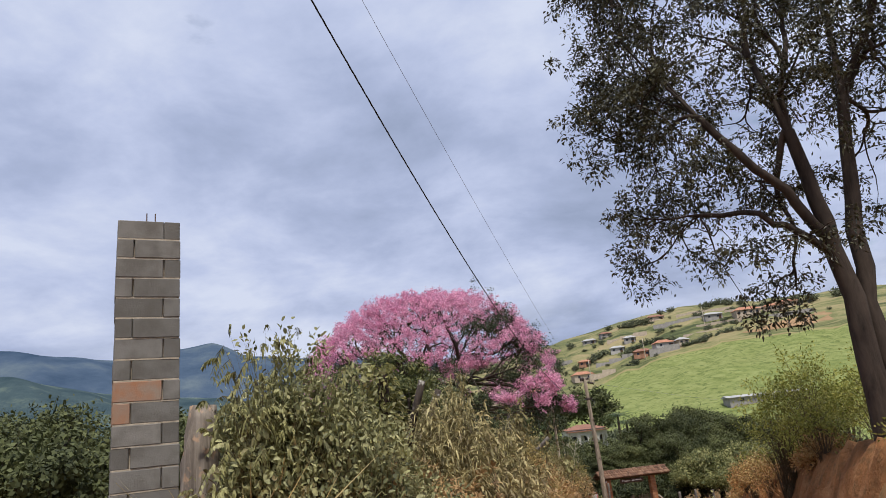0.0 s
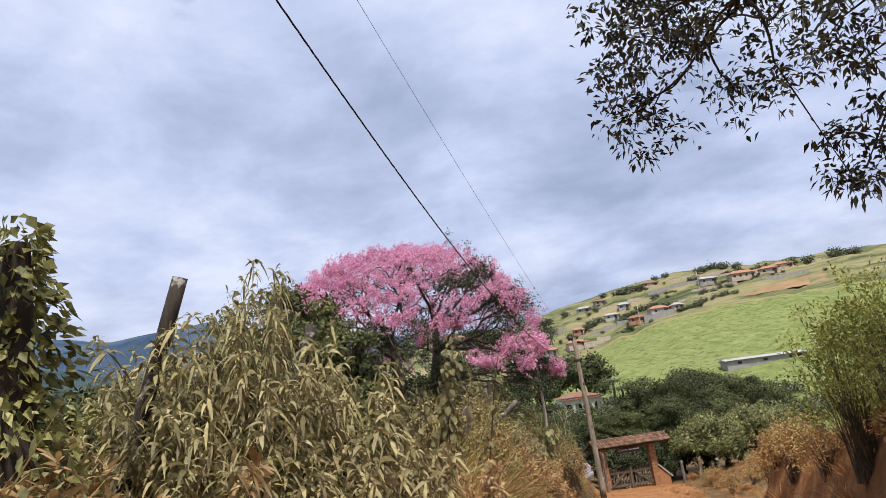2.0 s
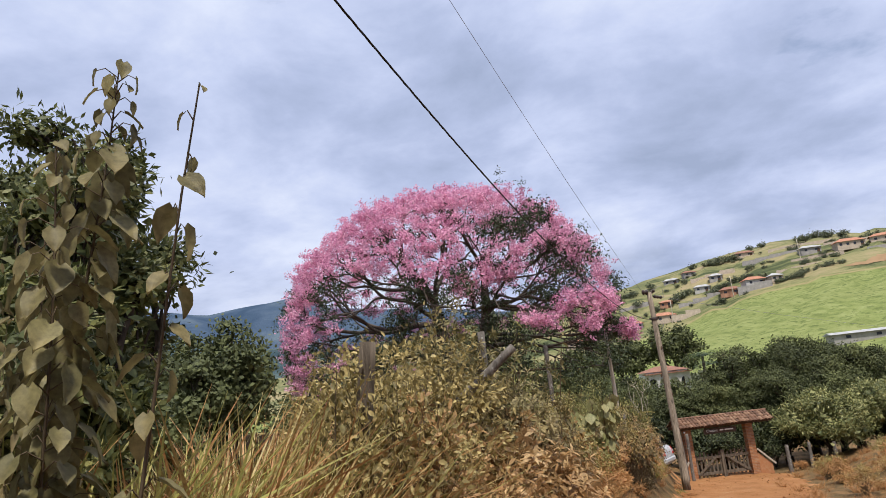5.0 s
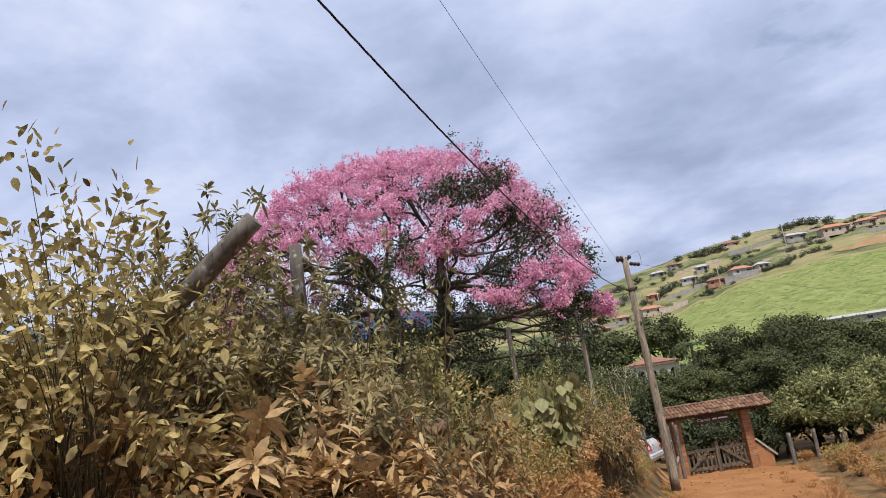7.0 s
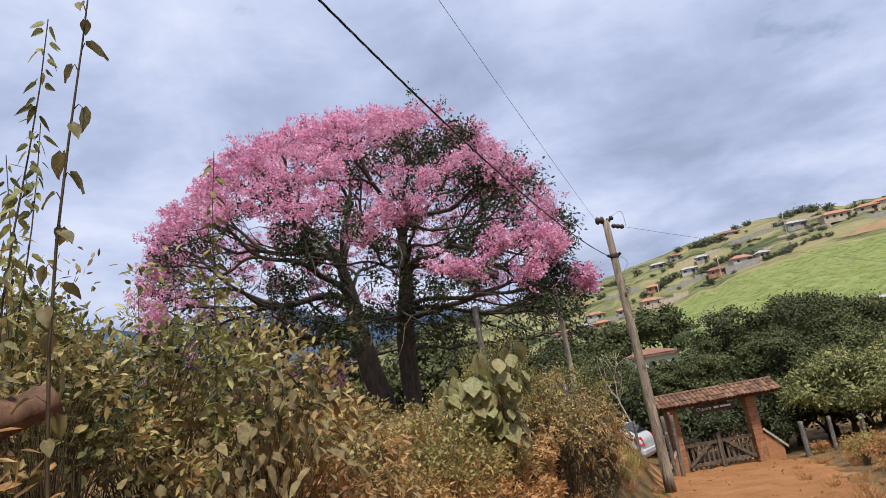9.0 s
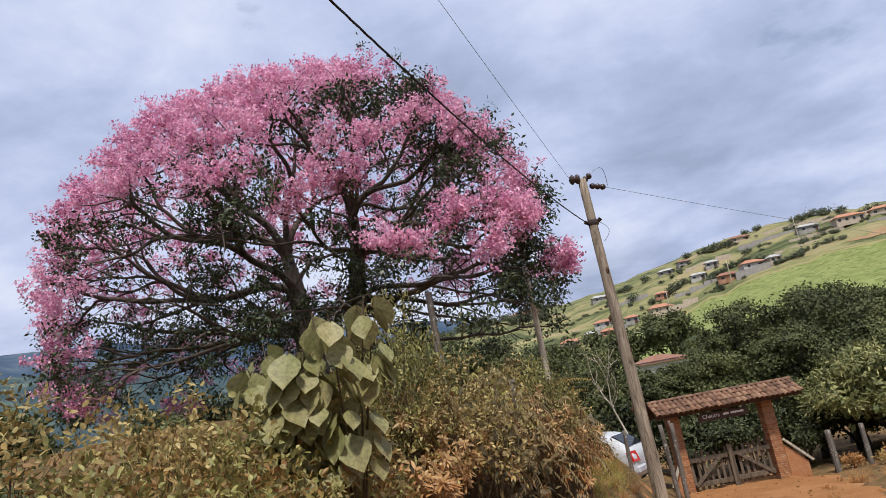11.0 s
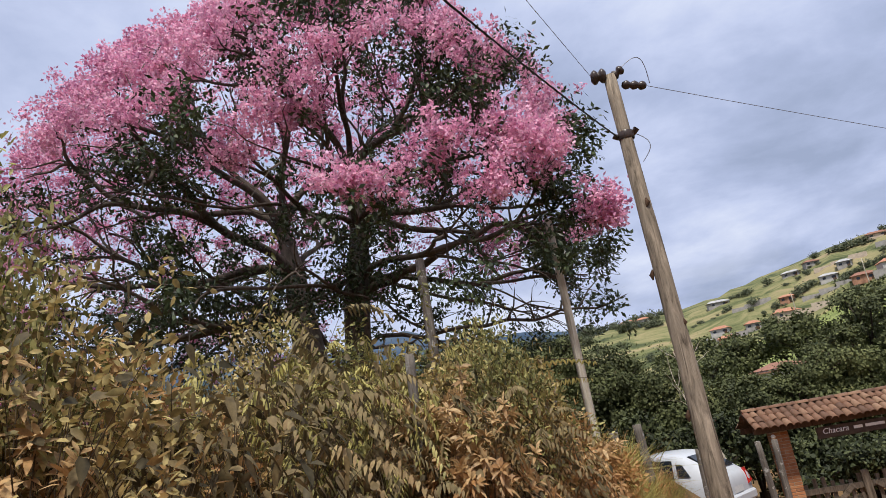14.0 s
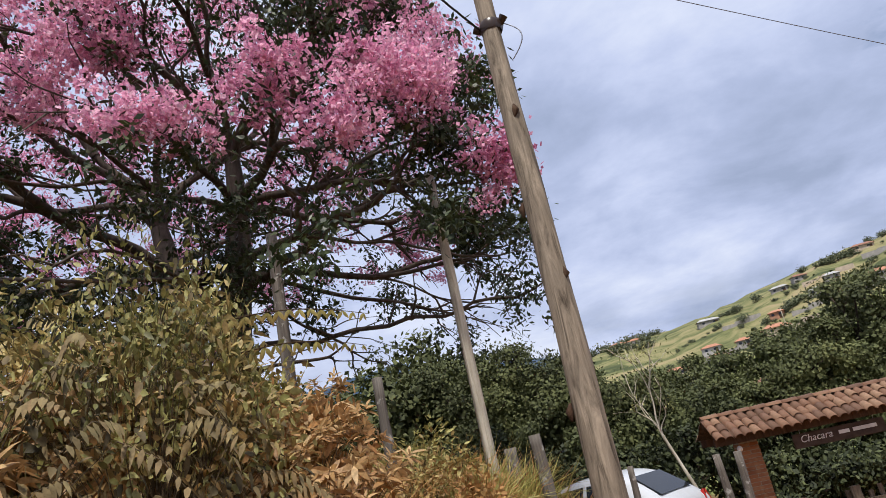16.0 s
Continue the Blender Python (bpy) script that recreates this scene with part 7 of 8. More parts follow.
def fronded_plant(foot, fronds):
    """A stem with long level compound leaves, their leaflets hanging in a row."""
    rng = np.random.default_rng(8)
    z0 = gz(*foot)
    plant = empty("fronded_plant", pose(foot[0], foot[1], z0), "plant with long level fronds of pale hanging leaflets", "plant")
    here = np.array((foot[0], foot[1], z0))
    vs = [(0, 0, 0), (-0.16, 0.02, -0.30), (0.16, 0.02, -0.30), (-0.14, 0.05, -0.60), (0.14, 0.05, -0.60), (0, 0.08, -1.0), (0, -0.04, -0.45)]
    leaflet = quick_mesh("leaflet", vs, [(0, 1, 6), (0, 6, 2), (1, 3, 6), (6, 4, 2), (3, 5, 6), (6, 5, 4)], True)
    leaflet.materials.append(M_FROND)
    paths = [(np.array([(0, 0, -0.05), (0.02, 0.03, 0.3), np.array(fronds[0][0]) - here]), np.array((0.014, 0.012, 0.008)))]
    for root, tip in fronds:
        a, b = np.array(root) - here, np.array(tip) - here
        u = np.linspace(0, 1, 9)[:, None]
        c = a + (b - a) * u + np.array((0, 0, 0.06)) * np.sin(u * math.pi)
        paths.append((c, np.linspace(0.006, 0.002, 9)))
        paths.append((np.stack([np.array((0.02, 0.03, 0.3)), a]), np.array((0.008, 0.006))))
        yaw = math.degrees(math.atan2(b[1] - a[1], b[0] - a[0]))
        for k in range(30):
            q = (k // 2 + 0.5) / 15
            p = np.array([np.interp(q, u[:, 0], c[:, i]) for i in range(3)])
            sc = 0.085 * (1.1 - 0.45 * q) * rng.uniform(0.85, 1.15)
            ob = new("leaflet", leaflet)
            ob.parent = plant
            ob.matrix_basis = pose(*p, rng.uniform(-12, 12), (28 if k % 2 else -28) + rng.uniform(-10, 10), yaw + rng.uniform(-25, 25)) @ Matrix.Diagonal((sc, sc, sc, 1))
    part("stalk", wood_mesh("stalk", paths), M_TWIG, plant)


def whip(x, y, top, lean, seed, material, leaf=0.07, wide=0.035, label="slender leafy shoot rising above the hedge"):
    """A single long shoot with hanging leaves."""
    rng = np.random.default_rng(seed)
    z0 = gz(x, y)
    ob = empty("leafy_shoot", pose(x, y, z0), label, "shoot", "shoots above the hedge")
    h = top - z0
    u = np.linspace(0, 1, 10)[:, None]
    c = np.array((lean[0], lean[1], 0)) * u**2 + np.array((0, 0, h)) * u + np.stack([0.02 * np.sin(u[:, 0] * 9 + seed), 0.02 * np.cos(u[:, 0] * 7), 0 * u[:, 0]], 1)
    paths = [(c, np.linspace(0.010, 0.003, 10))]
    n = int(h * 26)
    t = rng.uniform(0.25, 1, n)
    p = np.stack([np.interp(t, u[:, 0], c[:, i]) for i in range(3)], 1)
    d = unit(rng.normal(size=(n, 3)) * (1, 1, 0.2)) + np.array((0, 0, -0.7))
    v, f = fine_leaf_arrays(p + d * 0.02, d, rng.normal(size=(n, 3)), leaf * rng.uniform(0.7, 1.3, n), wide * rng.uniform(0.8, 1.2, n), 0.12, 0.2)
    part("stem", wood_mesh("stem", paths), M_TWIG, ob)
    part("foliage", quick_mesh("foliage", v, f), material, ob, kind="stuff")


def vine_stump(x, y, top, seed):
    """A dead stem wrapped in creeper."""
    rng = np.random.default_rng(seed)
    z0 = gz(x, y)
    ob = empty("creeper_stump", pose(x, y, z0), "dead stump wrapped in green creeper", "stump")
    h = top - z0
    part("stem", quick_mesh("stem", *tube_arrays([(0, 0, -0.2), (0.05, 0, h * 0.5), (0.02, 0, h * 0.95)], (0.10, 0.08, 0.06), 8)), M_BARK_DARK, ob)
    n = 2400
    t = rng.uniform(0.15, 1.0, n)
    a = rng.uniform(0, 6.283, n)
    r = 0.06 + (0.10 + 0.30 * (1 - t) ** 1.2) * rng.random(n) ** 0.6 * (1 + 0.35 * np.sin(t * 17 + 2 * np.sin(a)))
    p = np.stack([np.cos(a) * r, np.sin(a) * r, t * h], 1)
    d = np.stack([np.cos(a), np.sin(a), -0.5 + 0 * a], 1) + rng.normal(0, 0.5, (n, 3))
    v, f = leaf_arrays(p, d, p * (1, 1, 0) + rng.normal(0, 0.2, (n, 3)), 0.07 * rng.uniform(0.7, 1.3, n), 0.045 * rng.uniform(0.7, 1.3, n))
    part("foliage", quick_mesh("foliage", v, f), M_GREEN, ob, kind="stuff")


def bare_sapling(x, y, height):
    """A slender pale tree with few leaves."""
    rng = np.random.default_rng(12)
    z0 = gz(x, y)
    tree = empty("bare_sapling", pose(x, y, z0), "slender pale tree with thin, nearly bare branches", "tree")
    stem = np.array([(0, 0, -0.2), (-0.25, 0, height * 0.25), (-0.62, 0, height * 0.5)])
    tips = np.stack([rng.normal(-0.75, 0.42, 34), rng.normal(0, 0.35, 34), height * rng.uniform(0.62, 1.0, 34)], 1)
    paths = [(stem, np.array((0.05, 0.042, 0.036)))]
    limbs(stem[-1], np.array((-0.3, 0, 0.9)), tips, 0.034, rng, 34, paths, lift=0.2)
    part("trunk", wood_mesh("trunk", paths), M_POLE2, tree, "pale thin trunk and branches")
    v, f = tuft(tips, 16, 0.10, rng, 0.09, 0.035, 0.5, -0.2, 0.8, kind="leaf")
    part("foliage", quick_mesh("foliage", v, f), M_MANGO, tree, kind="stuff")


# ---- put everything in place ----
block_column()
split_stake()
pole_top, pole_knot = utility_pole()
overhead_wire("overhead_cable", pole_knot + (-0.1, 0, 0), 0.0856, -0.060, 0.00615, 48, 0.0064, M_CABLE, "thick twisted black overhead cable", twist=9)
overhead_wire("overhead_wire", pole_top + (-0.25, -0.1, 0.03), 0.092, 0.13, 0.0015, 48, 0.004, M_WIRE, "thin grey overhead wire")
side = overhead_wire("overhead_wire", (0, 0, 0), 0.0, -0.14, 0.0012, 60, 0.005, M_WIRE, "thin grey wire running off over the valley")
side.matrix_basis = pose(*(pole_top + (0.42, 0.26, -0.22)), 0, 0, 138)
plain_pole(-1.80, 39.8, 2.80, gz(-1.80, 39.8) - 0.3, 0.072, -0.02, "pale slender pole half hidden in the tree", M_POLE2, True)
plain_pole(-4.28, 39.2, 2.6, gz(-4.28, 39.2) - 0.3, 0.085, 0.0, "grey pole in front of the flowering tree", M_POST)
gateway()
for i, (x, y, zt, r, ln) in enumerate(((-1.45, 39.6, -1.10, 0.085, 0.0), (-0.92, 39.2, -1.02, 0.075, -0.03), (-0.45, 41.0, -1.62, 0.045, 0.02), (0.42, 43.2, -1.78, 0.065, -0.05), (0.62, 43.4, -1.80, 0.065, 0.04), (4.9, 46.4, -2.9, 0.09, 0.0), (5.9, 46.9, -2.9, 0.08, 0.02), (7.0, 47.2, -3.0, 0.08, 0.0), (-1.42, 35.49, -0.37, 0.06, 0.0), (-1.32, 36.72, -0.34, 0.055, 0.0))):
    fence_post(x, y, zt, r, ln, 40 + i)
hatchback()
leaning_post(-1.97, 8.5, 2.40, 0.62, 0.1, 1.9, 0.05, "leaning dark fence post with pale lichen", 71, M_POSTDARK)
leaning_post(-2.44, 11.7, 2.50, 0.75, 0.1, 2.0, 0.062, "leaning dark square-topped fence post", 72, M_POSTDARK)
leaning_post(-1.55, 15.5, 1.47, 0.26, 0.0, 1.6, 0.068, "brown fence post half hidden in shrubs", 73, M_GATE)
leaning_post(-1.00, 18.0, 1.45, 0.66, 0.1, 0.52, 0.048, "slanting grey stake poking out of the hedge", 75, M_POST)
leaning_post(-1.84, 19.9, 1.82, 0.05, 0.0, 1.9, 0.05, "grey fence post wrapped in leaves", 77)
leaning_post(-1.07, 32.74, -0.10, 0.06, 0.0, 0.9, 0.04, "broken grey split stake among the shrubs", 78)
log = rough_tube("fallen_log", [(0, 0, 0), (0.18, 0.26, 0.07), (0.37, 0.54, 0.17)], (0.075, 0.068, 0.055), M_LOG, sides=9, wobble=0.12, seed=76, m=pose(-1.53, 20.32, 0.11))
tagged(log, "reddish-brown weathered log lying in the hedge", "log")

pink_tree()
overhanging_tree()
vine_stump(-2.23, 7.54, 2.55, 1)
big_leaf_plant(-1.64, 27.65, 0.56, 4, 130, 0.25, girth=0.26)
big_leaf_plant(-1.22, 27.75, 0.64, 5, 130, 0.25, girth=0.26)
for i, (bx, by, tx, ty, tz, n, size, spread, low) in enumerate((
    (-1.50, 12.62, -1.12, 12.6, 2.27, 150, 0.118, 0.15, 0.1), (-1.38, 12.55, -1.22, 12.45, 1.95, 100, 0.115, 0.18, 0.1), (-1.15, 12.5, -0.57, 12.35, 1.97, 22, 0.095, 0.05, 0.35), (-1.55, 12.75, -1.55, 12.7, 1.75, 90, 0.11, 0.2, 0.1),
    (-1.45, 11.1, -1.36, 11.0, 1.95, 50, 0.105, 0.13, 0.15), (-1.25, 10.95, -1.20, 10.9, 1.55, 52, 0.105, 0.20, 0.1), (-1.5, 11.35, -1.62, 11.3, 1.75, 50, 0.105, 0.20, 0.1), (-1.15, 11.3, -1.05, 11.25, 1.20, 44, 0.10, 0.20, 0.1), (-1.7, 10.6, -1.75, 10.55, 1.65, 40, 0.10, 0.2, 0.1), (-1.3, 11.8, -1.25, 11.75, 1.2, 44, 0.10, 0.2, 0.1),
    (-1.62, 15.0, -1.58, 15.0, 1.3, 26, 0.085, 0.14, 0.2), (-1.2, 20.75, -0.85, 20.8, 1.95, 26, 0.085, 0.05, 0.3), (-1.7, 20.3, -1.42, 20.3, 1.62, 22, 0.06, 0.05, 0.3), (-1.75, 20.45, -1.48, 20.4, 1.50, 22, 0.065, 0.06, 0.3), (-1.45, 20.7, -1.22, 20.6, 1.42, 22, 0.065, 0.06, 0.3), (-1.6, 20.9, -1.35, 20.75, 1.25, 24, 0.07, 0.08, 0.3),
)):
    heart_stem((bx, by), (tx, ty, tz), n, size, spread, low, 20 + i)
fronded_plant((-0.95, 34.2), (((-0.83, 34.33, -0.24), (-0.22, 35.0, -0.27)), ((-0.60, 34.13, -0.50), (-0.34, 35.12, -0.42))))
grass_patch(plant_hedge() + plant_right_bank())
for i, (x, y, h, r) in enumerate(((-3.75, 15.0, 4.4, 0.75), (-4.9, 15.6, 4.5, 1.0), (-3.0, 14.2, 3.3, 0.50), (-3.7, 12.9, 2.3, 0.8), (-2.6, 13.5, 2.1, 0.45))):
    round_tree("dense_bush", x, y, h, r, M_DARKBUSH, "tall dense dark green bush behind the hedge", "dense bushes", 90 + i, 8000, 0.080, 0.08, 0.5, count=110)
for x, y, top, w in ((-1.75, 12.1, 1.5, 0.6), (-1.75, 12.6, 1.7, 0.4)):
    shrub("broad", x, y, top, w, int(y * 3))
for i, (x, y, top, lx, ly) in enumerate(((-1.9, 21.2, 2.2, 0.3, 0.1), (-2.3, 21.6, 2.0, 0.1, 0.2), (-2.6, 21.9, 2.0, -0.1, 0.1), (-1.8, 22.6, 1.9, 0.2, 0.0), (-2.9, 20.3, 1.9, 0.05, 0.1), (-3.2, 33.6, 1.7, 0.1, 0.0), (-2.7, 36.0, 1.5, 0.1, 0.0))):
    whip(x, y, top, (lx, ly), i, M_GREEN, 0.075, 0.035)

# trees of the valley behind the gateway
for i, (x, y, top, r, n, leaf) in enumerate(((7.4, 54.8, 2.1, 2.8, 30000, 0.125), (4.3, 54.4, 2.0, 2.2, 24000, 0.125), (9.8, 55.2, 2.1, 2.3, 19000, 0.125), (5.7, 52.6, 1.0, 1.9, 17000, 0.115), (8.4, 52.4, 0.5, 1.9, 14000, 0.115), (8.4, 61, 2.3, 3.4, 13000, 0.16), (11.8, 56.5, 1.2, 2.3, 12000, 0.14), (2.5, 52.4, 0.75, 1.6, 16000, 0.11), (-0.5, 51.6, 0.0, 1.3, 13000, 0.11), (0.95, 51.8, 0.08, 1.25, 12000, 0.11), (-2.6, 90, 0.0, 3.0, 6000, 0.26), (1.2, 91, 0.0, 3.0, 6000, 0.26), (-2.4, 51.5, 0.65, 1.6, 15000, 0.11), (-4.5, 51.6, 1.7, 1.8, 16000, 0.115), (-6.3, 51.9, 2.4, 2.0, 15000, 0.12), (-3.8, 64, 1.0, 2.8, 9000, 0.17), (-8.6, 53.5, 2.9, 2.6, 12000, 0.14))):
    round_tree("valley_tree", x, y, top - gz(x, y), r, M_FAR_LEAF, "broad dark green tree in the hollow behind the gateway", "valley trees", 30 + i, n, leaf, 0.10, count=240, spread=0.085)
for i, (x, y, h, r) in enumerate(((-11.0, 54, 6.8, 3.4), (-16.0, 52, 6.0, 3.4), (-21, 50, 5.0, 3.5), (-26, 44, 4.6, 3.2), (-24, 36, 4.2, 2.8))):
    round_tree("valley_tree", x, y, h, r, M_FAR_LEAF, "dark green tree behind the flowering tree", "valley trees", 50 + i, 5500, 0.28, 0.2)
# underbrush, with the shade under the canopy painted into its dark leaves
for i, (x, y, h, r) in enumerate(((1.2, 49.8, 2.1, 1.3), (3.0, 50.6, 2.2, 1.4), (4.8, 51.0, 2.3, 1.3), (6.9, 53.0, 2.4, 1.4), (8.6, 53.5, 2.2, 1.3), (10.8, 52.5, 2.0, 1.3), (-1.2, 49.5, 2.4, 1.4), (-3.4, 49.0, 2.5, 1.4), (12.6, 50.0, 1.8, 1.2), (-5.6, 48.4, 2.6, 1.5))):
    round_tree("underbrush_bush", x, y, h, r, M_UNDER, "bush behind the gateway, canopy shade put into its leaf colour", "underbrush", 130 + i, 3200, 0.135, 0.02, 0.65, count=70)
round_tree("mango_tree", 7.2, 49.4, -0.9 - gz(7.2, 49.4), 2.1, M_MANGO, "young mango tree with olive leaves beside the gateway", "", 61, 12500, 0.20, 0.22, 0.30, spread=0.10, count=160)
round_tree("mango_tree", 10.4, 50.4, -0.85 - gz(10.4, 50.4), 2.1, M_MANGO, "young mango tree with olive leaves beside the gateway", "", 62, 12500, 0.20, 0.22, 0.30, spread=0.10, count=160)
round_tree("valley_tree", 12.5, 55.0, 3.8, 2.2, M_FAR_LEAF, "dark green bush beside the gateway", "valley trees", 63, 9000, 0.18, 0.15)
bare_sapling(-0.6, 48.0, 4.7)
# thicket left of the lane, down the slope
for i, (x, y, h, r) in enumerate(((-19, 22, 5.2, 3.0), (-24, 27, 5.4, 3.2), (-30, 30, 5.6, 3.6), (-15, 17, 3.4, 2.0), (-17.5, 31, 4.6, 2.6), (-13.5, 27, 2.6, 1.8), (-12.6, 28.6, 4.3, 1.5), (-15.8, 33.2, 5.0, 2.0), (-14.2, 31.0, 4.0, 1.5))):
    round_tree("thicket_tree", x, y, h, r, M_FAR_LEAF, "dense green tree in the thicket below the lane", "thicket", 70 + i, 4800, 0.18, 0.15)

# ---- the hillside with its houses, hedges and trees ----
HILL = (
    (29.4, 243.9, 8.0, 6.5, 3.0, M_WHITEWALL, M_FARTILE, "white hillside house with an orange tile roof"),
    (22.1, 243.9, 7.5, 5.5, 2.8, M_BRICKWALL, M_DULLTILE, "unplastered brick house with an old clay roof on the hillside"),
    (14.7, 256.1, 6.0, 4.5, 2.6, M_WHITEWALL, M_FIBRE, "small white house on the hillside"),
    (0.7, 241.3, 8.5, 6.5, 3.0, M_BEIGEWALL, M_FARTILE, "house with a wide orange tile roof"),
    (2.4, 253.4, 5.0, 4.0, 2.5, M_BRICKWALL, M_FARTILE, "small raw brick house"),
    (-15.6, 238.4, 6.0, 4.5, 2.8, M_BRICKWALL, M_FARTILE, "raw brick house with a clay roof"),
    (-28.6, 243.6, 8.0, 5.5, 2.5, M_BEIGEWALL, M_FARTILE, "low house with an orange roof"),
    (61.2, 257.2, 10.5, 7.0, 3.2, M_BEIGEWALL, M_FARTILE, "large beige house with an orange roof near the crest"),
    (70.5, 257.3, 7.5, 6.0, 3.0, M_BEIGEWALL, M_FARTILE, "beige house near the crest"),
    (50.4, 261.1, 8.0, 5.0, 2.8, M_GREYWALL, M_FIBRE, "grey house near the crest"),
    (32.8, 282.6, 8.0, 5.0, 2.2, M_BEIGEWALL, M_DULLTILE, "long low house on the crest"),
    (12.2, 279.4, 5.5, 4.5, 2.4, M_GREYWALL, M_DULLTILE, "small grey house on the crest"),
    (5.7, 276.8, 6.5, 4.5, 2.4, M_GREYWALL, M_FIBRE, "small grey house on the crest"),
)
rnd = random.Random(77)
for x, y, w, d, h, wall, roofmat, label in HILL:
    house(x, y, w * 0.80, d * 0.66, h * 0.66, rnd.uniform(-14, 22), wall, roofmat, label, 2 if w < 9 else 4)
for x, y, w, wall, roofmat in ((35.4, 242.5, 4.5, M_BEIGEWALL, M_FIBRE), (-17.6, 247.9, 6.5, M_WHITEWALL, M_FARTILE), (-18.8, 276.8, 8.5, M_GREYWALL, M_FIBRE), (-8.3, 242.5, 5.0, M_GREYWALL, M_FARTILE), (-55.2, 300.8, 7.0, M_BEIGEWALL, M_FARTILE), (-48.0, 296.0, 6.0, M_WHITEWALL, M_FARTILE), (20.0, 262.0, 5.0, M_GREYWALL, M_FIBRE), (77.0, 262.0, 8.0, M_BEIGEWALL, M_FARTILE), (-22.0, 243.0, 4.5, M_BRICKWALL, M_FIBRE)):
    house(x, y, w * 0.82, 3.4, 1.7, rnd.uniform(-14, 22), wall, roofmat, "small house among the bushes of the hillside", 2)


def boundary_wall(x0, y0, x1, y1, h, material, label):
    """A long wall that steps along with the slope."""
    n = max(2, int(math.hypot(x1 - x0, y1 - y0) / 4))
    wall = empty("boundary_wall", pose(x0, y0, 0), label, "wall", "walls on the hill")
    for i in range(n):
        ax, ay = x0 + (x1 - x0) * i / n, y0 + (y1 - y0) * i / n
        bx, by = x0 + (x1 - x0) * (i + 1) / n, y0 + (y1 - y0) * (i + 1) / n
        z = max(gz(ax, ay), gz(bx, by))
        ln = math.hypot(bx - ax, by - ay)
        part("wall_panel", box_bm(0, -0.12, -1.6, ln, 0.12, h), material, wall, "", pose(ax - x0, ay - y0, z, 0, 0, math.degrees(math.atan2(by - ay, bx - ax))))


boundary_wall(24, 240, 34, 239, 1.6, M_GREYWALL, "grey block wall below the hillside houses")
boundary_wall(30, 268, 52, 264, 1.0, M_GREYWALL, "low grey terrace wall on the slope")
boundary_wall(3, 238, 12, 239, 1.3, M_BEIGEWALL, "pale wall beside the houses")
boundary_wall(40, 275, 60, 272, 0.9, M_BEIGEWALL, "pale terrace wall near the crest")
boundary_wall(-24, 241, -10, 239.5, 1.2, M_GREYWALL, "grey wall along the lower houses")

for x0, y0, x1, y1, h, mat in ((6, 248, 20, 247, 0.7, M_GREYWALL), (12, 268, 27, 266, 0.6, M_BEIGEWALL), (37, 247, 50, 245, 0.7, M_BEIGEWALL), (43, 254, 58, 251, 0.8, M_BEIGEWALL), (56, 266, 74, 262, 0.9, M_BEIGEWALL), (-14, 262, -2, 261, 0.7, M_GREYWALL), (64, 249, 80, 247, 0.8, M_GREYWALL)):
    boundary_wall(x0, y0, x1, y1, h, mat, "low terrace wall on the hillside")
round_tree("valley_tree", -7.5, 128, 9.0, 4.2, M_FAR_LEAF, "dark tree beside the white house", "valley trees", 201, 5000, 0.5, 0.1, count=80, spread=0.12)
round_tree("valley_tree", 1.0, 131, 10.0, 4.6, M_FAR_LEAF, "dark tree behind the white house", "valley trees", 202, 5000, 0.5, 0.1, count=80, spread=0.12)
round_tree("valley_tree", -13.5, 127, 7.5, 4.4, M_FAR_LEAF, "dark tree beside the white house", "valley trees", 203, 5000, 0.5, 0.1, count=80, spread=0.12)

# low shed at the edge of the pasture
house(35.5, 150, 15.0, 3.8, 1.3, 8, M_GREYWALL, M_FIBRE, "long low shed with a grey sheet roof", 3, hip=False, rise=0.12, group="")
# the white house with the arcade
house(-1.0, 118, 6.0, 5.2, 2.9, 12, M_LIMEWALL, M_DULLTILE, "white house with an arcaded porch and old tile roof", 3, base=-1.9, group="", arches=4, rise=0.15)
palm(4.6, 112, 7.5, -3.4, 3)
palm(6.0, 116, 6.0, -3.4, 4)

FAR = []


def far_bush(x, y, size, tall=1.0, group="bushes on the hill"):
    """A distant bush or tree: a clumped crown on a short stem."""
    if len(FAR) < 4:
        rng = np.random.default_rng(500 + len(FAR))
        ob = empty("hill_bush", pose(0, 0, 0), "dark bush on the hillside", "bush", group)
        v = unit(rng.normal(size=(26, 3)))
        tips = v * np.array((1.0, 0.85, 0.46)) * rng.uniform(0.6, 1.05, 26)[:, None] + (0, 0, 0.5)
        part("stem", quick_mesh("stem", *tube_arrays([(0, 0, -0.6), (0, 0, 0.6)], (0.08, 0.05), 6)), M_BARK_DARK, ob)
        a, b = tuft(tips, 20, 0.21, rng, 0.24, 0.20, 0.5, 0.1, 0.8, face=1.2)
        part("crown", quick_mesh("crown", a, b), M_HILL_BUSH, ob, kind="stuff")
        FAR.append(ob)
        src = ob
    else:
        src = FAR[rnd.randrange(4)]
    m = pose(x, y, gz(x, y), 0, 0, rnd.uniform(0, 360)) @ Matrix.Diagonal((size, size, size * tall, 1))
    return place_thing(src, m)


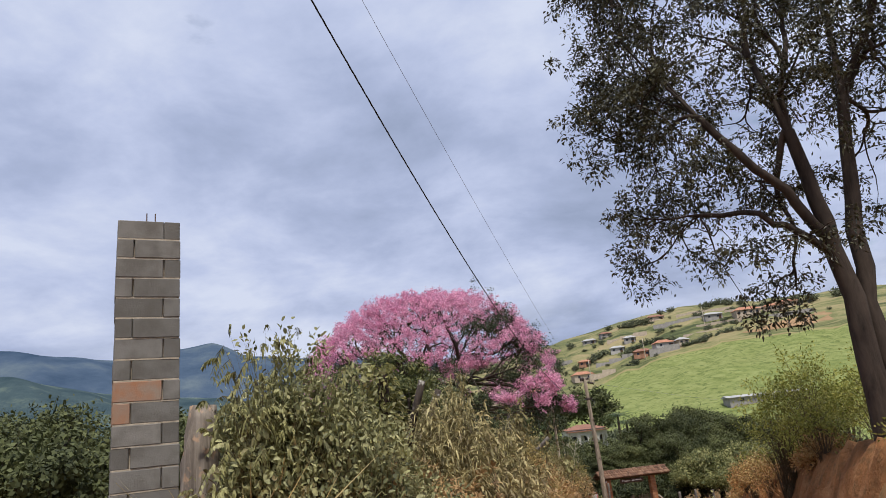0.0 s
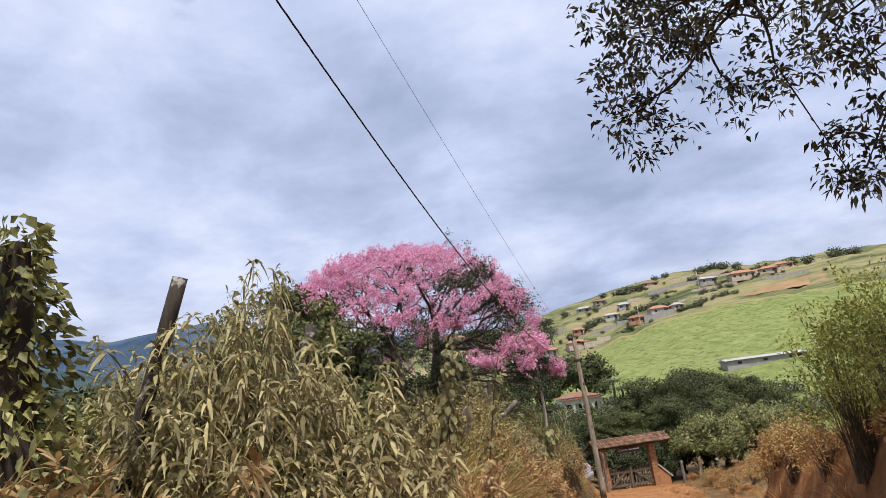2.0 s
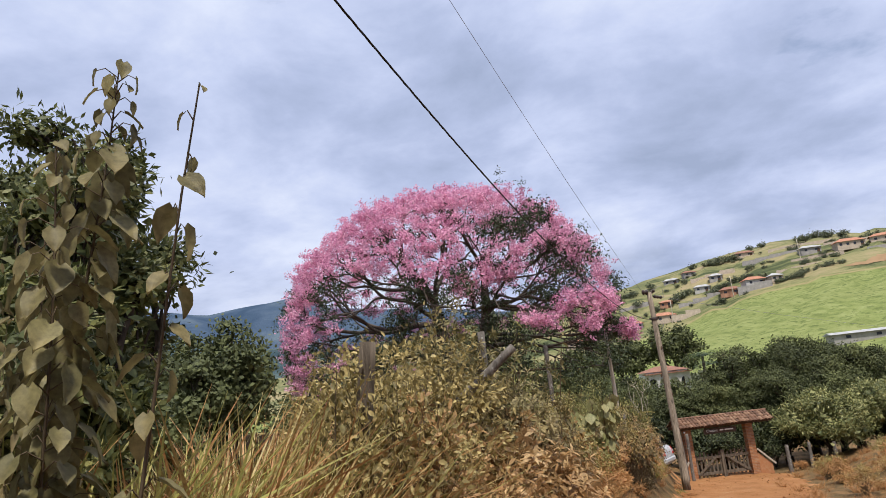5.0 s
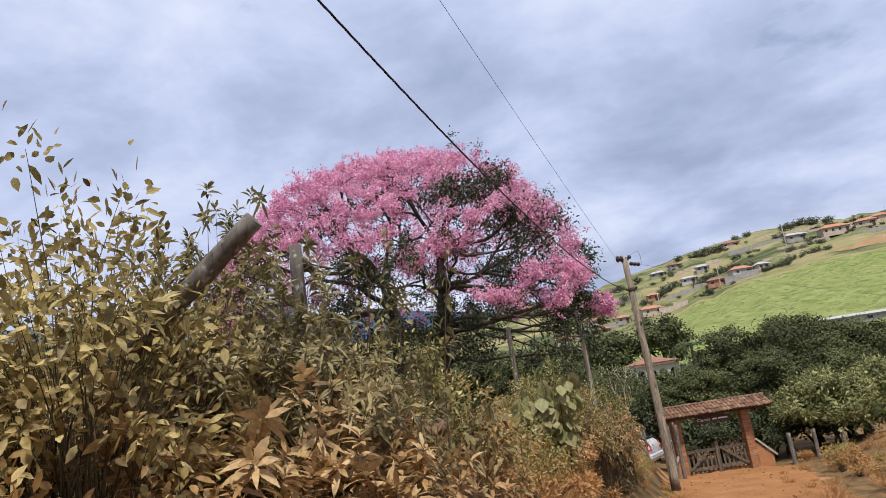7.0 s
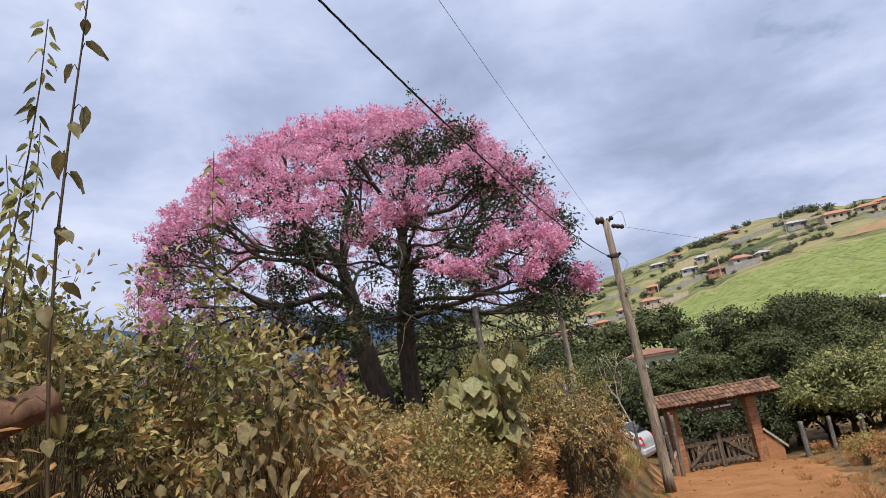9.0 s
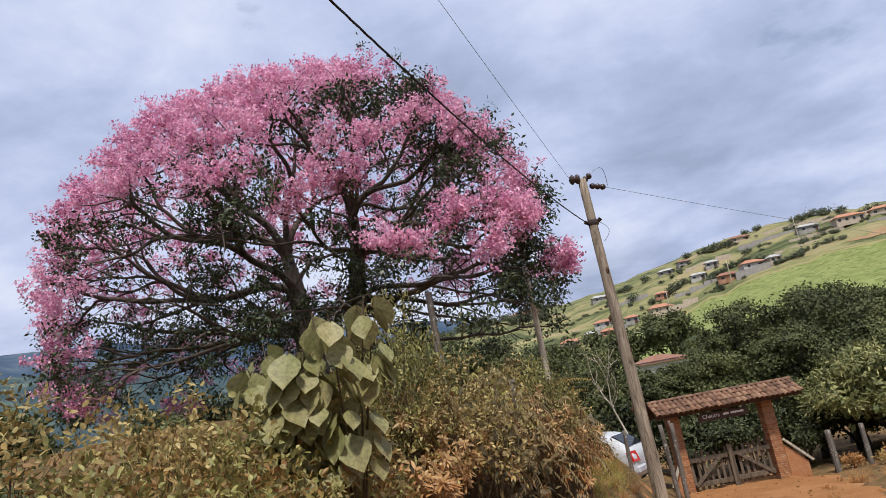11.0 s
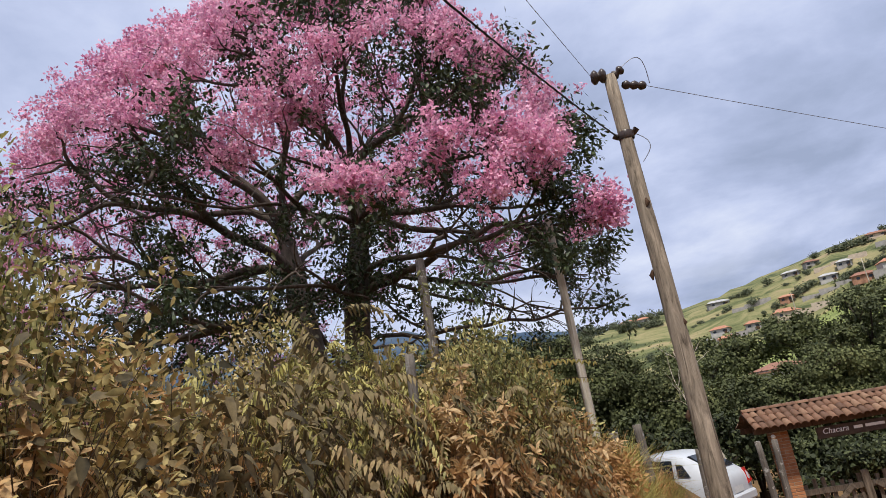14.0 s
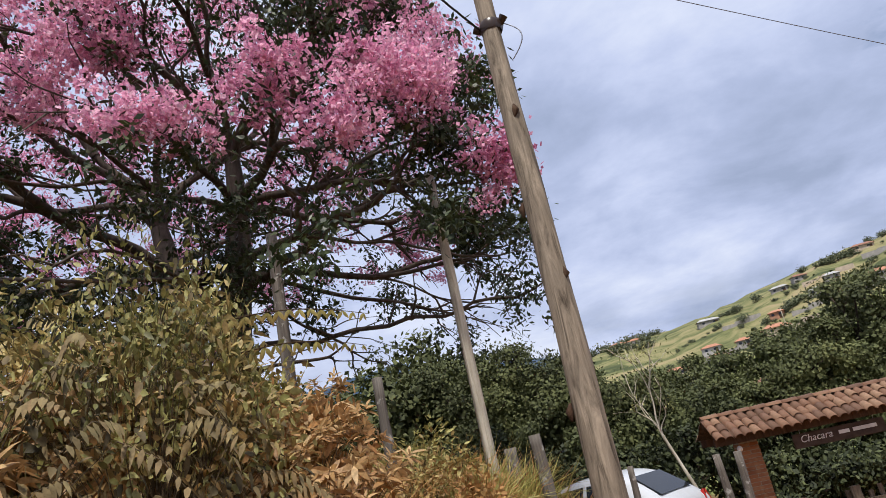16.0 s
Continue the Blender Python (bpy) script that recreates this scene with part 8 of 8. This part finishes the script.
for x, y, s in ((25.1, 281, 2.6), (22, 282, 2.4), (28.8, 281, 2.2), (19.5, 283, 1.8), (54.8, 286, 2.2), (52.6, 287, 1.6), (59, 287, 2.4), (62, 284, 2.6), (66, 280, 2.0), (37, 296, 1.6), (41, 294, 1.8), (52.3, 253, 1.5), (51, 240, 1.6), (48, 240.5, 1.4), (54, 239.5, 1.3), (17, 249, 1.9), (19, 251, 1.6), (7.5, 256, 2.2), (10, 257, 1.8), (5, 254.5, 1.7), (33, 248, 1.6), (24.5, 254, 1.7), (-2, 281, 1.8), (14.7, 290, 1.7), (-8.8, 277, 1.8), (-7, 262, 2.0), (71, 266, 2.2), (80, 262, 2.6), (86, 263, 2.4), (95, 262, 3.2), (101, 262, 2.4), (47, 268, 2.0), (39.4, 239, 1.3), (36, 239.5, 1.2), (42.5, 239.5, 1.3)):
    far_bush(x, y, s)
for x, y, w in [q[:3] for q in HILL]:
    for k in range(3):
        far_bush(x + rnd.uniform(-0.8, 0.8) * w, y - rnd.uniform(0.3, 0.7) * w, rnd.uniform(0.45, 0.95), rnd.uniform(0.6, 1.0))
# overgrown strips and clumps between the plots
for x0, y0, x1, y1, n in ((36, 239, 50, 240, 9), (44, 249, 56, 248, 8), (-6, 250, 8, 256, 9), (-30, 262, -14, 266, 10), (2, 268, 12, 271, 6), (-40, 246, -26, 252, 8), (20, 252, 30, 253, 6), (58, 270, 70, 268, 7), (-20, 281, -6, 279, 7), (12, 240, 21, 241, 6), (-12, 233, 0, 236, 8), (30, 262, 40, 261, 5)):
    for k in range(n):
        u = (k + rnd.uniform(0, 1)) / n
        far_bush(x0 + (x1 - x0) * u + rnd.uniform(-0.8, 0.8), y0 + (y1 - y0) * u + rnd.uniform(-1.2, 1.2), rnd.uniform(0.5, 1.35) ** 1.3, rnd.uniform(0.75, 1.25))
for i in range(12):
    far_bush(rnd.uniform(-45, 85), rnd.uniform(238, 290), rnd.uniform(0.5, 1.0), rnd.uniform(0.9, 1.5))
# wooded crest to the left, behind the flowering tree
for i in range(44):
    x = rnd.uniform(-125, -38)
    far_bush(x, rnd.uniform(290, 322) + x * 0.25, rnd.uniform(2.0, 4.2), rnd.uniform(0.8, 1.2), "woods on the crest")
# bushes along the foot of the pasture
for i in range(30):
    far_bush(rnd.uniform(-30, 34), rnd.uniform(98, 132), rnd.uniform(1.6, 3.0), rnd.uniform(0.9, 1.3), "bushes in the valley")
# telegraph posts on the slope
for x, y in ((22.5, 240), (3.5, 238), (46, 254)):
    post = rough_tube("hill_pole", [(0, 0, -0.5), (0, 0, 7.0)], (0.14, 0.10), M_POLE2, m=pose(x, y, gz(x, y)))
    tagged(post, "pale post of the power line on the hillside", "pole", "poles on the hill")
# ploughed strip of bare earth high on the slope
bm = bmesh.new()
pts = []
for j in range(7):
    pts.append([])
    for i in range(25):
        u, w = i / 24, j / 6
        half = 0.4 + 5.6 * u**0.5 + 0.6 * math.sin(i * 1.9 + 3 * w) + 0.4 * math.sin(i * 4.3)
        x, y = 54 + 28 * u + 0.8 * math.sin(j * 2.3 + i), 236.5 + (w - 0.5) * 2 * half
        pts[-1].append(bm.verts.new((x, y, gz(x, y) + 0.12)))
for j in range(6):
    for i in range(24):
        bm.faces.new((pts[j][i], pts[j][i + 1], pts[j + 1][i + 1], pts[j + 1][i]))
tagged(part("bare_field", bm, M_BARE), "patch of bare reddish earth high on the slope", "field", kind="structure")
